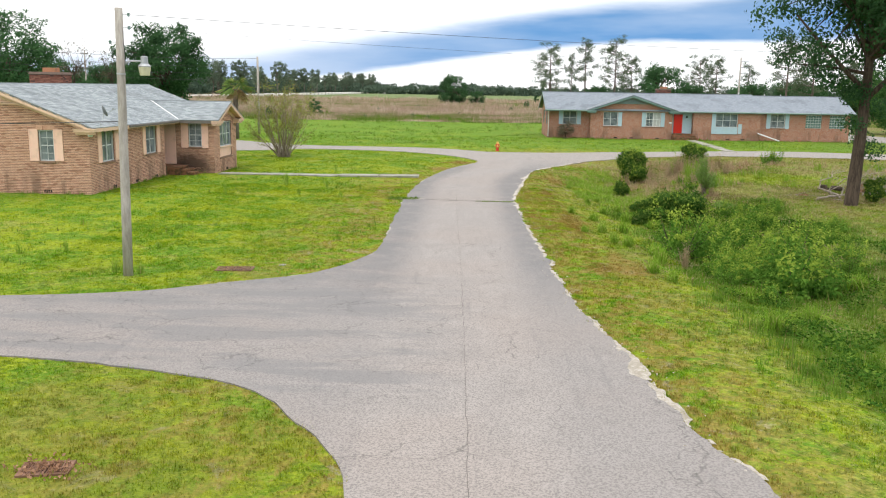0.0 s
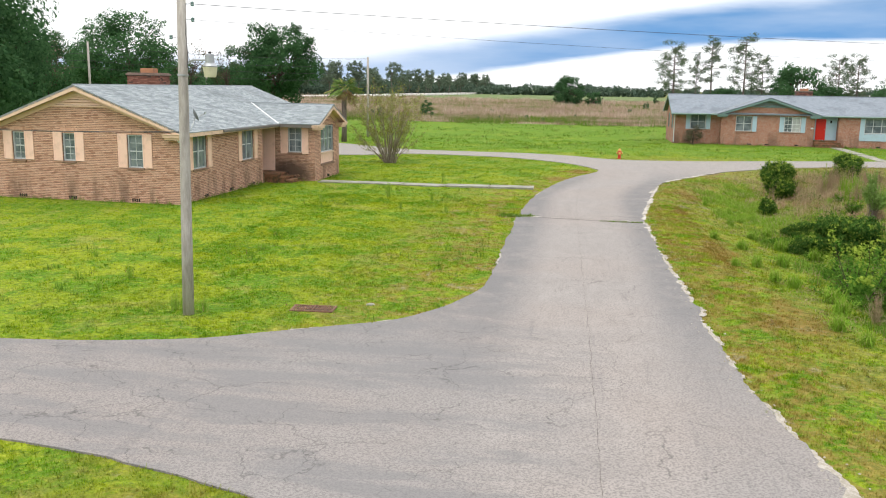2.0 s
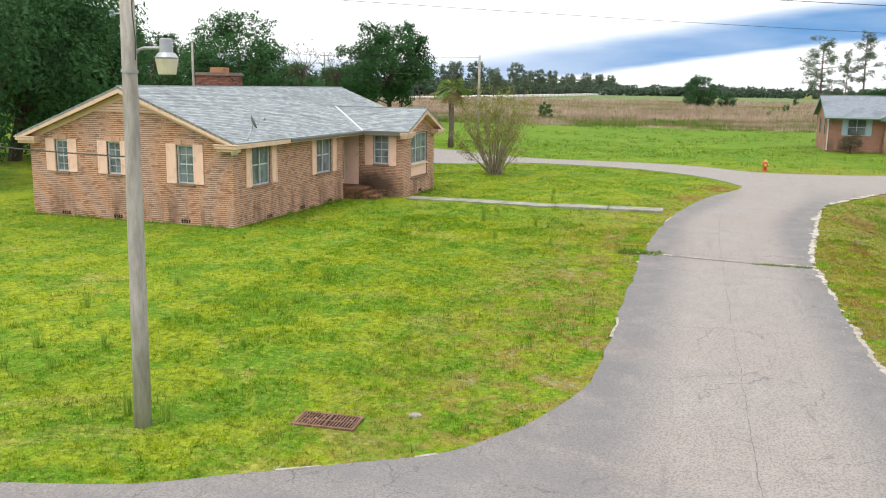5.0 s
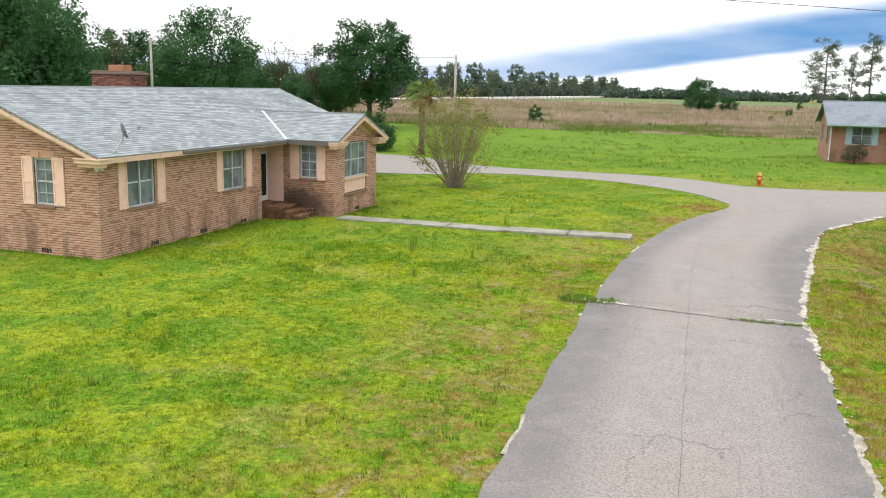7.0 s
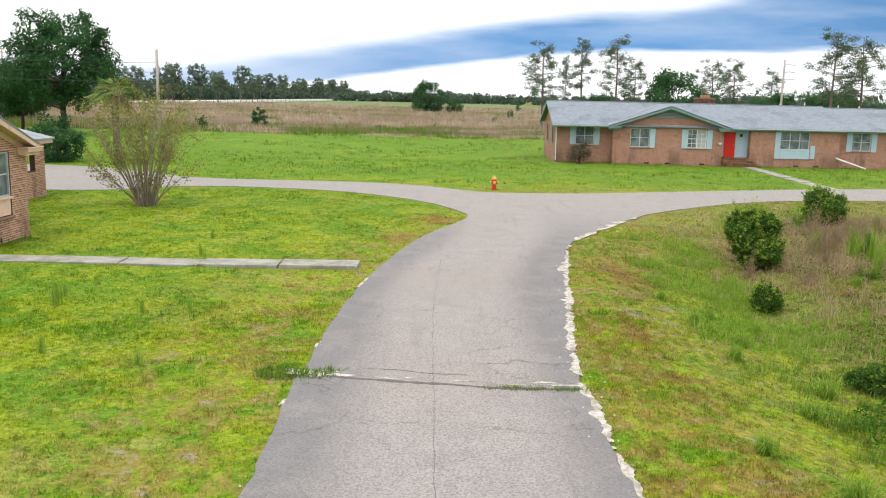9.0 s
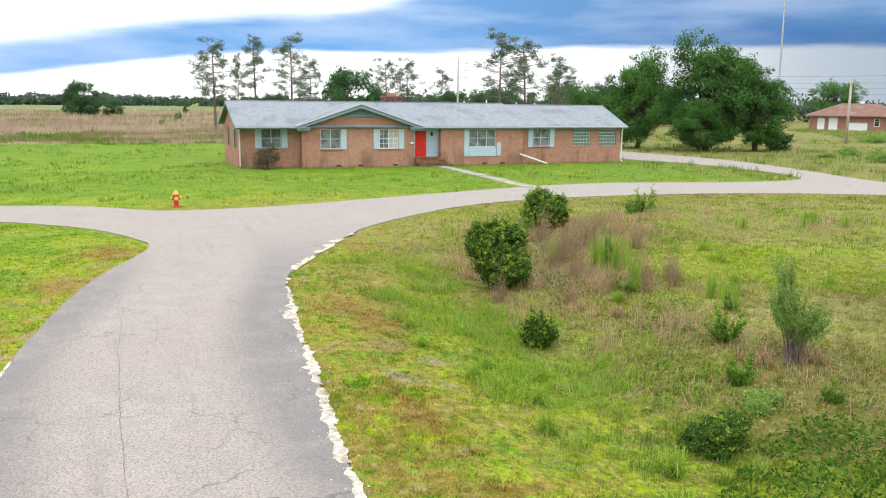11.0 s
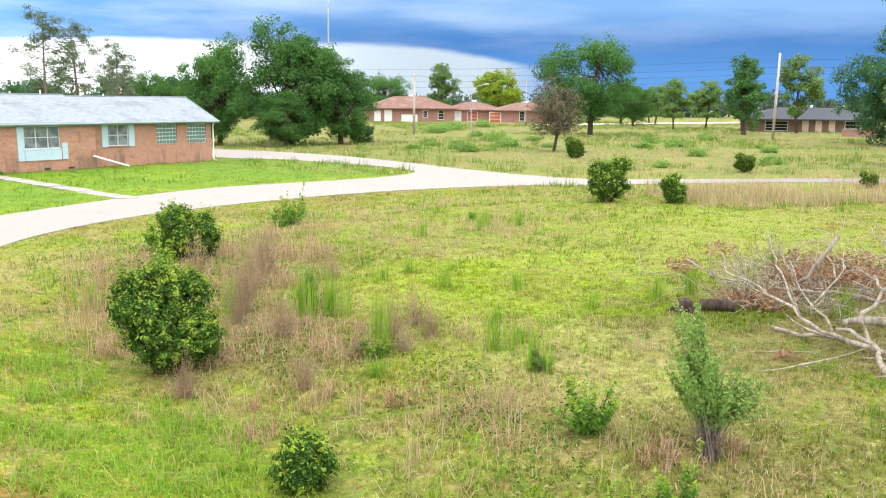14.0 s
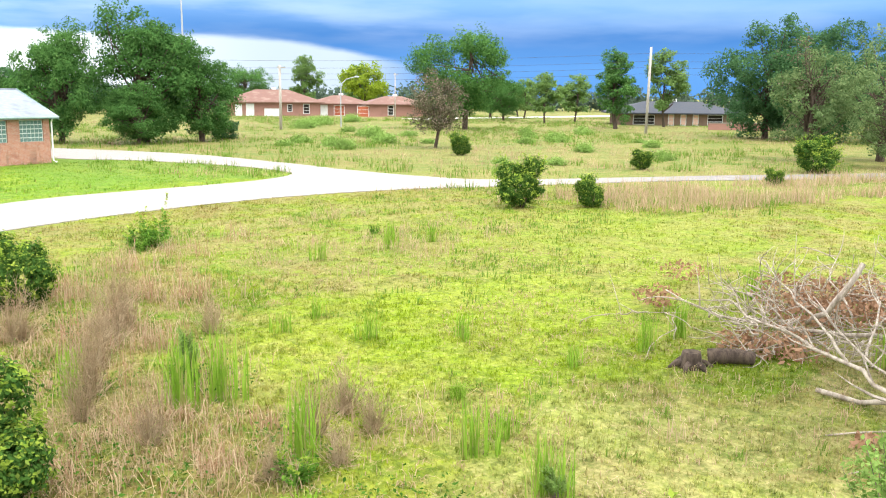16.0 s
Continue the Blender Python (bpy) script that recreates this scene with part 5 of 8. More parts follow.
def right_house():
    X0, Y0 = 9.4, 94.0
    root = thing("brick_house", pose(0, 0, 0), "long orange brick ranch house with pale blue shutters and red door", "house")
    ZE, ZR, T, base = 3.08, 4.9, 0.2, -0.1
    YR = 98.6
    segs = [  # x0, x1, y of the face, openings
        (9.4, 13.9, 94.7, [(11.0, 12.5, 1.48, 2.92)]),
        (13.9, 22.75, 94.0, [(15.3, 16.85, 1.40, 2.90), (19.9, 21.45, 1.40, 2.90)]),
        (25.0, 32.2, 94.0, [(27.4, 29.75, 1.46, 2.88)]),
        (32.2, 42.0, 94.7, [(33.5, 35.05, 1.42, 2.88), (37.3, 39.0, 1.45, 2.86), (39.85, 41.55, 1.45, 2.86)]),
    ]
    for a, b, y, holes in segs:
        F = wall_frame((0, y), (1, 0), (0, -1))
        part("wall", wall_with_openings(Geo(), F, a, b, base, ZE, holes, T), BRICK_FAR, root)
    for x0, x1, y0, y1 in ((9.4, 9.6, 94.9, 102.5), (41.8, 42.0, 94.9, 102.5), (9.4, 42.0, 102.5, 102.7), (13.9, 14.1, 94.2, 94.7), (22.55, 22.75, 94.2, 94.75), (25.0, 25.2, 94.2, 94.75), (32.0, 32.2, 94.2, 94.9)):
        part("wall", Geo().box(world_frame(), x0, x1, y0, y1, base, ZE), BRICK_FAR, root)
    for x in (9.4, 41.8):
        fix_normals(part("gable_wall", Geo().prism(wall_frame((x + 0.2, 94.7), (0, 1), (1, 0)), [(0, ZE), (8.0, ZE), (3.95, ZR - 0.12)], -0.2, 0), BRICK_FAR, root))
    for k, x in enumerate((96.2, 99.8)):
        F = wall_frame((9.4, x), (0, 1), (-1, 0))
        part("window", Geo().box(F, 0, 0.8, 0.005, 0.02, 1.45, 2.9), DARK, root, "narrow dark end window")
        shutter(root, F, -0.4, -0.02, 1.45, 2.9, TEAL)
    # stain strips of the wall are brick piers under the shutters
    F0 = wall_frame((0, 94.7), (1, 0), (0, -1))
    F1 = wall_frame((0, 94.0), (1, 0), (0, -1))
    window(root, F0, 11.0, 12.5, 1.48, 2.92, 1, 2, FRAME, RUSTSILL, pair=2)
    shutter(root, F0, 10.55, 10.98, 1.48, 2.92, SKYBLUE), shutter(root, F0, 12.52, 12.95, 1.48, 2.92, SKYBLUE)
    window(root, F1, 15.3, 16.85, 1.40, 2.90, 1, 2, FRAME, RUSTSILL, pair=2)
    shutter(root, F1, 16.87, 17.3, 1.38, 2.90, SKYBLUE)
    window(root, F1, 19.9, 21.45, 1.40, 2.90, 2, 4, WHITE, RUSTSILL, pair=2, curtain=True)
    shutter(root, F1, 19.45, 19.88, 1.38, 2.90, SKYBLUE), shutter(root, F1, 21.47, 21.9, 1.38, 2.90, SKYBLUE)
    window(root, F1, 27.4, 29.75, 1.46, 2.88, 1, 2, FRAME, SKYBLUE, pair=3)
    part("window_panel", Geo().box(F1, 27.4, 29.78, 0.01, 0.06, 0.72, 1.36), SKYBLUE, root, "pale blue panel below the window")
    shutter(root, F1, 26.98, 27.38, 0.72, 2.88, SKYBLUE), shutter(root, F1, 29.85, 30.22, 0.75, 1.8, SKYBLUE)
    window(root, F0, 33.5, 35.05, 1.42, 2.88, 1, 2, FRAME, RUSTSILL, pair=2)
    shutter(root, F0, 33.05, 33.48, 1.36, 2.90, SKYBLUE), shutter(root, F0, 35.07, 35.5, 1.36, 2.90, SKYBLUE)
    for a, b in ((37.3, 39.0), (39.85, 41.55)):
        blocks = part("window", Geo().box(F0, a, b, -0.15, -0.1, 1.45, 2.86), GROUT, root, "glass block window")
        for i in range(6):
            for j in range(5):
                u, z = a + 0.02 + i * (b - a - 0.03) / 6, 1.47 + j * 1.385 / 5
                g = Geo().box(F0, u, u + (b - a) / 6 - 0.065, -0.1, -0.06, z, z + 0.222)
                part("glass_block", g, GLASSBLOCK, blocks)
    # entrance
    D = wall_frame((0, 94.6), (1, 0), (0, -1))
    part("alcove_wall", Geo().box(D, 22.75, 25.0, -0.15, 0, 0.2, ZE), SKYBLUE, root)
    door = bevel(part("door", Geo().box(D, 23.0, 23.95, 0.01, 0.06, 0.70, 2.74), REDDOOR, root, "flat bright red front door"), 0.01)
    part("door_handle", Geo().lathe((23.86, 94.53, 1.7), [(0.01, 0), (0.035, 0.02), (0.035, 0.06), (0.01, 0.08)], 8), STEEL, door)
    part("door_frame", Geo().box(D, 22.93, 23.0, 0.0, 0.08, 0.70, 2.82).box(D, 23.95, 24.02, 0.0, 0.08, 0.70, 2.82).box(D, 22.93, 24.02, 0.0, 0.08, 2.74, 2.82), SKYBLUE, root)
    part("side_panel", Geo().box(D, 24.05, 24.75, 0.01, 0.05, 0.70, 2.78), SKYBLUE, root)
    part("wall_lamp", Geo().box(D, 24.32, 24.46, 0.05, 0.17, 2.35, 2.6), DARK, root, "small dark wall lamp")
    st = part("steps", Geo().box(world_frame(), 22.76, 24.99, 94.0, 94.59, -0.1, 0.68), BRICK_OLD, root, "brown brick entrance steps")
    part("tread", Geo().box(world_frame(), 22.8, 25.3, 93.66, 93.99, -0.1, 0.5), BRICK_OLD, st)
    part("tread", Geo().box(world_frame(), 22.9, 25.4, 93.3, 93.66, -0.1, 0.32), BRICK_OLD, st)
    part("mail_box", Geo().box(F1, 22.42, 22.65, 0.01, 0.12, 1.75, 1.9), WHITE, root)
    # roofs: main, lower east wing, cross gable
    def slopes(name, x0, x1, ye, ze, yr, zr):
        g = Geo()
        for y_e in (ye, 2 * yr - ye):
            i = len(g.v)
            q = [(x0, y_e, ze), (x1, y_e, ze), (x1, yr, zr), (x0, yr, zr)]
            g.v += [(x, y, z - 0.09) for x, y, z in q] + q
            g.f += [tuple(i + k for k in f) for f in ((0, 3, 2, 1), (4, 5, 6, 7), (0, 1, 5, 4), (1, 2, 6, 5), (2, 3, 7, 6), (3, 0, 4, 7))]
        return fix_normals(part(name, g, SHINGLE_FAR, root))
    roof = slopes("roof", 9.0, 32.5, 93.75, ZE + 0.03, YR, ZR)
    slopes("roof", 32.2, 42.45, 94.3, ZE + 0.02, YR, ZR - 0.10)
    part("ridge_cap", Geo().tube([(8.98, YR, ZR + 0.01), (32.5, YR, ZR + 0.01)], [0.06, 0.06], 6), SHINGLE_FAR, roof)
    part("ridge_cap", Geo().tube([(32.5, YR, ZR - 0.09), (42.47, YR, ZR - 0.09)], [0.06, 0.06], 6), SHINGLE_FAR, roof)
    cx, zg, half = 18.35, 4.72, 4.9
    k = (ZR - ZE - 0.03) / (YR - 93.75)
    for s in (-1, 1):
        yb = 93.75 + (zg - ZE) / k
        q = [(cx + s * half, 93.5, ZE), (cx, 93.5, zg), (cx, yb, zg), (cx + s * half, 93.9, ZE)]
        g = Geo()
        g.v = [(x, y, z - 0.07) for x, y, z in q] + [(x, y, z + 0.02) for x, y, z in q]
        g.f = [(0, 3, 2, 1), (4, 5, 6, 7), (0, 1, 5, 4), (1, 2, 6, 5), (2, 3, 7, 6), (3, 0, 4, 7)]
        fix_normals(part("gable_roof", g, SHINGLE_FAR, root))
        a, b = Vector((cx + s * half, 93.86, ZE + 0.07)), Vector((cx, yb, zg + 0.05))
        part("valley_flashing", Geo().tube([a, b], [0.05, 0.05], 5), FLASHING, root)
    G = wall_frame((0, 94.0), (1, 0), (0, -1))
    fix_normals(part("gable_wall", Geo().prism(G, [(13.9, ZE), (22.75, ZE), (cx, zg - 0.12)], -0.2, 0), BRICK_FAR, root))
    gable_trim(root, G, half - 0.45, ZE, zg, 0.45, TEAL, TEAL, cx, depth=0.5, narrow=True)
    # eaves
    for a, b, y in ((9.0, 13.6, 93.75), (23.2, 32.5, 93.75), (32.5, 42.45, 94.3)):
        F = wall_frame((0, y), (1, 0), (0, -1))
        part("fascia", Geo().box(F, a, b, -0.02, 0.02, ZE - 0.17, ZE - 0.02), TEAL, root)
        part("soffit", Geo().box(F, a, b, -0.95, -0.02, ZE - 0.16, ZE - 0.12), TEAL, root)
        bevel(part("gutter", Geo().box(F, a, b, 0.022, 0.11, ZE - 0.10, ZE + 0.0), WHITEGUT, root), 0.02)
    for s, (x, dx) in enumerate(((9.0, -1), (42.45, 1))):
        F = wall_frame((x, 94.3 if s else 93.75), (0, 1), (dx, 0))
        for e in (0, 1):
            run = YR - (94.3 if s else 93.75)
            o = [(run * 2 * e, ZE), (run, ZR - 0.02), (run, ZR - 0.22), (run * 2 * e, ZE - 0.2)]
            fix_normals(part("rake_board", Geo().prism(F, o, -0.03, 0.02), TEAL, root))
    part("downpipe", Geo().tube([(42.1, 94.45, ZE - 0.1), (42.1, 94.6, 2.7), (42.1, 94.62, 0.15), (42.1, 94.3, 0.08)], [0.05] * 4, 8), WHITE, root)
    part("downpipe", Geo().tube([(9.35, 94.0, ZE - 0.1), (9.42, 94.62, 2.75), (9.42, 94.62, 0.15)], [0.045] * 3, 8), WHITE, root)
    chimney(root, 23.0, 100.6, 4.0, 5.45, 0.8, 0.45, True)
    for x in (18.2, 16.5, 21.0, 28.6, 30.2):
        part("foundation_vent", Geo().box(F1, x, x + 0.4, 0.003, 0.012, 0.08, 0.19), DARK, root)
    for x, zt in ((29.2, 5.2), (31.3, 5.3), (34.2, 5.15), (36.0, 5.1)):
        part("vent_pipe", Geo().tube([(x, YR + 0.8, 4.3), (x, YR + 0.8, zt - 0.1)], [0.05, 0.05], 8), WHITE, root)
    gut = thing("fallen_gutter", pose(0, 0, 0), "fallen white gutter length leaning against the brick wall", "gutter")
    part("trough", Geo().tube([(31.95, 93.9, 0.85), (34.1, 93.2, 0.10)], [0.07, 0.07], 6), WHITE, gut)


GROUT = painted("pale grout", (0.62, 0.66, 0.64), 0.9)
WHITEGUT = painted("blue grey gutter", (0.36, 0.45, 0.46), 0.5, wear=0.3)
right_house()

# ---------------------------------------------------------------- trees and plants


def spread(r, n):
    d = r.normal(size=(n, 3))
    return d / np.linalg.norm(d, axis=1)[:, None]


def leaf_quads(r, centres, size, lift=0.0, facing=None, wild=0.75):
    """Small pointed leaves at the given centres, turned at random or mostly to the way given."""
    n = len(centres)
    if facing is None:
        a = spread(r, n)
        a[:, 2] += lift
        a /= np.linalg.norm(a, axis=1)[:, None]
        b = np.cross(a, spread(r, n))
    else:
        f = facing / (np.linalg.norm(facing, axis=1)[:, None] + 1e-9) + spread(r, n) * wild
        a = np.cross(f, spread(r, n))
        a /= np.linalg.norm(a, axis=1)[:, None] + 1e-9
        b = np.cross(f, a)
    b /= np.linalg.norm(b, axis=1)[:, None] + 1e-9
    s = size * r.uniform(0.6, 1.35, n)[:, None]
    c = np.asarray(centres)
    return np.stack([c - a * s * 0.7, c + b * s * 0.36 - a * s * 0.1, c + a * s * 0.7, c - b * s * 0.36 - a * s * 0.1], 1)


def clump_points(r, centre, radius, n, squash=0.75):
    p = spread(r, n) * (r.random(n) ** 0.40)[:, None] * radius
    p[:, 2] *= squash
    return p + centre


def limb(g, r, a, b, r0, r1, sides=6, bend=0.12, steps=5):
    a, b = np.array(a, float), np.array(b, float)
    L = np.linalg.norm(b - a)
    off = r.normal(0, bend * L, 3)
    pts = [a + (b - a) * t + off * math.sin(math.pi * t) * (1, 1, 0.5) for t in np.linspace(0, 1, steps)]
    g.tube(pts, list(np.linspace(r0, r1, steps)), sides, cap=False)
    return pts


def broadleaf(name, label, category, at, seed, H, R, base, trunk, leaves, size, mat, bark=None, clumps=46, squash=0.75, hollow=0.5, group="", stems=1, lean=(0, 0), clump_r=0.30, sway=0.12):
    """A tree or shrub: trunk, limbs, and a crown of clumps of small leaves with gaps between."""
    r = np.random.default_rng(seed)
    root = thing(name, pose(at[0], at[1], float(ground_z(at[0], at[1])) - 0.02), label, category, group)
    g = Geo()
    mid = np.array((lean[0], lean[1], (base + H) / 2))
    half = np.array((R, R, (H - base) / 2))
    tops = []
    for s in range(stems):
        foot = np.array((0, 0, -0.1)) + (r.normal(0, trunk * 1.2, 3) * (1, 1, 0) if stems > 1 else 0)
        peak = mid + r.normal(0, sway, 3) * half + (0, 0, half[2] * 0.25)
        pts = limb(g, r, foot, peak, trunk, trunk * 0.3, 8, 0.04 * sway / 0.12, 8)
        tops.append(pts)
    centres = []
    for k in range(clumps):
        d = spread(r, 1)[0]
        q = mid + d * half * (hollow + (1.0 - hollow) * r.random() ** 0.6) * r.uniform(0.82, 1.08)
        q[2] = max(q[2], base + 0.05 * H + 0.08 * H * r.random())
        centres.append(q)
        if k % 2 == 0:
            pts = tops[k % stems]
            lo = max(2, int(len(pts) * (0.3 if base < 4 else 0.62)))
            start = pts[int(r.integers(min(lo, len(pts) - 2), len(pts) - 1))]
            limb(g, r, start, q, trunk * 0.32, trunk * 0.05, 5, 0.08, 4)
    part("trunk", g, bark or BARK, root, smooth=True)
    per = max(8, leaves // clumps)
    pts, way = [], []
    for c in centres:
        k, rad = r.uniform(0.5, 1.3), R * clump_r
        out = (c - mid) / (np.linalg.norm(c - mid) + 1e-6) * 0.35 + (0, 0, 0.4)
        p = clump_points(r, c, rad * k, int(per * k * k), squash)
        pts.append(p), way.append((p - c) / (rad * k) + out)
        for twig in spread(r, 3):
            q = c + twig * rad * k * 0.9
            p = clump_points(r, q, rad * k * 0.45, int(per * k * 0.12), squash)
            pts.append(p), way.append((p - q) / (rad * k * 0.45) + out)
    part("crown", Geo().block(leaf_quads(r, np.concatenate(pts), size, 0, np.concatenate(way), 0.6), 4), mat, root)
    return root


def pine_tree(label, at, seed, H, R, base, size=0.30, tufts=30, group="tall pines"):
    """Slash pine: bare straight trunk and open tufts of needles on level boughs near the top."""
    r = np.random.default_rng(seed)
    root = thing("pine_tree", pose(at[0], at[1], -0.05), label, "pine tree", group)
    g = Geo()
    trunk = limb(g, r, (0, 0, -0.1), (r.normal(0, 0.4), r.normal(0, 0.4), H * 0.97), 0.24, 0.05, 7, 0.015, 9)
    pts, way = [], []
    for k in range(tufts):
        t = base / H + (1 - base / H) * (k + r.random()) / tufts
        i = min(int(t * 8), 7)
        p = trunk[i] + (trunk[i + 1] - trunk[i]) * (t * 8 - i)
        ang = r.random() * 2 * math.pi
        up = (t * H - base) / (H - base)
        reach = R * (0.25 + 0.75 * math.sin(math.pi * min(1.0, 0.22 + 0.72 * up))) * r.uniform(0.35, 1.1)
        q = p + np.array((math.cos(ang) * reach, math.sin(ang) * reach, r.uniform(0.0, 1.1)))
        limb(g, r, p, q, 0.06, 0.02, 4, 0.08, 4)
        for m in range(3):
            c = p + (q - p) * r.uniform(0.5, 1.05) + r.normal(0, 0.3, 3)
            rad = r.uniform(0.45, 1.0)
            tuft = clump_points(r, c, rad, 75, 0.62)
            pts.append(tuft), way.append((tuft - c) / rad + (0, 0, 0.4))
    part("trunk", g, PINEBARK, root, smooth=True)
    part("crown", Geo().block(leaf_quads(r, np.concatenate(pts), size, 0, np.concatenate(way), 0.8), 4), PINE, root)
    return root


def place(proto, x, y, turn, scale, tall=1.0, label=""):
    ob = copy_thing(proto, Matrix.Translation((x, y, float(ground_z(x, y)) - 0.05)) @ Matrix.Rotation(turn, 4, "Z") @ Matrix.Diagonal((scale, scale, scale * tall, 1)))
    if label:
        ob["label"] = label
    return ob


# oaks behind the west house
oak_a = broadleaf("oak_tree", "large dark green oak beside the far road", "tree", (-41.5, 120), 11, 13.4, 6.4, 2.3, 0.36, 20000, 0.25, OAK, clumps=66, clump_r=0.22, group="oaks", hollow=0.45)
oak_b = broadleaf("oak_tree", "broad dark oak behind the brick house", "tree", (-59.9, 112), 12, 14.3, 7.0, 0.8, 0.36, 24000, 0.25, OAK, clumps=95, clump_r=0.26, group="oaks")
oak_c = broadleaf("oak_tree", "huge dense oak beyond the house roof", "tree", (-49.5, 67.8), 13, 13.2, 7.2, 0.6, 0.4, 30000, 0.22, OAK, clumps=120, clump_r=0.26, group="oaks", hollow=0.4)
place(oak_c, -44, 57, 1.7, 1.1)
place(oak_b, -57, 80, 0.6, 0.85)
place(oak_a, -75, 118, 2.2, 0.9)
place(oak_c, -82, 100, 3.0, 1.1)
place(oak_b, -38, 44, 3.9, 0.8)
place(oak_a, -50, 128, 3.3, 0.62)
bare = broadleaf("bare_tree", "thin half-bare grey tree behind the roof", "tree", (-58, 92.5), 14, 10.2, 2.6, 4.0, 0.16, 500, 0.16, GREYLEAF, clumps=40, group="bare trees", clump_r=0.25)
place(bare, -55.5, 123, 1.1, 1.15)
place(bare, -49, 119, 2.0, 1.0)

# big leaning tree beside the brush pile
front = broadleaf("broadleaf_tree", "tall dark-trunked tree with leafy crown beside the brush pile", "tree", (18.95, 40.6), 21, 16.0, 4.9, 6.0, 0.32, 30000, 0.15, OAK, clumps=140, hollow=0.12, lean=(0.15, 0.1), clump_r=0.24, sway=0.02)
fork = Geo()
r_ = np.random.default_rng(5)
limb(fork, r_, (0.1, 0, 5.4), (-3.2, 0.3, 8.8), 0.12, 0.05, 6, 0.05, 5)
limb(fork, r_, (0.1, 0, 4.9), (3.4, -0.8, 8.6), 0.14, 0.05, 6, 0.05, 5)
limb(fork, r_, (0.0, 0, 6.2), (-2.6, 1.3, 6.6), 0.10, 0.03, 6, 0.08, 5)
part("limb", fork, BARK, front, smooth=True)
pts = [clump_points(r_, np.array((0.5 * r_.normal(), 0.5 * r_.normal(), z)), 0.7, 260) for z in (2.6, 3.1, 3.9, 4.6, 5.2, 5.6)]
pts += [clump_points(r_, np.array((2.2 + 0.6 * r_.normal(), 0.5 * r_.normal(), z)), 0.9, 300) for z in (5.4, 6.2, 7.0)]
pts += [clump_points(r_, np.array((-0.9 * d + 0.3 * r_.normal(), 0.42 * d + 0.3 * r_.normal(), z)), 0.8, 420) for d, z in ((1.0, 6.0), (1.6, 5.7), (2.2, 6.4), (2.9, 6.9), (1.2, 7.2), (3.6, 7.8), (0.7, 5.2))]
part("low_foliage", Geo().block(leaf_quads(r_, np.concatenate(pts), 0.10), 4), OAK, front)

# trees round the east house
wide = broadleaf("oak_tree", "massive round dark oak beside the driveway", "tree", (62.8, 109.3), 31, 12.9, 4.9, 0.3, 0.4, 26000, 0.20, OAKMID, clumps=105, clump_r=0.27, group="oaks", hollow=0.4)
place(wide, 56.6, 113.5, 4.1, 0.76, 1.13)
place(wide, 67.2, 106.5, 1.2, 0.76, 0.98)
place(wide, 60.0, 107.2, 2.2, 0.62, 0.7)
place(wide, 52.6, 118.0, 0.4, 0.55, 1.05)
grey = broadleaf("small_tree", "thin grey-leaved small tree in the meadow", "tree", (72.6, 83.1), 33, 7.0, 3.2, 0.9, 0.17, 9000, 0.12, GREYLEAF, clumps=110, hollow=0.3, clump_r=0.22)
oak2 = broadleaf("oak_tree", "tall open-crowned oak in the meadow", "tree", (112.9, 102), 34, 14.4, 7.4, 1.8, 0.42, 20000, 0.24, OAKMID, clumps=80, clump_r=0.23, group="oaks", hollow=0.4)
ivy = broadleaf("vine_covered_tree", "dark tree wrapped in climbing vines", "tree", (131.4, 86.2), 35, 12.0, 3.0, 0.2, 0.35, 11000, 0.24, OAKMID, clumps=60, hollow=0.25, clump_r=0.36)
light = broadleaf("young_tree", "light green young tree with slim trunk", "tree", (146, 83), 36, 12.6, 3.6, 1.8, 0.22, 7500, 0.28, OAKLIGHT, clumps=44, group="young trees", hollow=0.3)
place(light, 148, 105, 1.0, 0.85, 0.85)
place(light, 160, 104, 2.0, 0.9, 0.8)
place(light, 174, 121, 3.0, 0.9, 0.75)
place(oak2, 172, 128, 0.5, 0.72, 0.9)
place(oak2, 158, 118, 1.5, 0.62, 0.9)
place(light, 186, 128, 0.3, 0.9, 0.7)
lime = broadleaf("young_tree", "bright yellow-green tree beyond the far houses", "tree", (196, 178), 37, 13.2, 6.4, 2.5, 0.25, 7000, 0.42, LIME, clumps=40, group="young trees")
place(oak2, 170, 196, 2.4, 0.9, 0.92, "dark oak behind the tile-roofed houses")
place(light, 196, 198, 1.4, 1.3, 0.95)
place(light, 210, 190, 2.4, 1.2, 0.9)
dark_clump = broadleaf("oak_tree", "tall dark green trees in a dense group", "tree", (114, 61.8), 38, 14.0, 6.7, 0.2, 0.4, 26000, 0.24, OAK, clumps=95, clump_r=0.24, group="oaks", hollow=0.4)
place(dark_clump, 122, 56, 1.0, 1.0)
place(dark_clump, 108, 55, 2.3, 0.72)
place(dark_clump, 112, 44, 3.6, 0.95)
edge = broadleaf("broadleaf_tree", "grey-green tree with bare upper branches", "tree", (76.5, 52.2), 39, 9.2, 3.6, 0.6, 0.2, 8000, 0.15, EDGELEAF, clumps=100, hollow=0.35, stems=3, clump_r=0.17)
place(bare, 75.6, 52.6, 0.5, 0.95, 1.0, "bare pale upper branches of a half-dead tree")
place(edge, 80, 47.5, 1.4, 1.1)
place(edge, 72, 46.5, 2.6, 0.8)
place(edge, 84, 41, 0.7, 1.25)

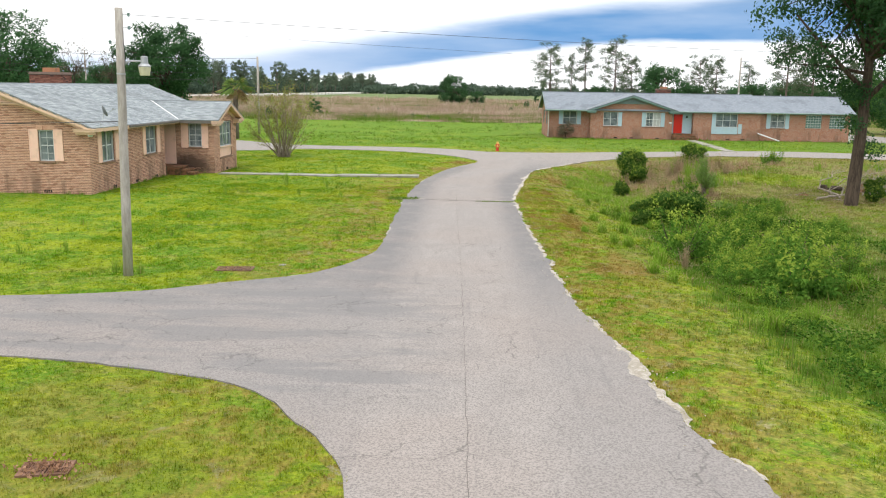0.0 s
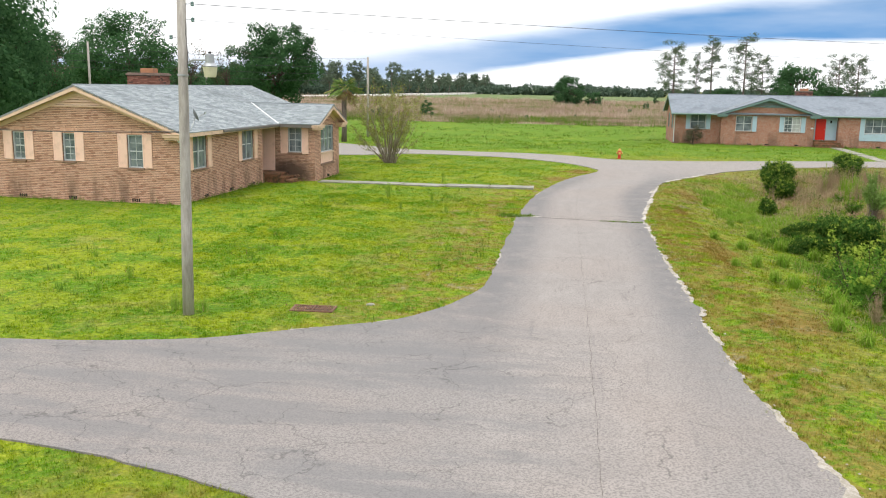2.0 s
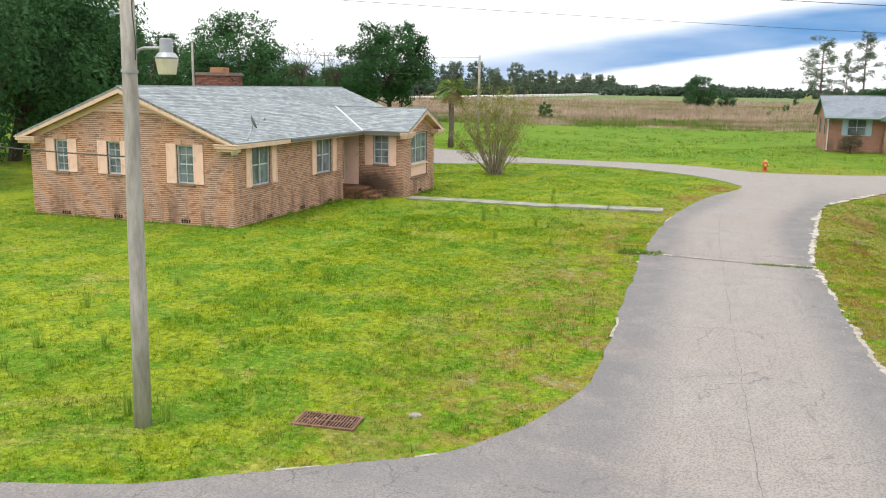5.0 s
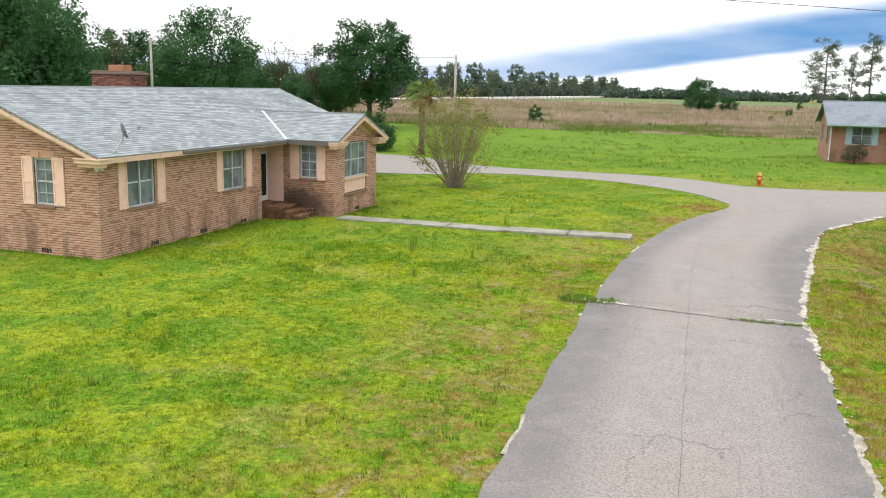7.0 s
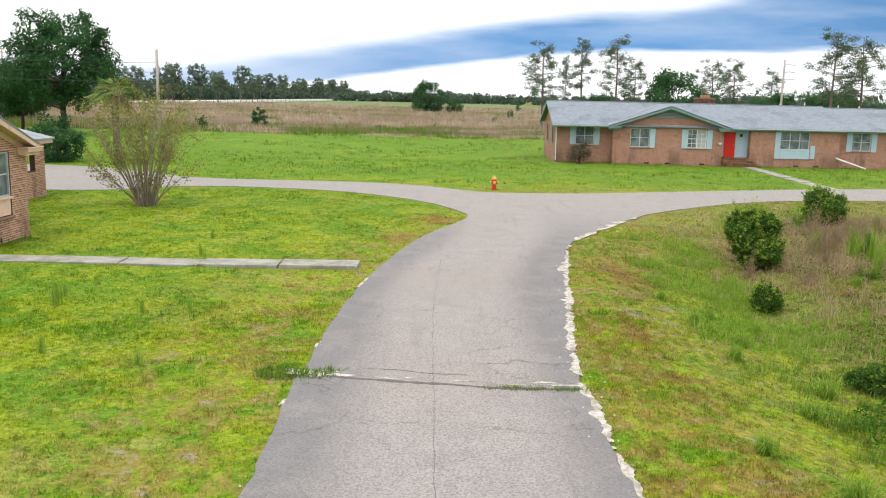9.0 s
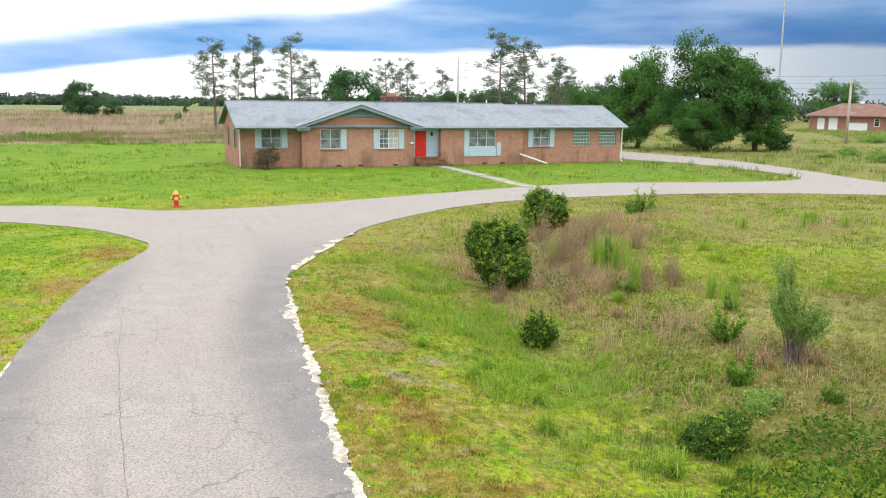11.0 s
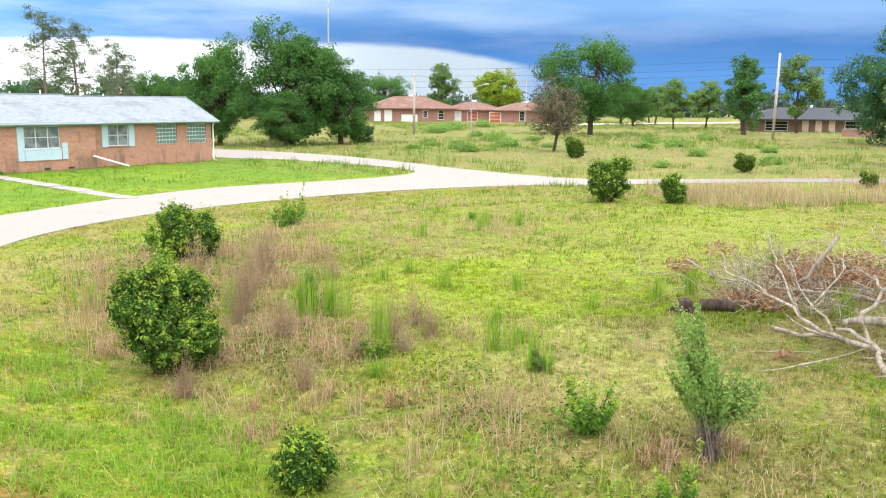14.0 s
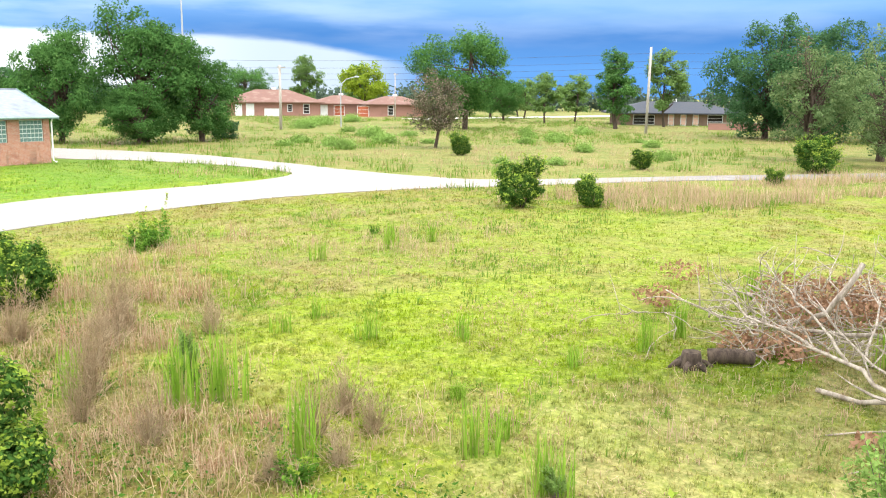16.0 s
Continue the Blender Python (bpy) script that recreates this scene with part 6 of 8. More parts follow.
# pines behind the east house
p1 = pine_tree("tall slash pine with an open crown behind the house", (15.5, 158.6), 51, 13.0, 4.0, 5.0, 0.145, 34)
p2 = pine_tree("tall slim pine behind the house", (23.7, 172.6), 52, 14.9, 2.2, 7.0, 0.145, 22)
p3 = pine_tree("tall forked pine behind the house", (29.0, 171.7), 53, 15.2, 4.0, 6.0, 0.145, 34)
for src, x, y, s, tall in ((p2, 20.8, 173, 0.6, 1.35), (p1, 33.0, 174, 0.75, 1.2), (p3, 49.5, 135, 0.93, 1.0), (p1, 54.5, 138, 0.95, 1.08), (p3, 60.5, 139, 0.72, 1.05), (p1, 48.0, 168, 0.85, 1.05), (p3, 53.5, 166, 0.62, 1.1), (p1, 47.5, 178, 0.9, 1.02), (p2, 66, 150, 0.7, 1.0), (p3, 73, 158, 0.7, 0.9)):
    place(src, x, y, x * 1.7, s, tall)
round_oak = broadleaf("oak_tree", "low round oak behind the roof ridge", "tree", (35.9, 159.8), 41, 10.2, 5.8, 0.3, 0.35, 10000, 0.30, OAK, clumps=70, clump_r=0.25, group="oaks")
for x, y, s in ((26, 170, 0.62), (44, 170, 0.68), (52, 160, 0.7), (59, 160, 0.75), (66, 168, 0.7), (80, 172, 0.85), (92, 176, 0.9), (104, 186, 0.9), (118, 196, 0.95), (132, 206, 0.9)):
    place(round_oak, x, y, x, s, label="dark green tree in the distant tree line")
place(round_oak, -3.9, 254, 0.4, 0.9, 1.0, "lone round oak standing in the dry field")
place(round_oak, 3.0, 256, 2.4, 0.45, 1.0, "small oak beside the lone oak in the field")

for k in range(9):
    place(round_oak, -62 - 12 * k, 150 + 9 * (k % 4) - 3 * k, k * 1.3, 0.85 + 0.07 * (k % 3), label="distant dark green oak in the tree belt")

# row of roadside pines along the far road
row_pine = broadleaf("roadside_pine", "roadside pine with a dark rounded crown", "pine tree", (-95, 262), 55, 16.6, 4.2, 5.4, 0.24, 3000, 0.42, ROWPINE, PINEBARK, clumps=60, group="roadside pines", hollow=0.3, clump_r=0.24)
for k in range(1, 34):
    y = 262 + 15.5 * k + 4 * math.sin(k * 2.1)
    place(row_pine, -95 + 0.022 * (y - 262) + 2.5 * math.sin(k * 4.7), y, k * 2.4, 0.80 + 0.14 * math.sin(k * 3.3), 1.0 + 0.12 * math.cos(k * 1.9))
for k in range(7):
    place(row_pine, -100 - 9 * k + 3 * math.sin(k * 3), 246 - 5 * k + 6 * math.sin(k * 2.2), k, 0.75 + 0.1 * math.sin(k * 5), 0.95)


def tree_belt(name, label, start, end, count, height, seed, mat, depth=30.0, size=1.5):
    """A far belt of woods: crowns of leaf clumps in one uneven mass."""
    r = np.random.default_rng(seed)
    a, b = np.array(start, float), np.array(end, float)
    pts = []
    for k in range(count):
        t = r.random()
        p = a + (b - a) * t + r.normal(0, depth * 0.3, 2)
        h = height * (0.72 + 0.5 * noise.noise((t * 9.0, seed, 0.0)) + 0.25 * r.random())
        rad = h * r.uniform(0.28, 0.5)
        pts.append(clump_points(r, np.array((p[0], p[1], h * r.uniform(0.1, 0.75))), rad, 46, 0.8))
    g = Geo().block(leaf_quads(r, np.concatenate(pts), size), 4)
    return tagged(part(name, g, mat), label, "woodland", kind="stuff")


# haze over the far woods is put into this paler leaf colour
FARWOOD = leaf_mat("distant leaves paled for haze", (0.075, 0.115, 0.085), (0.135, 0.185, 0.125), None, 0, 0.3)
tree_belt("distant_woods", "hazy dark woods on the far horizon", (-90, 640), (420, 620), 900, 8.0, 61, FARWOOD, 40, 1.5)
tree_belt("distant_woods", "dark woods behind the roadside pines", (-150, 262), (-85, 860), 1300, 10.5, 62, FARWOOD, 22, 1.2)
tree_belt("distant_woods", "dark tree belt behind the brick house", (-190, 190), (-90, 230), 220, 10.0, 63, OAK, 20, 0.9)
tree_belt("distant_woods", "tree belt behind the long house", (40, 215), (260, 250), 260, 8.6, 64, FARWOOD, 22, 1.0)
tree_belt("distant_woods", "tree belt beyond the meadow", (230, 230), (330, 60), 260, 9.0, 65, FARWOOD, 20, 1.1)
tree_belt("distant_woods", "tree belt along the east side of the meadow", (200, 70), (150, 20), 120, 9.0, 66, OAK, 14, 0.8)


def palm_tree(at):
    r = np.random.default_rng(71)
    root = thing("palm_tree", pose(at[0], at[1], 0) @ Matrix.Diagonal((1.12, 1.12, 1.08, 1)), "cabbage palm with green fronds and a brown skirt", "palm tree")
    part("trunk", Geo().tube([(0, 0, -0.1), (0.05, 0, 1.5), (0.0, 0.05, 3.2), (0.05, 0, 4.6)], [0.24, 0.2, 0.21, 0.24], 9), PINEBARK, root, smooth=True)
    green, brown = [], []
    for k in range(46):
        ang = k * 2.4
        up = r.uniform(-1.5, 1.2)
        L = r.uniform(1.2, 1.75)
        base = np.array((0.05, 0, 4.6))
        d = np.array((math.cos(ang), math.sin(ang), up))
        d /= np.linalg.norm(d)
        side = np.cross(d, (0, 0, 1))
        side /= np.linalg.norm(side)
        for m in range(14):
            s = (m - 6.5) / 6.5
            root_p = base + d * L * 0.45
            tip = base + d * L * (1.0 - 0.25 * s * s) + side * s * 0.75 + np.array((0, 0, -0.35 * L * (0.5 + 0.5 * s * s)))
            w = side * 0.025 + np.array((0, 0, 0.02))
            (green if up > -0.35 else brown).append([root_p - w, root_p + w, tip + w * 0.4, tip - w * 0.4])
        stem = np.array((0, 0, 0.02))
        (green if up > -0.35 else brown).append([base - stem, base + stem, base + d * L * 0.45 + stem, base + d * L * 0.45 - stem])
    part("fronds", Geo().block(np.array(green), 4), PALM, root)["kind"] = "stuff"
    part("dead_fronds", Geo().block(np.array(brown), 4), OLDFROND, root, "hanging dry brown fronds")


palm_tree((-21.9, 83.0))


def crape_myrtle(at):
    r = np.random.default_rng(72)
    root = thing("crape_myrtle", pose(at[0], at[1], 0) @ Matrix.Diagonal((1.0, 1.0, 1.06, 1)), "large vase-shaped shrub with bare stems and sparse rusty leaves", "shrub")
    pts, twigs = [], Geo()
    for k in range(46):
        ang, tilt = r.random() * 2 * math.pi, r.uniform(0.05, 0.62) if k < 40 else r.uniform(0.8, 1.15)
        L = r.uniform(3.6, 5.2) * (1.0 - 0.18 * tilt) if k < 40 else r.uniform(2.2, 3.2)
        foot = np.array((math.cos(ang), math.sin(ang), 0)) * r.uniform(0.05, 0.5)
        tip = foot + np.array((math.cos(ang) * math.sin(tilt), math.sin(ang) * math.sin(tilt), math.cos(tilt))) * L
        g = Geo()
        line = limb(g, r, foot, tip, 0.036, 0.006, 5, 0.035, 7)
        part("stem", g, MYRTLESTEM, root, smooth=True)
        for m in range(9):
            p = line[int(r.integers(3, 7))]
            q = p + r.normal(0, 0.28, 3) + (0.25 * math.cos(ang), 0.25 * math.sin(ang), 0.35)
            limb(twigs, r, p, q, 0.010, 0.004, 3, 0.06, 3)
            pts.append(p + (q - p) * r.random((24, 1)) * 1.1 + r.normal(0, 0.11, (24, 3)))
    part("twig_mass", twigs, PINEBARK, root)["kind"] = "stuff"
    part("leaves", Geo().block(leaf_quads(r, np.concatenate(pts), 0.07), 4), MYRTLE, root)["kind"] = "stuff"
    part("base_leaves", Geo().block(leaf_quads(r, np.concatenate([clump_points(r, np.array((0.4 * r.normal(), 0.4 * r.normal(), 0.5 + r.random())), 0.45, 60) for _ in range(9)]), 0.07), 4), MYRTLE, root)


crape_myrtle((-12.9, 62.4))

# ---------------------------------------------------------------- shrubs


def shrub(name, label, at, seed, h, w, leaves, size, mat, clumps=34, stems=3, group="ditch shrubs", low=0.0, clump_r=0.3, hollow=0.55):
    return broadleaf(name, label, "shrub", at, seed, h, w / 2, low - 0.12 * h, 0.028, leaves, size, mat, clumps=clumps, stems=stems, group=group, hollow=hollow, clump_r=clump_r, squash=0.85)


def bush(name, label, at, seed, h, w, shoots, per, size, mat, tip=None, group="ditch shrubs", bare=0.3, loose=0.05, up=0.02):
    """A shrub of many leafy shoots that rise and fan out from one foot, paler at the tips."""
    r = np.random.default_rng(seed)
    root = thing(name, pose(at[0], at[1], float(ground_z(at[0], at[1])) - 0.02), label, "shrub", group)
    g, old, young, old_way, young_way = Geo(), [], [], [], []
    for k in range(shoots):
        ang, c = r.random() * 2 * math.pi, r.uniform(up, 1.0)
        s = math.sqrt(1 - c * c)
        L = 1.0 / math.sqrt((s / (w * 0.5)) ** 2 + (c / h) ** 2) * r.uniform(0.68, 1.14)
        foot = np.array((math.cos(ang), math.sin(ang), 0)) * 0.10 * w * r.random()
        d = np.array((math.cos(ang) * s, math.sin(ang) * s, c)) * L
        rise = np.array((0, 0, 0.10 * h * r.random()))
        t = np.linspace(0, 1, 5)[:, None]
        line = foot + d * t + rise * t * t + r.normal(0, 0.012 * h, (5, 3)) * t
        if k % 3 == 0:
            g.tube([tuple(p) for p in line], list(np.linspace(0.010 + 0.004 * h, 0.003, 5)), 4, cap=False)
        n = int(per * r.uniform(0.6, 1.4))
        u = (bare + (1.06 - bare) * r.random((n, 1)) ** 0.8)
        p = foot + d * u + rise * u * u + r.normal(0, loose * w, (n, 3)) * (1.15 - 0.6 * u)
        p[:, 2] = np.maximum(p[:, 2], 0.02)
        late = (u[:, 0] > 0.80 + 0.12 * r.random()) & (p[:, 2] > 0.35 * h)
        way = np.repeat((d / L + (0, 0, 0.5))[None, :], n, 0)
        old.append(p[~late]), old_way.append(way[~late])
        (young if tip else old).append(p[late]), (young_way if tip else old_way).append(way[late])
    part("stem_mass", g, BARK, root, smooth=True)["kind"] = "stuff"
    part("foliage", Geo().block(leaf_quads(r, np.concatenate(old), size, 0, np.concatenate(old_way), 0.8), 4), mat, root)["kind"] = "stuff"
    if tip:
        part("young_foliage", Geo().block(leaf_quads(r, np.concatenate(young), size, 0, np.concatenate(young_way), 0.8), 4), tip, root, "paler yellow-green young leaves")["kind"] = "stuff"
    return root


def evergreen(label, at, seed, h, w, sprigs, per, size, tips=0.45, group="ditch shrubs"):
    """A dense rounded shrub: a lumpy dark mass with rosettes of leaves all over it, paler at the tips."""
    r = np.random.default_rng(seed)
    root = thing("evergreen_shrub", pose(at[0], at[1], float(ground_z(at[0], at[1])) - 0.02), label, "shrub", group)
    unit = np.array((w / 2, w / 2, h * 0.5))
    hubs, girth = [np.array((0.0, 0.0, -0.2))], [0.60]
    for k in range(8):
        a = k * 2.4 + r.random()
        out = r.uniform(0.34, 0.72)
        up = r.uniform(-0.6, 0.66)
        hubs.append(np.array((out * math.cos(a) * (1 - 0.4 * max(up, 0)), out * math.sin(a) * (1 - 0.4 * max(up, 0)), up)))
        girth.append(r.uniform(0.22, 0.44))
    hubs, girth = np.array(hubs), np.array(girth)
    g = Geo()
    for k in range(9):
        a = k * 2.4
        limb(g, r, (0.1 * w * math.cos(a), 0.1 * w * math.sin(a), -0.05), (0.33 * w * math.cos(a), 0.33 * w * math.sin(a), h * r.uniform(0.3, 0.7)), 0.012 + 0.008 * h, 0.006, 5, 0.06, 4)
    part("stem_mass", g, BARK, root, smooth=True)["kind"] = "stuff"

    def skin(n, lo, hi):
        """Places on the outside of the mounds, and the way out there."""
        m = r.choice(len(hubs), n, p=girth ** 2 / (girth ** 2).sum())
        d = spread(r, n)
        p = hubs[m] + d * (girth[m] * r.uniform(lo, hi, n))[:, None]
        gap = np.linalg.norm(p[:, None, :] - hubs[None], axis=2) - girth[None] * min(lo, 0.85)
        gap[np.arange(n), m] = 1.0
        keep = (gap.min(axis=1) > 0) & (p[:, 2] > -1.0)
        return (p[keep] + (0, 0, 0.98)) * unit, d[keep]
    core, d = skin(sprigs * 4, 0.6, 0.85)
    pts, way, young, young_way = [core], [d], [], []
    spots, d = skin(int(sprigs * 1.7), 0.9, 1.18)
    for c, q in zip(spots, d):
        c = np.array((c[0], c[1], max(c[2], 0.05)))
        grow = q + (0, 0, 0.35)
        grow = grow / np.linalg.norm(grow)
        rad = 0.075 * w ** 0.5 * r.uniform(0.6, 1.5)
        off = spread(r, per) * rad * r.random((per, 1)) ** 0.5
        p = c + off
        p[:, 2] = np.maximum(p[:, 2], 0.02)
        f = off / rad + grow * 0.9
        late = ((off @ grow) > rad * 0.15) & (r.random(per) < tips * r.uniform(0.2, 1.6) * (0.3 + max(0.0, float(q[2])) * 1.1))
        pts.append(p[~late]), way.append(f[~late])
        young.append(p[late] + grow * rad * 0.3), young_way.append(f[late] * 0.5 + (0, 0, 0.6))
        if r.random() < 0.13:
            along = r.random((per, 1)) * rad * 3.2
            p = c + (grow + (0, 0, 0.25)) * along + r.normal(0, rad * 0.28, (per, 3))
            half_way = along[:, 0] < rad * 2
            pts.append(p[half_way]), way.append(p[half_way] - c + grow)
            young.append(p[~half_way]), young_way.append(p[~half_way] - c + grow)
    part("foliage", Geo().block(leaf_quads(r, np.concatenate(pts), size, 0, np.concatenate(way), 0.55), 4), SHRUB, root)["kind"] = "stuff"
    part("young_foliage", Geo().block(leaf_quads(r, np.concatenate(young), size, 0, np.concatenate(young_way), 0.6), 4), TIPS, root, "paler yellow-green young leaves")["kind"] = "stuff"
    return root


big = evergreen("dense dark green shrub with pale young tips in the ditch", (11.0, 53.5), 101, 2.25, 2.1, 620, 34, 0.052)
evergreen("dark spreading shrub behind the ditch weeds", (16.7, 61.0), 102, 1.6, 2.2, 420, 30, 0.06, 0.3)
evergreen("small round dark shrub in the grass", (9.3, 47.7), 103, 0.85, 1.0, 230, 30, 0.042, 0.2)
mid_s = evergreen("dark spreading shrub among weeds", (9.9, 36.6), 104, 1.65, 2.9, 520, 30, 0.065, 0.06)
place(mid_s, 9.2, 41.2, 1.3, 0.42)
place(mid_s, 8.4, 37.4, 2.3, 0.40)
leafy_s = bush("leafy_sapling", "bright green leafy sapling with pale stems", (8.0, 28.6), 105, 2.3, 2.1, 46, 70, 0.085, BRIGHT, TIPS, bare=0.35, loose=0.06)
big_g = bush("leafy_sapling", "large bright green bush in the ditch", (10.3, 24.6), 106, 2.0, 2.8, 100, 70, 0.085, BRIGHT, TIPS, bare=0.2, loose=0.06)
for x, y, s in ((11.6, 27.5, 0.8), (9.4, 29.8, 0.75), (12.4, 25.6, 0.55), (10.9, 31.8, 0.6), (13.3, 30.0, 0.45), (8.6, 32.2, 0.6), (12.3, 34.0, 0.55), (15.0, 27.0, 0.5), (14.0, 37.5, 0.5), (8.9, 26.0, 0.6), (9.9, 27.4, 0.66), (13.4, 27.8, 0.42), (11.9, 29.8, 0.45), (10.2, 33.6, 0.5), (9.2, 22.6, 0.34), (8.4, 24.4, 0.38), (12.0, 36.6, 0.45), (14.9, 32.6, 0.4), (14.6, 24.4, 0.35)):
    place(big_g if int(x * 10) % 2 else leafy_s, x, y, x * 3.1, s)
def plume_shrub(label, at, seed, plumes, per, size, mat):
    """A feathery shrub: thin bare stems that end in soft plumes of fine leaves. Plumes: place, foot and top height, girth."""
    r = np.random.default_rng(seed)
    root = thing("waxmyrtle_shrub", pose(at[0], at[1], float(ground_z(at[0], at[1])) - 0.02), label, "shrub", "ditch shrubs")
    g, pts, way = Geo(), [], []
    for dx, dy, z0, z1, rad in plumes:
        for k in range(int(26 * rad / 0.4)):
            a, q = r.random() * 6.28, r.random() ** 0.5
            tip = np.array((dx + rad * q * math.cos(a), dy + rad * q * math.sin(a), z0 + (z1 - z0) * (1 - 0.75 * q * r.random()) * r.uniform(0.75, 1.0)))
            foot = np.array((0.10 * r.normal(), 0.10 * r.normal(), -0.03))
            t = np.linspace(0, 1, 5)[:, None]
            bow = np.array((tip[0], tip[1], 0)) * 0.3
            line = foot + (tip - foot) * t - bow * np.sin(math.pi * t) * 0.5
            if k % 2 == 0:
                g.tube([tuple(p) for p in line], [0.010, 0.008, 0.006, 0.004, 0.002], 4, cap=False)
            share = min(0.9, max(0.15, (tip[2] - z0) / tip[2]))
            u = 1 - share * r.random((per, 1)) ** 0.8
            p = foot + (tip - foot) * u - bow * np.sin(math.pi * u) * 0.5 + r.normal(0, 0.045, (per, 3)) * (1.5 - u)
            pts.append(p), way.append(np.stack([p[:, 0] - dx, p[:, 1] - dy, np.full(per, 0.35 * rad)], -1) / rad)
    part("stem_mass", g, PINEBARK, root, smooth=True)["kind"] = "stuff"
    part("foliage", Geo().block(leaf_quads(r, np.concatenate(pts), size, 0, np.concatenate(way), 0.8), 4), mat, root)["kind"] = "stuff"
    return root


wax = plume_shrub("feathery light green shrub with dry stems at its foot", (12.75, 43.3), 107, ((-0.15, 0.40, 1.25, 2.4, 0.30), (0.0, 0.10, 0.75, 1.75, 0.42), (0.14, -0.38, 0.6, 1.45, 0.40), (-0.2, 0.3, 0.75, 1.6, 0.33), (0.2, 0.1, 0.5, 1.2, 0.4)), 95, 0.040, WAXY)
place(wax, 15.2, 54.0, 1.9, 0.55, 0.85, "soft light green shrub among dry stalks")
place(wax, 14.3, 47.0, 0.6, 0.35, 0.7)


def dry_shrub(x, y, h, w, seed, proto=[]):
    """A bare bush of fine grey twigs."""
    if not proto:
        r = np.random.default_rng(seed)
        ob = thing("dry_shrub", pose(0, 0, 0), "bare grey-brown twiggy dead shrub in the grass", "shrub", "dead shrubs")
        g = Geo()
        for k in range(56):
            ang, tilt = r.random() * 6.28, abs(r.normal(0, 0.62))
            d = np.array((math.cos(ang) * math.sin(tilt), math.sin(ang) * math.sin(tilt), math.cos(tilt)))
            line = limb(g, r, (0.08 * math.cos(ang), 0.08 * math.sin(ang), -0.03), d * r.uniform(0.4, 1.15), 0.009, 0.0025, 3, 0.09, 5)
            for m in range(8):
                p = line[int(r.integers(1, 5))]
                limb(g, r, p, p + d * 0.16 + r.normal(0, 0.10, 3), 0.0042, 0.0018, 3, 0.08, 3)
        part("twig_mass", g, DRYTWIG, ob)["kind"] = "stuff"
        proto.append(ob)
        ob.matrix_basis = Matrix.Translation((x, y, float(ground_z(x, y)))) @ Matrix.Diagonal((w, w, h, 1))
        return
    m = Matrix.Translation((x, y, float(ground_z(x, y)))) @ Matrix.Rotation(seed * 1.7, 4, "Z") @ Matrix.Diagonal((w, w, h, 1))
    copy_thing(proto[0], m).matrix_basis = m


for k, (x, y, h, w) in enumerate(((14.3, 50.6, 0.8, 0.75), (14.8, 50.0, 0.6, 0.7), (13.8, 49.8, 0.5, 0.65), (14.1, 55.0, 1.0, 0.9), (14.9, 55.9, 0.9, 0.9), (13.4, 54.4, 0.8, 0.8), (13.0, 43.4, 0.6, 0.7), (10.4, 52.0, 0.7, 0.45), (13.1, 50.4, 0.45, 0.6), (15.7, 56.6, 0.9, 1.0), (7.5, 25.8, 0.7, 0.6), (11.6, 50.2, 0.6, 0.6), (15.2, 50.8, 0.7, 0.9), (13.2, 52.6, 0.7, 0.8), (16.6, 57.2, 0.9, 1.0), (15.2, 58.6, 1.0, 1.0), (12.4, 55.2, 0.8, 0.8), (17.4, 55.6, 0.7, 0.9), (17.9, 58.9, 0.8, 0.9))):
    dry_shrub(x, y, h, w, 300 + k)
slim = bush("green_sapling", "slim yellow-green sapling among the weeds", (12.5, 45.0), 108, 1.35, 0.8, 26, 45, 0.06, BRIGHT, TIPS, bare=0.15, up=0.6)
for x, y, s in ((11.2, 43.0, 0.8), (15.4, 60.4, 0.9), (16.9, 62.9, 1.3), (11.4, 53.9, 0.8), (22.8, 64.0, 1.1), (23.6, 64.2, 1.35), (29.4, 60.0, 0.5), (11.9, 41.4, 0.55), (13.2, 50.0, 0.6), (7.9, 18.6, 0.7), (14.95, 53.9, 0.72), (11.6, 56.0, 0.6)):
    place(slim, x, y, x, s)
bushA = evergreen("rounded dark green shrub by the road", (38.6, 58.9), 109, 2.15, 2.3, 480, 34, 0.062, 0.35)
place(bushA, 40.6, 56.4, 1.5, 0.66)
place(bushA, 65.6, 76.6, 2.5, 0.85)
place(bushA, 61.0, 60.4, 3.5, 0.72, 0.9, "olive green round bush in the meadow")
place(bushA, 65.5, 50.3, 0.8, 1.5, 0.72)
place(bushA, 55.5, 51.2, 2.8, 0.5, 0.9)
place(bushA, 20.5, 41.7, 1.0, 0.5, 1.2, "leafy green sucker growth at the foot of the tree")
place(bushA, 47.5, 44.2, 2.0, 0.75, 1.0, "broad green bush beyond the brush pile")
yard = shrub("bare_shrub", "thin brownish shrub against the house wall", (11.2, 93.5), 110, 2.0, 1.9, 2200, 0.08, GREYLEAF, clumps=40, stems=7, hollow=0.3)
jun = shrub("juniper_shrub", "dark blue-green juniper by the driveway", (-26.5, 84.5), 111, 3.2, 3.8, 4000, 0.16, OAK, clumps=46)
place(jun, 72.0, 108, 1.0, 0.8, 0.9)
field_s = shrub("field_sapling", "dark young tree at the field edge", (-24.2, 140), 112, 3.6, 2.0, 1500, 0.2, OAK, clumps=30, low=0.2, group="field shrubs")
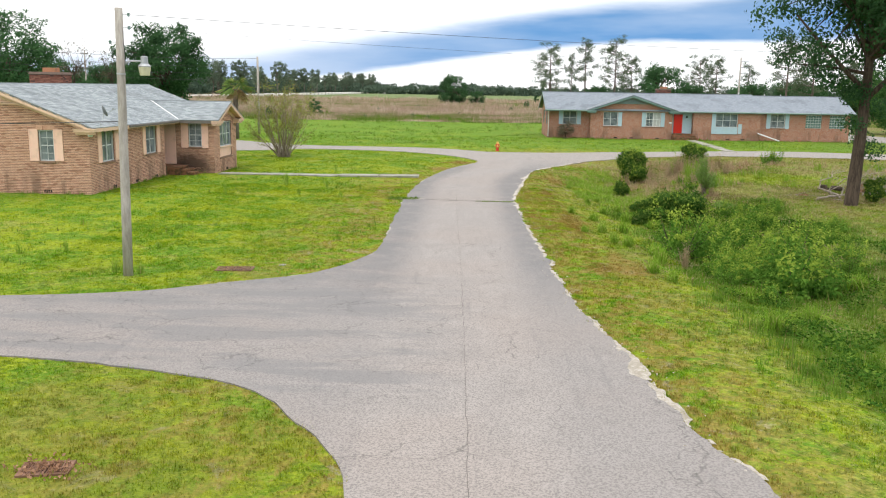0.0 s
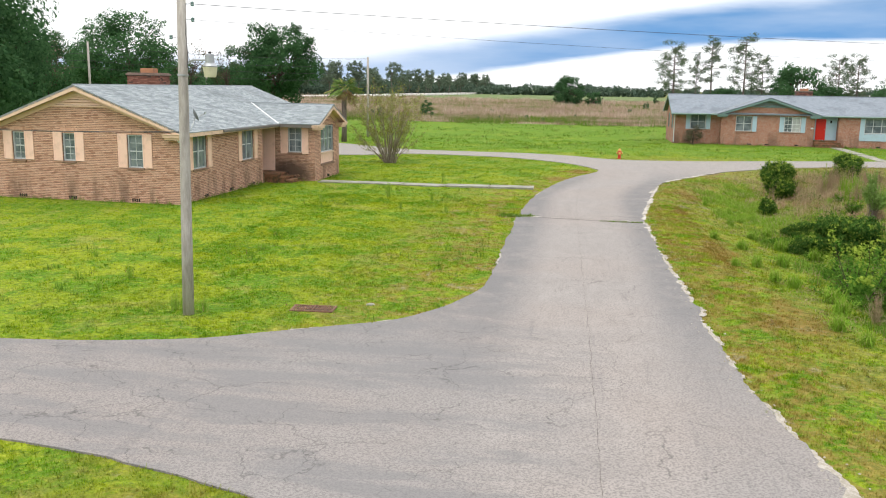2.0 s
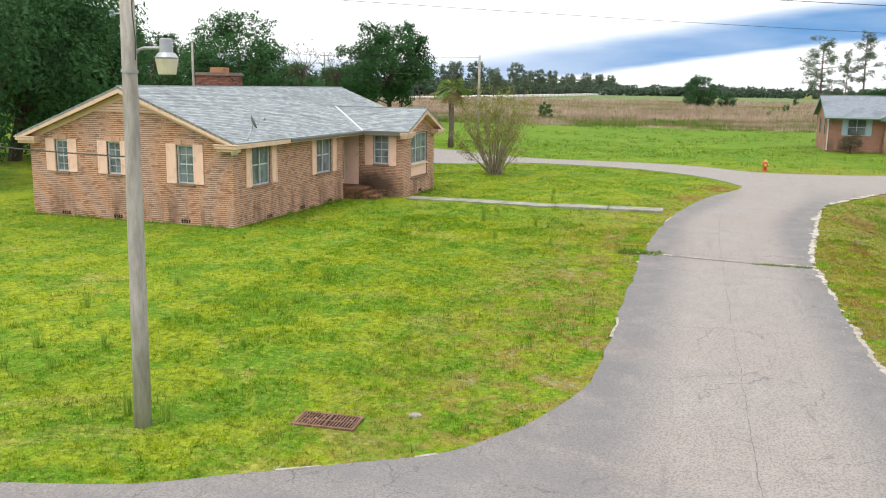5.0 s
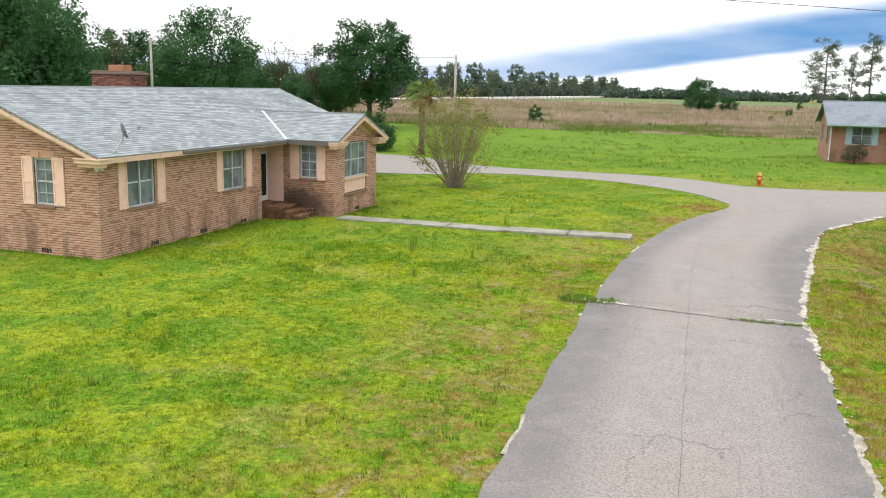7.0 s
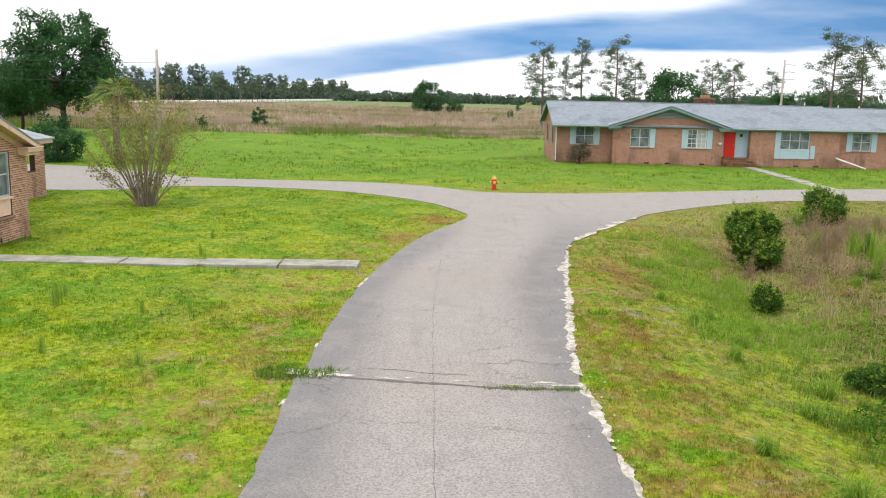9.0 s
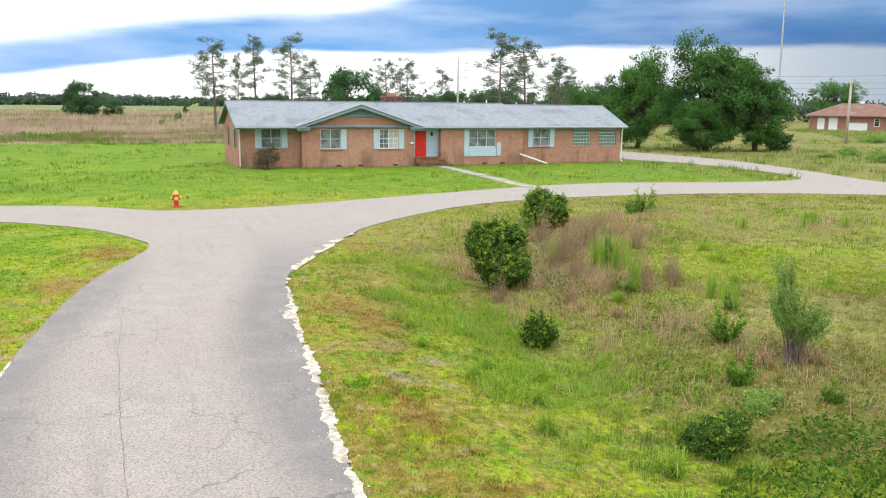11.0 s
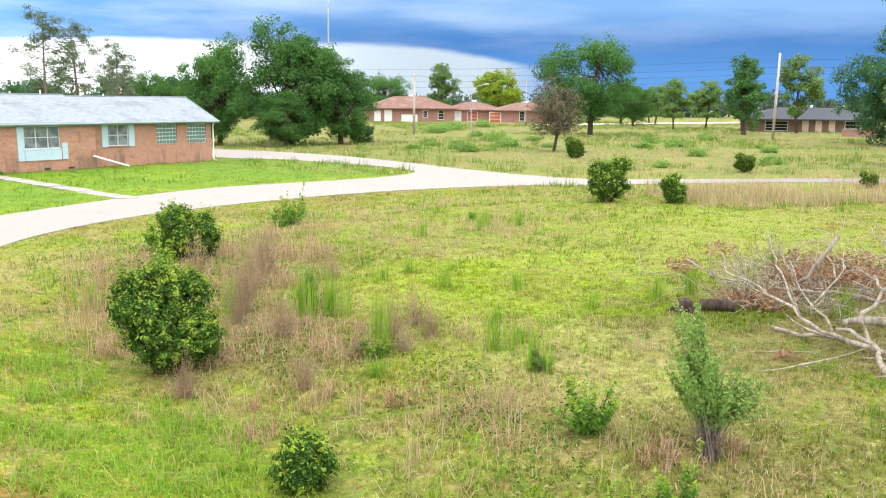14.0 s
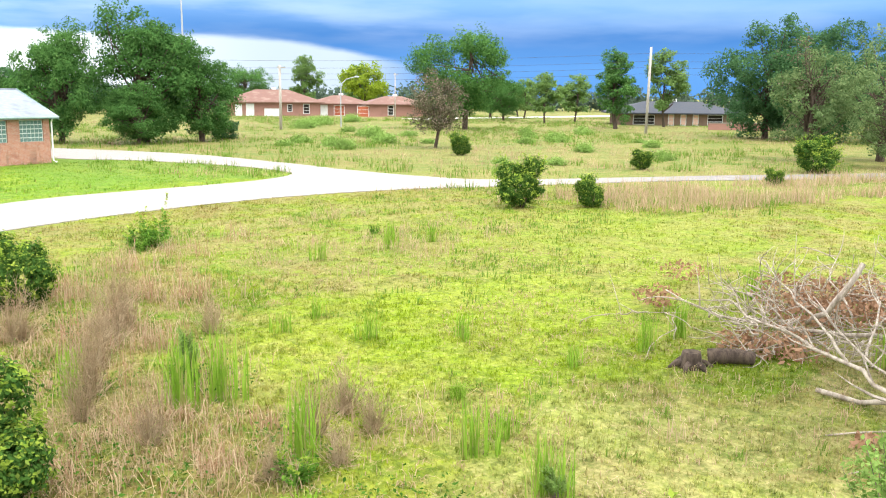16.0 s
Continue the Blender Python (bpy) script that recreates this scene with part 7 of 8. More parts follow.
for x, y, s in ((-32, 141, 0.6), (-16, 139, 0.28), (-13, 144, 0.3), (-20, 150, 0.35), (-6, 143, 0.25), (2, 141, 0.25), (6, 152, 0.3), (-28, 160, 0.4), (-17, 170, 0.4), (4, 175, 0.4), (10, 190, 0.45), (-36, 152, 0.4), (-9, 149, 0.3), (-1, 158, 0.3), (12.5, 138, 0.22), (-11, 200, 0.4), (16, 230, 0.7), (-3, 137, 0.2), (24, 300, 1.0)):
    place(field_s, x, y, x, s)

weedy = bush("weed_bush", "low leafy green weed bush in the rough meadow", (66.5, 88.5), 113, 0.8, 2.5, 60, 40, 0.12, WAXY, None, "meadow weed bushes", bare=0.15, loose=0.10)
rw = np.random.default_rng(114)
for x, y, s in ((70, 92, 1.0), (75, 91, 1.2), (79, 88, 0.9), (84, 98, 1.3), (88, 101, 1.0), (92, 96, 0.9), (68, 96, 0.8), (73, 99, 0.9), (98, 121, 1.3), (103, 123, 1.5), (108, 127, 1.5), (113, 128, 1.3), (118, 131, 1.5), (124, 133, 1.6), (129, 133, 1.4), (134, 136, 1.5), (95, 110, 1.0), (83, 80, 1.0), (90, 78, 1.2), (96, 84, 0.9), (104, 88, 1.1), (110, 84, 1.0), (58, 68, 0.6), (63, 65, 0.7), (77, 70, 0.8), (86, 66, 0.9), (93, 70, 0.8), (70, 62, 0.8), (11.3, 40.2, 0.35), (13.2, 39.6, 0.5)):
    place(weedy, x + rw.normal(0, 1), y + rw.normal(0, 1), x * 2.2, s * rw.uniform(0.8, 1.2), rw.uniform(0.7, 1.1))

# ---------------------------------------------------------------- poles, wires, street things


def street_pole():
    root = thing("utility_pole", pose(-8.62, 22.2, 0), "weathered grey wooden pole with a yard lamp", "utility pole")
    part("pole", Geo().tube([(-0.02, 0, -0.3), (0.02, 0, 2.0), (0.07, 0, 5.0), (0.10, 0, 7.12)], [0.135, 0.125, 0.11, 0.10], 12), WOODPOLE, root, smooth=True)
    part("lamp_arm", Geo().tube([(0.17, 0, 5.66), (0.24, 0, 5.74), (0.34, 0, 5.77), (0.62, -0.02, 5.77)], [0.022] * 4, 8), STEEL, root)
    lamp = part("lamp_head", Geo().lathe((0.72, -0.02, 5.62), [(0.155, 0), (0.165, 0.02), (0.12, 0.075), (0.095, 0.09), (0.088, 0.27), (0.06, 0.285)], 18), STEEL, root, "grey metal lamp housing", smooth=False)
    part("lamp_lens", Geo().lathe((0.72, -0.02, 5.40), [(0.115, 0), (0.125, 0.01), (0.155, 0.20), (0.157, 0.218)], 18), LENS, lamp, "yellowed ribbed lamp lens")
    part("photocell", Geo().lathe((0.72, -0.02, 5.905), [(0.03, 0), (0.035, 0.03), (0.02, 0.045)], 10), DARK, lamp)
    part("strap", Geo().tube([(0.075, 0, 5.42), (0.078, 0, 5.46)], [0.122, 0.122], 12), STEEL, root)
    for z, s in ((6.95, 1), (6.62, 1), (6.25, -1)):
        br = part("insulator_bracket", Geo().tube([(0.12, 0, z), (0.10 + s * 0.22, -0.02, z)], [0.012, 0.012], 6), STEEL, root)
        part("insulator", Geo().lathe((0.10 + s * 0.26, -0.02, z - 0.05), [(0.02, 0), (0.045, 0.02), (0.03, 0.05), (0.045, 0.08), (0.015, 0.1)], 9), GLASSBLOCK, br)
    part("cable", Geo().tube([(0.20, -0.02, 5.6), (0.22, -0.03, 5.9), (0.19, -0.03, 6.3), (0.20, -0.02, 6.6)], [0.008] * 4, 5), WIRE, root)


def plain_pole(label, x, y, h, r, arms=(), lean=0.0, group="far poles", mat=None):
    root = thing("utility_pole", pose(x, y, 0), label, "utility pole", group)
    part("pole", Geo().tube([(0, 0, -0.3), (lean, 0, h)], [r, r * 0.75], 9), mat or WOODPOLE, root, smooth=True)
    for z, w in arms:
        part("crossarm", Geo().box(world_frame(lean * z / h, -r - 0.06, z), -w, w, -0.05, 0.05, -0.06, 0.06), WOODPOLE, root)
        for s in (-1, 1):
            part("insulator", Geo().lathe((s * w * 0.9 + lean * z / h, -r - 0.06, z + 0.06), [(0.03, 0), (0.05, 0.04), (0.03, 0.1)], 8), GLASSBLOCK, root)
    return root


def wire(a, b, sag, r=0.009, label="slack dark overhead cable"):
    a, b = Vector(a), Vector(b)
    pts = [a + (b - a) * t - Vector((0, 0, sag * 4 * t * (1 - t))) for t in np.linspace(0, 1, 15)]
    g = Geo().tube(pts, [r] * 15, 4)
    return tagged(part("overhead_wire", g, WIRE), label, "cable", "overhead wires")


street_pole()
plain_pole("bare wooden pole at the edge of the field", -21.7, 91.4, 8.1, 0.14)
yl = thing("street_lamp", pose(-92.2, 191.4, 0), "pale lamp post with a curved arm beside the highway", "street lamp")
part("pole", Geo().tube([(0, 0, -0.1), (0, 0, 6.0), (-0.3, 0, 6.5), (-1.4, 0, 6.6), (-2.4, 0, 6.3)], [0.20, 0.18, 0.12, 0.10, 0.10], 8), WHITE, yl)
part("lamp_head", Geo().tube([(-2.3, 0, 6.3), (-3.0, 0, 6.15)], [0.14, 0.2], 8), STEEL, yl)
plain_pole("tall wooden pole with a crossarm beside the highway", -88.1, 199.8, 12.4, 0.2, ((11.6, 1.0),))
plain_pole("wooden pole behind the chimney", -50.7, 88.3, 9.2, 0.14)
side_pole = plain_pole("leaning wooden pole with side arms behind the long house", 38.8, 124.0, 10.0, 0.14)
for z in (9.4, 8.6, 7.8):
    part("side_arm", Geo().tube([(0.05, -0.12, z), (0.5, -0.12, z + 0.05), (1.2, -0.12, z)], [0.06, 0.055, 0.05], 6), STEEL, side_pole)
plain_pole("pale wooden pole in the meadow", 94.1, 119.5, 8.4, 0.2, ((8.1, 0.8),))
plain_pole("tall pale wooden pole in the meadow", 118.0, 77.5, 11.2, 0.2, (), 0.55)
plain_pole("thin wooden pole beyond the far houses", 150, 138, 9.0, 0.12, ((8.6, 0.7),))
tall = thing("radio_mast", pose(207, 256, 0), "thin pale radio mast on the horizon", "mast")
part("mast", Geo().tube([(0, 0, 0), (0, 0, 55)], [0.35, 0.22], 6), STEEL, tall)
cob = thing("street_lamp", pose(108, 120, 0), "curved arm street lamp by the far houses", "street lamp")
part("pole", Geo().tube([(0, 0, 0), (0, 0, 5.2), (0.2, 0, 6.2), (1.4, 0, 6.9), (3.6, 0, 7.3)], [0.1, 0.09, 0.07, 0.05, 0.045], 7), STEEL, cob)
part("lamp_head", Geo().tube([(3.5, 0, 7.3), (4.4, 0, 7.3)], [0.1, 0.14], 7), STEEL, cob)
plain_pole("grey wooden pole beside the leafy tree", 22.9, 42.15, 8.2, 0.13)
wire((-8.26, 22.2, 6.95), (22.9, 42.15, 7.0), 0.15, 0.006)
wire((-8.26, 22.2, 6.62), (22.9, 42.15, 6.5), 0.25, 0.0035)
for z in (7.9, 7.1, 6.4, 5.7):
    wire((-21.7, 91.4, z), (-50.7, 88.3, z + 0.9), 0.4, 0.014)
    wire((-50.7, 88.3, z + 0.9), (-95, 62, z + 0.5), 0.6, 0.014)
for z in (10.4, 9.4, 8.6, 7.8):
    wire((118.5, 77.5, z), (90, 150, z - 0.8), 0.7, 0.014)
    wire((118.5, 77.5, z), (96, 10, z + 0.3), 0.8, 0.014)
wire((-8.5, 22.2, 4.2), (-45, 45, 4.0), 0.5, 0.012)


def hydrant(x, y):
    root = thing("fire_hydrant", pose(x, y, 0), "red fire hydrant with faded caps on the verge", "fire hydrant")
    part("barrel", Geo().lathe((0, 0, 0), [(0.16, 0), (0.16, 0.05), (0.11, 0.06), (0.11, 0.52), (0.15, 0.53), (0.15, 0.58), (0.125, 0.60)], 16), HYDRANT, root)
    part("bonnet", Geo().lathe((0, 0, 0.60), [(0.135, 0), (0.13, 0.06), (0.09, 0.13), (0.04, 0.16), (0.035, 0.22), (0.02, 0.22)], 16), HYDCAP, root)
    for dx, dy, r in ((1, 0, 0.06), (-1, 0, 0.06), (0, -1, 0.08)):
        n = part("nozzle", Geo().tube([(dx * 0.08, dy * 0.08, 0.42), (dx * 0.18, dy * 0.18, 0.42)], [r, r], 10), HYDRANT, root)
        part("nozzle_cap", Geo().tube([(dx * 0.18, dy * 0.18, 0.42), (dx * 0.22, dy * 0.22, 0.42), (dx * 0.24, dy * 0.24, 0.42)], [r * 1.2, r * 1.2, r * 0.4], 8), HYDCAP, n)


hydrant(3.15, 72.3)


def storm_grate(x, y, turn, w, d, tilt=0):
    root = thing("storm_drain_grate", pose(x, y, float(ground_z(x, y)), 0, 0, turn), "rusty iron storm drain grate sunk in the lawn", "drain grate", "drain grates")
    F = world_frame()
    g = Geo()
    for a, b, c, e in ((-w, w, -d, -d + 0.05), (-w, w, d - 0.05, d), (-w, -w + 0.05, -d + 0.05, d - 0.05), (w - 0.05, w, -d + 0.05, d - 0.05), (-0.018, 0.018, -d + 0.05, d - 0.05)):
        g.box(F, a, b, c, e, 0.0, 0.03)
    part("grate_frame", g, RUST, root)
    n = 18
    for k in range(n):
        u = -w + 0.05 + (k + 0.5) * (2 * w - 0.1) / n
        if abs(u) > 0.03:
            part("grate_bar", Geo().box(F, u - 0.010, u + 0.010, -d + 0.05, d - 0.05, 0.012, 0.026), RUST, root)
    part("cross_bar", Geo().box(F, -w + 0.05, w - 0.05, -0.012, 0.012, 0.006, 0.024), RUST, root)
    part("pit", Geo().box(F, -w + 0.02, w - 0.02, -d + 0.02, d - 0.02, -0.3, 0.008), DARK, root, "dark pit under the bars")


storm_grate(-5.98, 23.3, 4, 0.52, 0.28)
storm_grate(-5.05, 10.2, 10, 0.34, 0.22)
stone = thing("stone", pose(-4.75, 24.0, -0.03) @ Matrix.Scale(0.75, 4), "small grey stone in the lawn", "stone")
part("stone_body", Geo().lathe((0, 0, -0.04), [(0.12, 0), (0.17, 0.05), (0.13, 0.11), (0.04, 0.13)], 9), CONCRETE, stone, smooth=True)


def brush_pile():
    r = np.random.default_rng(81)
    root = thing("brush_pile", pose(0, 0, 0), "pile of bleached dead branches with rust brown leaves", "brush pile")

    twig_mass = Geo()

    def branch(a, b, r0, r1, twigs, bend=0.07, mat=DEADWOOD):
        g = Geo()
        a, b = np.array(a, float), np.array(b, float)
        L = np.linalg.norm(b - a)
        line, off = [], np.zeros(3)
        for k in range(10):
            line.append(a + (b - a) * k / 9 + off * math.sin(math.pi * (0.1 + k / 10)))
            off = off + r.normal(0, bend * L * 0.45, 3) * (1, 1, 0.6)
        for p in line:
            p[2] = max(p[2], 0.04)
        g.tube(line, list(np.linspace(r0, r1, 10)), 6, cap=True)
        for _ in range(twigs):
            p = line[int(r.integers(2, 10))]
            q = p + r.normal(0, 0.42, 3) + (np.array(b) - np.array(a)) * 0.16 + (0, 0, 0.15)
            q[2] = max(q[2], 0.06)
            limb(twig_mass, r, p, q, r1 * 1.4 + 0.006, 0.006, 4, 0.12, 4)
        part("branch", g, mat, root, smooth=True)
        return line
    def bent(keys, r0, r1, twigs):
        """A long limb that bends through a few places."""
        g = Geo()
        keys = [np.array(k, float) for k in keys]
        line = []
        for a, b in zip(keys[:-1], keys[1:]):
            for t in (0.0, 0.33, 0.67):
                line.append(a + (b - a) * t + r.normal(0, 0.035, 3))
        line.append(keys[-1])
        g.tube(line, list(np.linspace(r0 * 0.72, r1 * 0.8, len(line))), 7, cap=True)
        for _ in range(twigs):
            p = line[int(r.integers(len(line) // 3, len(line)))]
            way = (keys[-1] - keys[0]) / np.linalg.norm(keys[-1] - keys[0])
            q = p + way * r.uniform(0.2, 0.7) + r.normal(0, 0.3, 3) + (0, 0, 0.15)
            q[2] = max(q[2], 0.05)
            limb(twig_mass, r, p, q, r1 * 0.9 + 0.004, 0.004, 4, 0.12, 5)
        part("branch", g, DEADWOOD, root, smooth=True)
    # the long fallen limbs
    bent(((18.0, 42.2, 0.10), (18.7, 42.5, 0.15), (19.5, 42.8, 0.20), (20.1, 43.6, 0.2)), 0.075, 0.05, 1)
    bent(((19.1, 43.1, 0.2), (18.6, 43.5, 0.5), (18.9, 44.2, 0.8), (19.8, 45.1, 0.9), (20.3, 46.0, 1.0), (21.1, 46.5, 1.1)), 0.065, 0.015, 9)
    bent(((19.2, 42.4, 0.1), (19.5, 43.8, 0.14), (19.8, 44.8, 0.1)), 0.075, 0.05, 1)
    bent(((19.9, 44.4, 0.6), (20.6, 44.8, 0.9), (22.4, 45.7, 1.1), (24.2, 46.4, 1.3)), 0.04, 0.012, 9)
    bent(((23.4, 45.4, 0.3), (22.9, 44.9, 0.9), (23.1, 44.5, 1.65)), 0.085, 0.065, 0)
    bent(((21.0, 43.4, 0.25), (22.2, 43.3, 0.5), (22.7, 43.4, 0.7), (23.4, 43.7, 0.8)), 0.08, 0.03, 4)
    bent(((22.2, 43.3, 0.45), (22.9, 42.6, 0.7)), 0.045, 0.02, 3)
    bent(((22.4, 43.4, 0.4), (22.1, 44.2, 0.5), (22.3, 45.6, 0.4), (22.6, 46.9, 0.35), (23.5, 48.3, 0.6)), 0.075, 0.02, 9)
    bent(((19.0, 43.3, 0.3), (20.5, 44.4, 0.8), (22.0, 45.2, 1.15)), 0.035, 0.012, 8)
    bent(((20.2, 44.2, 0.6), (22.0, 44.1, 0.9), (23.4, 44.4, 1.3)), 0.035, 0.012, 8)
    bent(((24.6, 43.4, 0.5), (25.4, 43.8, 0.9), (26.1, 44.1, 1.2)), 0.035, 0.012, 6)
    bent(((24.0, 44.6, 0.4), (25.2, 45.2, 0.9), (26.4, 45.4, 1.2)), 0.035, 0.012, 6)
    bent(((18.0, 44.5, 0.03), (18.9, 43.4, 0.04), (19.2, 42.1, 0.03)), 0.018, 0.022, 1)
    bent(((16.8, 44.0, 0.03), (17.7, 43.2, 0.03), (18.0, 42.2, 0.03)), 0.012, 0.02, 1)
    for k in range(96):
        c = np.array((r.uniform(21.2, 27.0), 0, r.uniform(0.1, 0.7)))
        c[1] = 45.2 - (c[0] - 24) * 0.15 + r.normal(0, 1.1)
        d = spread(r, 1)[0] * (1, 1, 0.45) * r.uniform(0.7, 1.6)
        e = c + d
        e[2] = max(0.08, e[2])
        branch(c, e, r.uniform(0.009, 0.022), 0.004, 4, 0.14)
    for c, w, n in (((25.6, 46.0, 0.40), 1.0, 560), ((23.9, 45.5, 0.35), 1.0, 600), ((25.8, 44.6, 0.45), 1.1, 650), ((24.4, 44.0, 0.35), 0.9, 480), ((21.8, 45.6, 0.2), 0.8, 420), ((25.2, 45.0, 0.45), 1.0, 480), ((23.9, 48.6, 0.35), 0.55, 220), ((27.2, 48.9, 0.3), 0.6, 150), ((21.7, 46.3, 0.15), 0.6, 240), ((17.9, 43.9, 0.03), 0.35, 60)):
        pts = clump_points(r, np.array(c), w, n, 0.45)
        pts[:, 2] = np.abs(pts[:, 2]) + 0.03
        part("dead_leaves", Geo().block(leaf_quads(r, pts, 0.085, 0, pts - np.array(c) + (0, 0, 0.3), 0.9), 4), DEADLEAF, root, "clump of rust brown dead leaves")
    g = Geo()
    limb(g, r, (20.6, 46.7, 0.13), (20.8, 45.95, 0.15), 0.15, 0.12, 9, 0.05, 6)
    part("log", g, BARK, root, "dark rotting log", smooth=True)
    g = Geo()
    limb(g, r, (21.2, 42.4, 0.26), (20.9, 43.7, 0.16), 0.11, 0.07, 9, 0.05, 6)
    part("log", g, DEADWOOD, root, "sawn pale log", smooth=True)
    part("twig_mass", twig_mass, DEADWOOD, root)["kind"] = "stuff"


def stump(x, y, h, w, label):
    r = np.random.default_rng(int(x * 10))
    root = thing("tree_stump", pose(x, y, float(ground_z(x, y))), label, "tree stump")
    g = Geo().lathe((0, 0, -0.05), [(w * 1.25, 0), (w, 0.12), (w * 0.9, h * 0.7), (w * 0.8, h), (w * 0.3, h - 0.05)], 11)
    for k in range(6):
        a = k * 1.05
        g.tube([(0, 0, 0.12), (w * 1.3 * math.cos(a), w * 1.3 * math.sin(a), 0.08), (w * 2.2 * math.cos(a), w * 2.2 * math.sin(a), -0.04)], [0.09, 0.06, 0.02], 5)
    part("stump_body", g, BARK, root, smooth=True)


brush_pile()
stump(20.2, 46.9, 0.34, 0.2, "rotten reddish tree stump in the grass")

# ---------------------------------------------------------------- far houses


def hip_house(at, turn, w, d, wall, rise, over, roof_mat, wall_mat, label, windows, group="tile roofed houses"):
    root = thing("far_house", pose(at[0], at[1], 0, 0, 0, turn), label, "house", group)
    part("wall", Geo().box(world_frame(), 0, w, 0, d, -0.2, wall), wall_mat, root)
    a, b, c, e = -over, w + over, -over, d + over
    k = min((b - a), (e - c)) / 2
    g = Geo()
    r0, r1 = ((a + k, (c + e) / 2), (b - k, (c + e) / 2)) if b - a >= e - c else (((a + b) / 2, c + k), ((a + b) / 2, e - k))
    g.v = [(a, c, wall), (b, c, wall), (b, e, wall), (a, e, wall), (*r0, wall + rise), (*r1, wall + rise), (a, c, wall - 0.2), (b, c, wall - 0.2), (b, e, wall - 0.2), (a, e, wall - 0.2)]
    g.f = [(0, 1, 5, 4), (1, 2, 5), (2, 3, 4, 5), (3, 0, 4), (0, 6, 7, 1), (1, 7, 8, 2), (2, 8, 9, 3), (3, 9, 6, 0), (6, 9, 8, 7)]
    fix_normals(part("roof", g, roof_mat, root))
    part("roof_vent", Geo().box(world_frame(), w * 0.5, w * 0.5 + 0.9, d * 0.5, d * 0.5 + 0.6, wall + rise - 0.2, wall + rise + 0.45), WHITE, root)
    for u, uw, z0, z1, mat in windows:
        F = wall_frame((0, 0), (1, 0), (0, -1))
        win = part("window", Geo().box(F, u, u + uw, 0.01, 0.04, z0, z1), mat, root)
        fr = Geo()
        for p, q, s, t in ((u - 0.1, u, z0 - 0.1, z1 + 0.1), (u + uw, u + uw + 0.1, z0 - 0.1, z1 + 0.1), (u, u + uw, z1, z1 + 0.1), (u, u + uw, z0 - 0.1, z0)):
            fr.box(F, p, q, 0.0, 0.1, s, t)
        for m in (0.33, 0.66):
            fr.box(F, u, u + uw, 0.0, 0.06, z0 + (z1 - z0) * m - 0.03, z0 + (z1 - z0) * m + 0.03)
        part("window_frame", fr, WHITE, win)
    return root


# pale tan made darker: the shade on this wall is in its colour
TANWALL = painted("tan brick wall darkened for shade", (0.24, 0.16, 0.12), 0.9, wear=0.4, scale=0.6)
RUSTDOOR = painted("rusty red door", (0.36, 0.10, 0.05), 0.8, wear=0.4)
hip_house((140.5, 173), -42, 19, 12, 3.0, 2.6, 0.9, TERRACOTTA, PINKWALL, "pink brick house with a worn red tile hip roof", ((1.2, 1.2, 0.2, 2.4, WHITE), (3.4, 1.5, 0.1, 2.5, WHITE), (7.2, 3.4, 0.1, 1.5, WHITE), (12.0, 0.9, 1.0, 2.4, DARK), (15.4, 1.2, 0.6, 2.5, DARK)))
hip_house((158, 164), -42, 12, 9, 2.7, 1.8, 0.8, TERRACOTTA, PINKWALL, "pink brick rear wing with a red tile hip roof", ((1.0, 1.4, 0.1, 2.3, WHITE), (4.0, 2.2, 0.1, 2.2, RUSTDOOR)))
hip_house((160.5, 151.5), -42, 13, 9, 2.7, 1.7, 0.8, TERRACOTTA, PINKWALL, "low pink brick house with a red tile roof and louvred window", ((4.2, 1.1, 0.4, 2.4, DARK), (-2.6, 2.4, 0.0, 2.2, RUSTDOOR)))
hip_house((150, 92), -62, 20, 10, 2.15, 1.9, 1.5, SLATE, TANWALL, "low house with a dark hip roof behind the meadow trees", ((2.5, 3.5, 0.2, 1.7, DARK), (8.5, 0.8, 0.1, 1.8, CREAM), (10.6, 0.8, 0.1, 1.8, CREAM), (12.7, 0.8, 0.1, 1.8, CREAM), (15.2, 2.4, 0.2, 1.8, DARK)), "dark roofed houses")
# a low wall shape put in place of a band of pale reddish dry grass
fence = thing("garden_wall", pose(142, 66, 0, 0, 0, -62), "low pale pink wall standing in for pale dry grass", "wall")
part("wall_body", Geo().box(world_frame(), -9, 12, 0, 0.25, -0.1, 1.0), PINKWALL, fence)
part("coping", Geo().box(world_frame(), -9, 12, -0.06, 0.31, 1.0, 1.1), CONCRETE, fence)
for at, w, turn in (((-196, 640), 7, 8),):
    b = thing("far_shed", pose(at[0] + 130, at[1], 0, 0, 0, turn), "tiny white building on the horizon", "building", "far sheds")
    part("wall", Geo().box(world_frame(), 0, w, 0, 4, 0, 2.2), WHITE, b)
    part("roof", Geo().prism(world_frame(0, 0, 0), [(-0.3, 2.2), (w + 0.3, 2.2), (w / 2, 3.0)], -0.3, 4.3), STEEL, b)

FARROAD = painted("pale far road", (0.78, 0.76, 0.72), 0.9)
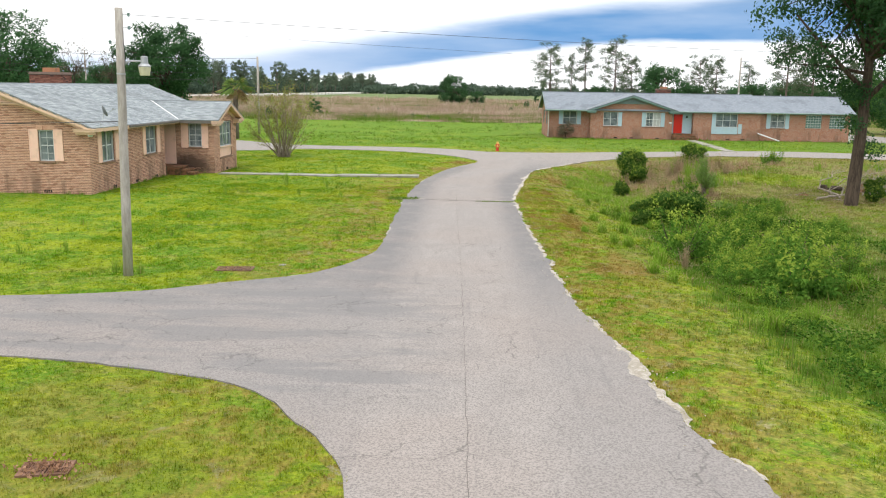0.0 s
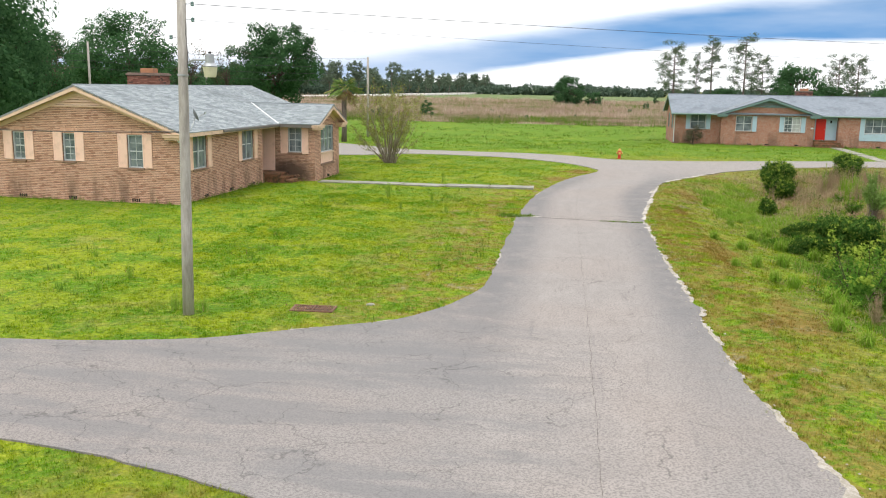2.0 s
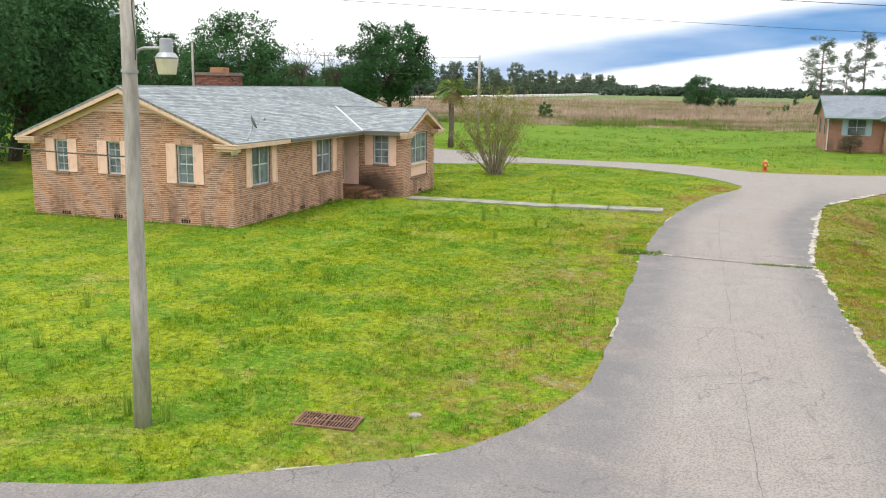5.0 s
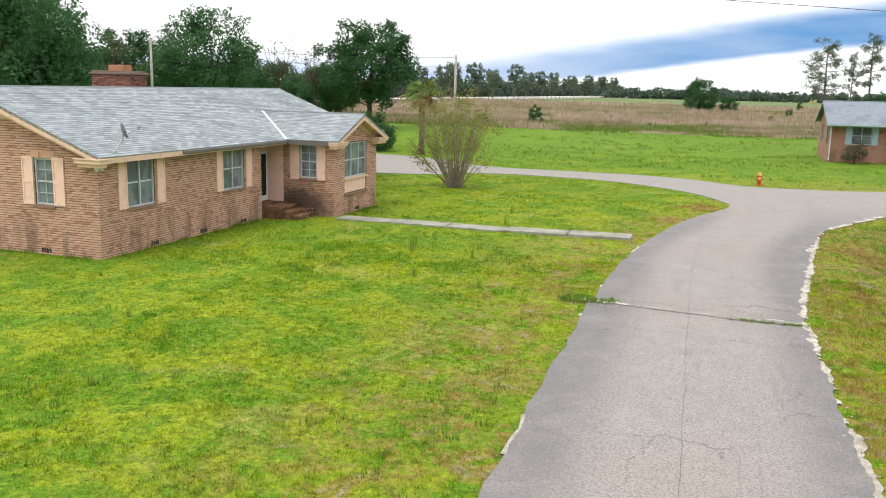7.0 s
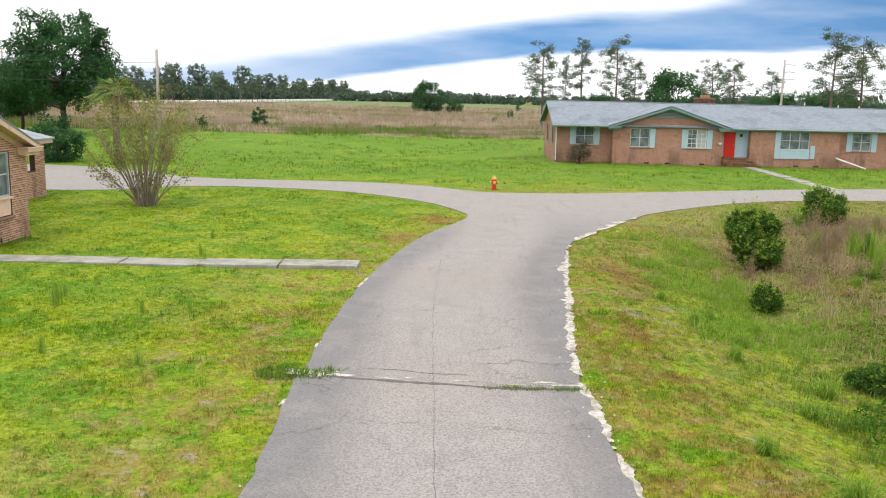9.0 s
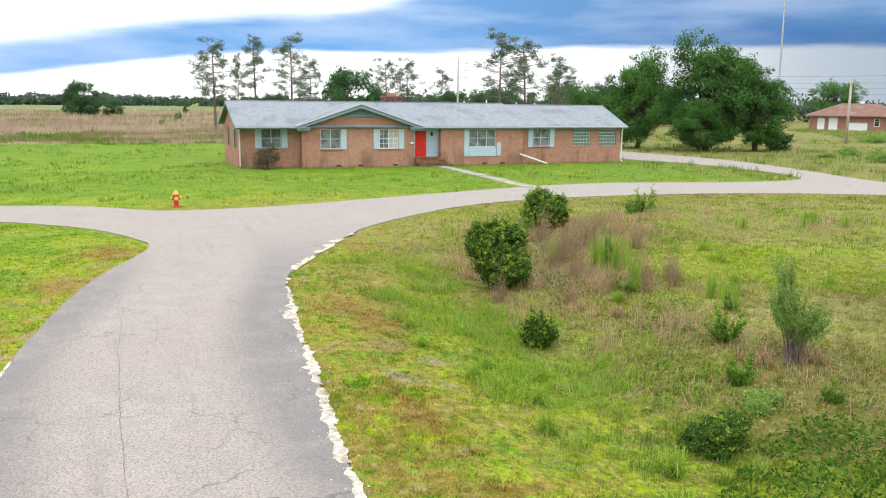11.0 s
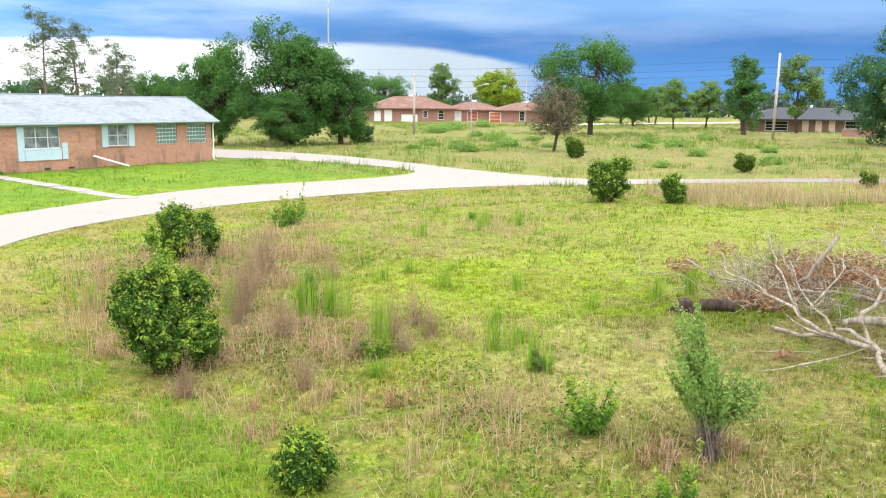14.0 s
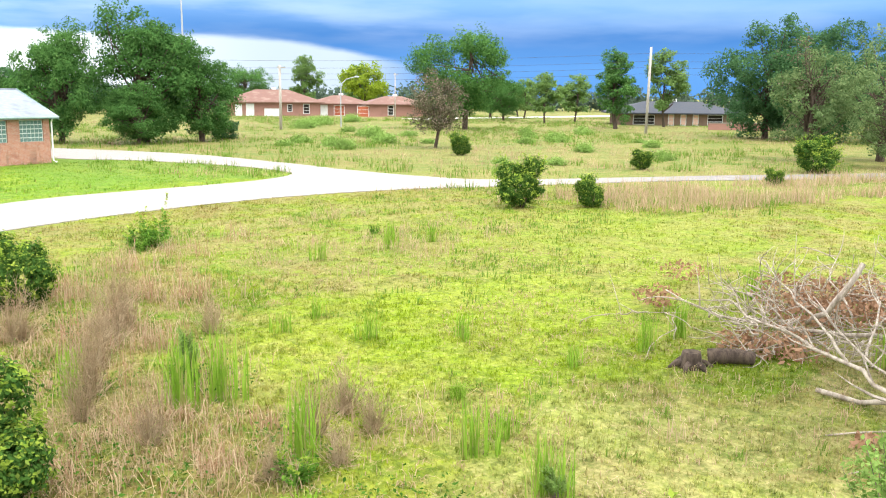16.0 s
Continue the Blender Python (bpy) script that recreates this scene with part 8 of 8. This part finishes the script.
# far roads and the post fence along the highway
slab("far_road", np.array([(-112, 240), (-62, 900), (-55, 900), (-104, 240)]), 1.0, 1.2, FARROAD, "pale highway behind the roadside pines", "road")
slab("far_road", np.array([(-104, 240.1), (-112, 240.1), (-250, 214), (-250, 206), (-112, 232)]), 1.0, 1.2, FARROAD, "pale highway behind the oaks", "road")
slab("far_road", np.array([(150, 132), (235, 108), (236, 112), (151, 137)]), 0.12, 0.3, FARROAD, "pale lane beyond the meadow", "road")
post_fence = thing("post_fence", pose(0, 0, 0), "line of thin posts along the highway", "fence")
for k in range(60):
    y = 245 + 9 * k
    part("post", Geo().box(world_frame(-92 + 0.05 * (y - 245), y), -0.08, 0.08, -0.08, 0.08, 0, 1.5), PINEBARK, post_fence)


# ---------------------------------------------------------------- weeds and grass


def blades(r, x, y, height, width, per, spread_r, lean):
    """Upright tapering blades in tufts at the given places."""
    n = len(x)
    x, y = np.repeat(x, per), np.repeat(y, per)
    h = np.repeat(np.broadcast_to(height, n), per) * r.uniform(0.55, 1.25, n * per)
    w = np.repeat(np.broadcast_to(width, n), per) * r.uniform(0.7, 1.3, n * per)
    sp = np.repeat(np.broadcast_to(spread_r, n), per)
    bx, by = x + r.normal(0, 1, n * per) * sp, y + r.normal(0, 1, n * per) * sp
    bz = ground_z(bx, by)
    ang = r.random(n * per) * 2 * math.pi
    tilt = np.abs(r.normal(0, lean, n * per))
    dirx, diry = np.cos(ang), np.sin(ang)
    sx, sy = -diry * w, dirx * w
    tip = np.stack([bx + dirx * h * tilt, by + diry * h * tilt, bz + h * np.sqrt(np.clip(1 - tilt ** 2 * 0.5, 0.2, 1))], -1)
    a = np.stack([bx - sx, by - sy, bz - 0.02], -1)
    b = np.stack([bx + sx, by + sy, bz - 0.02], -1)
    return np.stack([a, b, tip], 1)


def arching(r, x, y, height, width, per, spread_r, lean):
    """Blades in tufts that rise and then bow over: a lower strip and a pointed tip each."""
    n = len(x) * per
    x, y = np.repeat(np.asarray(x, float), per), np.repeat(np.asarray(y, float), per)
    h = np.repeat(np.broadcast_to(height, n // per), per) * r.uniform(0.5, 1.2, n)
    w = width * r.uniform(0.7, 1.3, n)
    bx, by = x + r.normal(0, spread_r, n), y + r.normal(0, spread_r, n)
    bz = ground_z(bx, by) - 0.02
    ang, tilt = r.random(n) * 2 * math.pi, np.abs(r.normal(0, lean, n))
    dx, dy = np.cos(ang), np.sin(ang)
    sx, sy = -dy * w, dx * w
    mx, my, mz = bx + dx * h * tilt * 0.4, by + dy * h * tilt * 0.4, bz + h * 0.62
    tx, ty, tz = bx + dx * h * tilt * 1.15, by + dy * h * tilt * 1.15, bz + h * np.clip(1.0 - 0.42 * tilt ** 1.3, 0.25, 1.0)
    low = np.stack([np.stack([bx - sx, by - sy, bz], -1), np.stack([bx + sx, by + sy, bz], -1), np.stack([mx + sx * 0.8, my + sy * 0.8, mz], -1), np.stack([mx - sx * 0.8, my - sy * 0.8, mz], -1)], 1)
    tip = np.stack([np.stack([mx - sx * 0.8, my - sy * 0.8, mz], -1), np.stack([mx + sx * 0.8, my + sy * 0.8, mz], -1), np.stack([tx, ty, tz], -1)], 1)
    return low, tip


def add_arching(g, *rest):
    low, tip = arching(*rest)
    g.block(low, 4), g.block(tip, 3)


WALKS = [np.array([(-14.2, 49.42), (-2.1, 49.36), (-2.1, 50.08), (-14.2, 50.16)]), np.array([(24.1, 93.5), (23.3, 76), (24.5, 76), (25.3, 93.5)])]
HOUSES = [np.array([(-26.5, 39.4), (-17.0, 39.0), (-16.6, 49.8), (-14.2, 49.8), (-14.0, 54.4), (-16.3, 58), (-26, 58)]), np.array([(9.3, 94.6), (13.9, 93.9), (32.2, 93.9), (42.1, 94.6), (42, 103), (9.3, 103)])]


def lawn_points(r, n, x0, x1, y0, y1, margin=0.0):
    x, y = r.uniform(x0, x1, n), r.uniform(y0, y1, n)
    bad = inside(ROAD_OUTLINE, x, y)
    for poly in WALKS + HOUSES:
        bad |= inside(poly, x, y)
    grate = ((x + 5.98) / 0.47) ** 2 + ((y - 23.3) / 0.24) ** 2 < 1
    grate |= ((x + 5.05) / 0.26) ** 2 + ((y - 10.2) / 0.15) ** 2 < 1
    return x[~(bad | grate)], y[~(bad | grate)]


def patchy(x, y, scale, seed):
    return np.array([noise.noise((a * scale, b * scale, seed)) for a, b in zip(x, y)])


r = np.random.default_rng(91)
g = Geo()
for n, box, h, w, per, sp in ((50000, (-12, 5, 8, 45), 0.046, 0.013, 8, 0.045), (16000, (-20, 4, 40, 70), 0.052, 0.018, 7, 0.06), (44000, (3, 22, 8, 60), 0.065, 0.013, 8, 0.05), (14000, (10, 48, 42, 72), 0.085, 0.017, 7, 0.08), (9000, (-30, 48, 66, 94), 0.09, 0.02, 7, 0.14), (7000, (-30, -10, 20, 45), 0.07, 0.015, 7, 0.08)):
    x, y = lawn_points(r, n, *box)
    tall = 0.9 + 0.7 * np.clip(patchy(x, y, 0.6, 4.0), -0.6, 1)
    g.block(blades(r, x, y, h * tall, w, per, sp, 0.9), 3)
x, y = lawn_points(r, 6000, -18, 4, 8, 62)
g.block(blades(r, x, y, 0.085, 0.010, 12, 0.08, 0.8), 3)
tagged(part("lawn_grass", g, BLADE), "short bright green and yellowish lawn grass", "grass", kind="stuff")

# coarse meadow tufts, weeds in the lawn, ditch growth
g = Geo()
x, y = lawn_points(r, 1500, 7.0, 16, 14, 44)
k = patchy(x, y, 0.22, 8.0) > -0.05
add_arching(g, r, x[k], y[k], 0.24, 0.008, 20, 0.10, 0.7)
x, y = lawn_points(r, 500, 12, 30, 40, 64)
k = patchy(x, y, 0.22, 8.0) > 0.1
add_arching(g, r, x[k], y[k], 0.17, 0.008, 16, 0.09, 0.8)
x, y = lawn_points(r, 8000, 40, 190, 48, 175)
k = patchy(x, y, 0.09, 8.5) > -0.08
g.block(blades(r, x[k], y[k], 0.42 * r.uniform(0.4, 1.5, int(k.sum())), 0.022, 14, 0.3, 0.45), 3)
x, y = lawn_points(r, 600, 12, 48, 52, 66)
k = patchy(x, y, 0.15, 8.5) > 0.0
add_arching(g, r, x[k], y[k], 0.22, 0.012, 12, 0.2, 0.8)
x, y = lawn_points(r, 500, 6.5, 15, 14, 40)
k = patchy(x, y, 0.3, 18.5) > -0.1
g.block(blades(r, x[k], y[k], 0.42 * r.uniform(0.4, 1.3, int(k.sum())), 0.010, 16, 0.12, 0.5), 3)
x, y = lawn_points(r, 330, -16, -2.5, 22, 60)
k = patchy(x, y, 0.3, 3.5) > 0.15
g.block(blades(r, x[k], y[k], 0.17, 0.012, 16, 0.09, 0.7), 3)
x, y = lawn_points(r, 2600, -30, 46, 75, 131)
k = patchy(x, y, 0.12, 31.0) > -0.08
g.block(blades(r, x[k], y[k], 0.24 * r.uniform(0.4, 1.4, int(k.sum())), 0.022, 9, 0.2, 0.6), 3)
for a, b, n in (((-26.4, 39.2), (-17.1, 38.85), 50), ((-16.8, 39.4), (-16.5, 48.0), 50), ((-16.0, 49.6), (-14.5, 49.6), 12), ((-14.0, 50.6), (-13.9, 54.0), 18), ((9.6, 94.5), (13.8, 94.5), 26), ((14.0, 93.8), (22.6, 93.8), 40), ((25.6, 93.8), (32.0, 93.8), 36), ((32.4, 94.5), (41.8, 94.5), 46)):
    t = r.random(n)
    g.block(blades(r, a[0] + (b[0] - a[0]) * t + r.normal(0, 0.05, n), a[1] + (b[1] - a[1]) * t + r.normal(0, 0.06, n), 0.20 * r.uniform(0.3, 1.5, n), 0.011, 10, 0.09, 0.6), 3)
tagged(part("meadow_tufts", g, WEED), "coarse green tufts and weeds in the grass", "weeds", kind="stuff")

g = Geo()
x, y = lawn_points(r, 380, 6.6, 11.4, 40.0, 52.5)
k = patchy(x, y, 0.45, 40.0) - 0.10 * np.abs(x - 8.9) > -0.12
add_arching(g, r, x[k], y[k], 0.24 * r.uniform(0.5, 1.3, int(k.sum())), 0.009, 13, 0.14, 0.8)
x, y = lawn_points(r, 700, 6.4, 10.0, 44.0, 57.0)
k = patchy(x, y, 0.5, 41.0) > -0.05
add_arching(g, r, x[k], y[k], 0.30 * r.uniform(0.5, 1.2, int(k.sum())), 0.009, 13, 0.12, 0.8)
tagged(part("lush_grass", g, LUSH), "lush bright green grass on the ditch bank", "grass", kind="stuff")

# broad-leaved undergrowth round the ditch bushes, coloured dark for the shade beneath them
g = Geo()
x, y = lawn_points(r, 60000, 7.6, 16, 12, 41)
thick = patchy(x, y, 0.35, 51.0) + 0.5 * patchy(x, y, 1.1, 52.0) - 0.5 * np.clip((8.8 - x) / 1.2, 0, 1) - 0.4 * np.clip((x - 13.5) / 2.5, 0, 1)
k = thick > -0.12
x, y, thick = x[k], y[k], thick[k]
lift = r.random(len(x)) ** 0.7 * np.clip(0.10 + 0.55 * (thick + 0.12), 0.05, 0.55)
q = np.stack([x, y, ground_z(x, y) + 0.02 + lift], -1)
up = np.stack([r.normal(0, 0.35, len(x)), r.normal(0, 0.35, len(x)), np.ones(len(x))], -1)
g.block(leaf_quads(r, q, 0.065, 0, up, 0.7), 4)
x, y = lawn_points(r, 24000, 9.0, 19, 43, 64)
t = (y - 44) / 18
k = (np.abs(x - (10.8 + 5.4 * t)) < 1.4 + 1.6 * t) & (patchy(x, y, 0.7, 53.0) > 0.05)
x, y = x[k], y[k]
q = np.stack([x, y, ground_z(x, y) + 0.02 + 0.3 * r.random(len(x)) ** 1.5], -1)
g.block(leaf_quads(r, q, 0.05, 0, np.stack([x * 0, y * 0, x * 0 + 1], -1), 0.8), 4)
tagged(part("ditch_undergrowth", g, UNDER), "dark green leafy undergrowth in the ditch", "weeds", kind="stuff")

# low straw litter through the rough meadow
g = Geo()
x, y = lawn_points(r, 9000, 6, 30, 20, 64)
k = patchy(x, y, 0.25, 21.0) > -0.04
add_arching(g, r, x[k], y[k], 0.12, 0.007, 7, 0.10, 1.1)
x, y = lawn_points(r, 7000, 40, 190, 50, 175)
k = patchy(x, y, 0.07, 22.0) > 0.05
g.block(blades(r, x[k], y[k], 0.30, 0.02, 10, 0.3, 0.6), 3)
tagged(part("straw_litter", g, REED), "pale straw and dry grass in the meadow", "dry grass", kind="stuff")

# dry tan stalks in the ditch and at its far end, and reddish sedge in bunches
g, red = Geo(), Geo()
for n, box, h in ((260, (9, 17, 46, 60), 0.45), (180, (8, 13, 38, 50), 0.35), (420, (14, 34, 56, 65), 0.5), (160, (50, 90, 58, 74), 0.8), (110, (8.5, 14, 24, 38), 0.35), (260, (12, 20, 42, 49), 0.22)):
    x, y = lawn_points(r, n, *box)
    k = patchy(x, y, 0.3, 2.0) > -0.08
    add_arching(g, r, x[k], y[k], h * r.uniform(0.35, 1.1, int(k.sum())), 0.0065, 14, 0.15, 0.75)
for cx, cy, h, wide in ((11.4, 56.6, 1.0, 0.45), (12.0, 57.8, 1.2, 0.5), (12.7, 59.2, 1.3, 0.55), (10.9, 55.6, 0.9, 0.4), (13.4, 60.2, 1.2, 0.5), (19.3, 57.9, 1.1, 0.4), (18.7, 58.8, 1.2, 0.4), (20.6, 61.6, 1.1, 0.5), (16.2, 55.8, 1.0, 0.35), (15.3, 57.0, 1.1, 0.4), (16.8, 57.6, 1.1, 0.45), (10.8, 50.5, 0.7, 0.35), (11.3, 49.6, 0.6, 0.4), (13.1, 51.6, 0.4, 0.5), (13.9, 53.0, 0.5, 0.5), (15.2, 54.6, 0.7, 0.6), (14.4, 51.3, 0.45, 0.6), (12.9, 51.1, 0.55, 0.25), (10.4, 52.1, 0.65, 0.16), (17.6, 60.4, 1.1, 0.5), (13.2, 43.2, 0.55, 0.35), (12.3, 43.9, 0.5, 0.3), (12.0, 48.4, 0.5, 0.35), (9.9, 49.4, 0.6, 0.3), (23.5, 62.4, 0.9, 0.7), (26.0, 63.0, 0.9, 0.7)):
    add_arching(red, r, cx + r.normal(0, wide * 0.75, 10), cy + r.normal(0, wide * 0.75, 10), h * r.uniform(0.35, 0.95, 10), 0.0055, 14, wide * 0.25, 0.6)
for cx, cy, h in ((11.7, 47.3, 0.95), (11.5, 45.9, 1.0), (11.3, 48.6, 0.8), (12.4, 46.5, 0.7), (10.7, 46.8, 0.8), (13.0, 47.9, 0.6)):
    add_arching(g, r, cx + r.normal(0, 0.12, 5), cy + r.normal(0, 0.12, 5), h * r.uniform(0.6, 1.0, 5), 0.006, 6, 0.05, 0.55)
x, y = lawn_points(r, 3600, 40, 78, 36, 62)
k = (np.abs(y - 52.5 + (x - 48) * 0.55) < 4.2) & (patchy(x, y, 0.2, 5.0) > -0.15)
g.block(blades(r, x[k], y[k], 0.75 * r.uniform(0.4, 1.2, int(k.sum())), 0.02, 16, 0.3, 0.5), 3)
x, y = lawn_points(r, 2600, 9.5, 18.5, 44, 62)
t = (y - 44) / 18
k = (np.abs(x - (10.6 + 5.2 * t)) < 1.3 + 1.5 * t) & (patchy(x, y, 0.5, 60.0) > 0.35 - 0.45 * smooth(47, 54, y))
add_arching(g, r, x[k], y[k], 0.34 * r.uniform(0.4, 1.4, int(k.sum())), 0.0065, 9, 0.12, 0.9)
k &= (patchy(x, y, 0.8, 61.0) > 0.05) & (y > 51)
add_arching(red, r, x[k], y[k], 0.36 * r.uniform(0.4, 1.4, int(k.sum())), 0.0065, 8, 0.12, 0.9)
tagged(part("dry_weeds", g, REED), "dry tan weed stalks and straw in the ditch", "weeds", kind="stuff")
tagged(part("dry_sedge", red, SEDGE), "reddish brown bunches of dry broomsedge", "weeds", kind="stuff")

spiky = None
for x, y, h in ((20.8, 47.9, 0.8), (22.1, 47.6, 0.75), (14.3, 53.2, 1.15), (14.8, 52.8, 1.15), (13.7, 50.3, 1.05), (14.9, 48.4, 0.8), (14.3, 47.1, 0.8), (15.6, 48.3, 0.45), (24.5, 58.5, 0.6), (27.3, 58.0, 0.6), (28.6, 58.8, 0.65), (18.6, 52.7, 0.55), (19.7, 51.2, 0.5), (18.1, 54.4, 0.45), (22.0, 43.9, 0.8), (26.2, 46.9, 0.8), (27.9, 43.2, 0.8), (12.2, 58.6, 0.8), (19.2, 48.7, 0.4), (29.0, 57.5, 0.6), (19.4, 54.6, 0.4), (13.9, 55.3, 0.9)):
    if spiky is None:
        spiky = thing("spiky_weed_clump", pose(0, 0, 0), "clump of tall bright green reedy weeds", "weed", "reedy weed clumps")
        q, q2 = arching(np.random.default_rng(4), r.normal(0, 0.10, 9), r.normal(0, 0.10, 9), 1.0, 0.010, 7, 0.04, 0.16)
        part("blade_tuft", Geo().block(q, 4).block(q2, 3), LUSH, spiky)
        spiky.matrix_basis = Matrix.Translation((x, y, float(ground_z(x, y)))) @ Matrix.Scale(h, 4)
        continue
    place_m = Matrix.Translation((x, y, float(ground_z(x, y)))) @ Matrix.Rotation(x, 4, "Z") @ Matrix.Diagonal((0.6 + 0.5 * h, 0.6 + 0.5 * h, h, 1))
    made = copy_thing(spiky, place_m)
    made.matrix_basis = place_m

# single upright weeds that stand out of the mown lawn
for x, y, h in ((-14.3, 27.8, 0.32), (-11.9, 23.9, 0.34), (-11.8, 25.3, 0.38), (-13.1, 24.9, 0.36), (-11.4, 41.7, 0.42), (-9.1, 45.3, 0.5), (-7.8, 54.3, 0.4), (-9.1, 22.5, 0.5), (-8.4, 22.5, 0.34), (-8.9, 44.4, 0.75), (-10.9, 39.9, 0.36), (-7.3, 51.1, 0.42), (-6.7, 43.9, 0.4), (-9.9, 29.9, 0.3), (-5.6, 44.0, 0.34), (-13.6, 30.5, 0.34), (-7.5, 40.6, 0.36), (-5.4, 40.0, 0.34), (-9.3, 26.4, 0.26), (-12.2, 34.0, 0.28)):
    m = Matrix.Translation((x, y, float(ground_z(x, y)))) @ Matrix.Rotation(x * 3, 4, "Z") @ Matrix.Diagonal((0.55 * h + 0.2, 0.55 * h + 0.2, h, 1))
    weed = copy_thing(spiky, m)
    weed.matrix_basis = m
    weed["label"], weed["group"] = "small upright dark green weed in the mown lawn", "lawn weeds"

tussock = None
for x, y, h in ((7.7, 37.2, 0.55), (5.8, 31.8, 0.45), (5.1, 31.4, 0.35), (6.3, 29.1, 0.5), (6.2, 24.4, 0.5), (6.5, 23.3, 0.4), (6.0, 35.4, 0.5), (5.2, 36.7, 0.4), (5.9, 29.6, 0.4), (8.6, 35.9, 0.5), (7.0, 27.8, 0.6), (9.4, 20.6, 0.6), (7.7, 18.5, 0.55), (12.0, 24.0, 0.7), (6.9, 33.2, 0.5), (6.8, 26.2, 0.5), (8.3, 22.2, 0.5), (6.6, 45.2, 0.35), (7.2, 46.0, 0.35), (6.3, 47.4, 0.3), (7.4, 44.0, 0.4), (8.2, 45.4, 0.35), (6.7, 42.4, 0.4), (15.6, 51.0, 0.35), (16.6, 49.6, 0.3), (12.6, 49.4, 0.35), (6.6, 49.0, 0.3), (7.9, 40.6, 0.45), (7.0, 39.2, 0.45)):
    m = Matrix.Translation((x, y, float(ground_z(x, y)))) @ Matrix.Rotation(x * 7, 4, "Z") @ Matrix.Diagonal((h, h, h * (0.85 + 0.3 * (x % 1)), 1))
    if tussock is None:
        tussock = thing("grass_tussock", pose(0, 0, 0), "bright green fountain-shaped grass tussock on the verge", "grass tussock", "grass tussocks")
        q, q2 = arching(np.random.default_rng(8), np.zeros(12), np.zeros(12), 1.0, 0.016, 16, 0.16, 0.75)
        part("blade_tuft", Geo().block(q, 4).block(q2, 3), LUSH, tussock)
        tussock.matrix_basis = m
        continue
    copy_thing(tussock, m).matrix_basis = m

# leaf litter over the grates, a pale tuft by the porch
g = Geo()
for cx, cy, a, b, z, n in ((-5.98, 23.3, 0.6, 0.4, 0.03, 40), (-5.05, 10.2, 0.42, 0.28, 0.03, 240), (-15.35, 49.55, 0.5, 0.7, 0.3, 120), (-14.9, 48.9, 0.4, 0.5, 0.1, 80)):
    q = np.stack([cx + r.normal(0, a * 0.6, n), cy + r.normal(0, b * 0.6, n), z + r.random(n) * 0.03], -1)
    g.block(leaf_quads(r, q, 0.045), 4)
tagged(part("leaf_litter", g, DEADLEAF), "brown dead leaves lying on the drain grates and porch steps", "leaf litter", kind="stuff")
tuft = thing("grass_clump", pose(-14.6, 50.75, 0), "pale arching grass clump beside the porch corner", "plant")
q = blades(np.random.default_rng(6), np.zeros(12), np.zeros(12), 0.55, 0.014, 12, 0.14, 0.7)
part("blade_tuft", Geo().block(q, 3), REED, tuft)["kind"] = "stuff"

# dry field beyond the lawn: tussocks of broomsedge with green weeds between
g, gw = Geo(), Geo()
for n, y0, y1, h, w, sp in ((15000, 133, 170, 0.95, 0.045, 0.30), (15000, 165, 250, 1.05, 0.07, 0.45), (7000, 245, 360, 1.1, 0.13, 0.9)):
    x = r.uniform(-80, 52, n) * (1 + (y0 - 134) / 300)
    y = y0 + (y1 - y0) * r.random(n)
    wide, close = patchy(x, y * 2.6, 0.022, 6.0), patchy(x, y * 1.5, 0.11, 9.0)
    edge = np.clip((y - 131 - 4 * patchy(x, y * 0, 0.08, 2.0)) / 6, 0.0, 1.0)
    lush = wide + 0.7 * close
    k = (lush > -0.24) & (edge > 0.15)
    tall = (h * np.clip(0.75 + 1.3 * close + 0.5 * r.normal(0, 0.5, n), 0.3, 1.9) * (0.5 + 0.5 * edge))[k]
    g.block(blades(r, x[k], y[k], tall, w, 9, sp, 0.4), 3)
    k = (lush < 0.0) & (r.random(n) < 0.7)
    gw.block(blades(r, x[k], y[k], 0.6 * h * r.uniform(0.5, 1.6, int(k.sum())), w, 7, sp, 0.5), 3)
tagged(part("dry_field", g, FIELD), "pinkish tan dry broomsedge field with green patches", "field grass", kind="stuff")
x, y = r.uniform(-40, 45, 700), r.uniform(129, 144, 700)
k = patchy(x, y, 0.1, 12.0) > 0.0
gw.block(blades(r, x[k], y[k], 0.6 * r.uniform(0.3, 1.2, int(k.sum())), 0.04, 14, 0.5, 0.35), 3)
tagged(part("field_weeds", gw, WEED), "green weeds along the field edge", "weeds", kind="stuff")

# tuft that grows in the road joint
g = Geo()
x, y = r.uniform(-3.1, -1.7, 90), 39.62 + r.normal(0, 0.15, 90)
g.block(blades(r, x, y + 0.0, 0.10, 0.012, 12, 0.06, 0.8) + np.array((0, 0, 0.02)), 3)
x = r.uniform(1.1, 2.9, 60)
g.block(blades(r, x, 39.05 + r.normal(0, 0.05, 60), 0.07, 0.010, 10, 0.04, 0.6) + np.array((0, 0, 0.02)), 3)
tagged(part("joint_weeds", g, WEED), "weeds growing out of the road joint", "weeds", kind="stuff")

# ---------------------------------------------------------------- loose bricks and shingles
for piece, mat, parent, F, rows, faces in LATE:
    base = None
    for a, b, c, d in rows:
        if base is None:
            base = Geo().block(faces(F, [(a, b, c, d)]), 4).mesh(piece)
            base.materials.append(mat)
            o0 = Vector(faces(F, [(a, b, c, d)])[1][0])
        ob = new(piece, base)
        ob.parent = parent
        ob.location = Vector(faces(F, [(a, b, c, d)])[1][0]) - o0
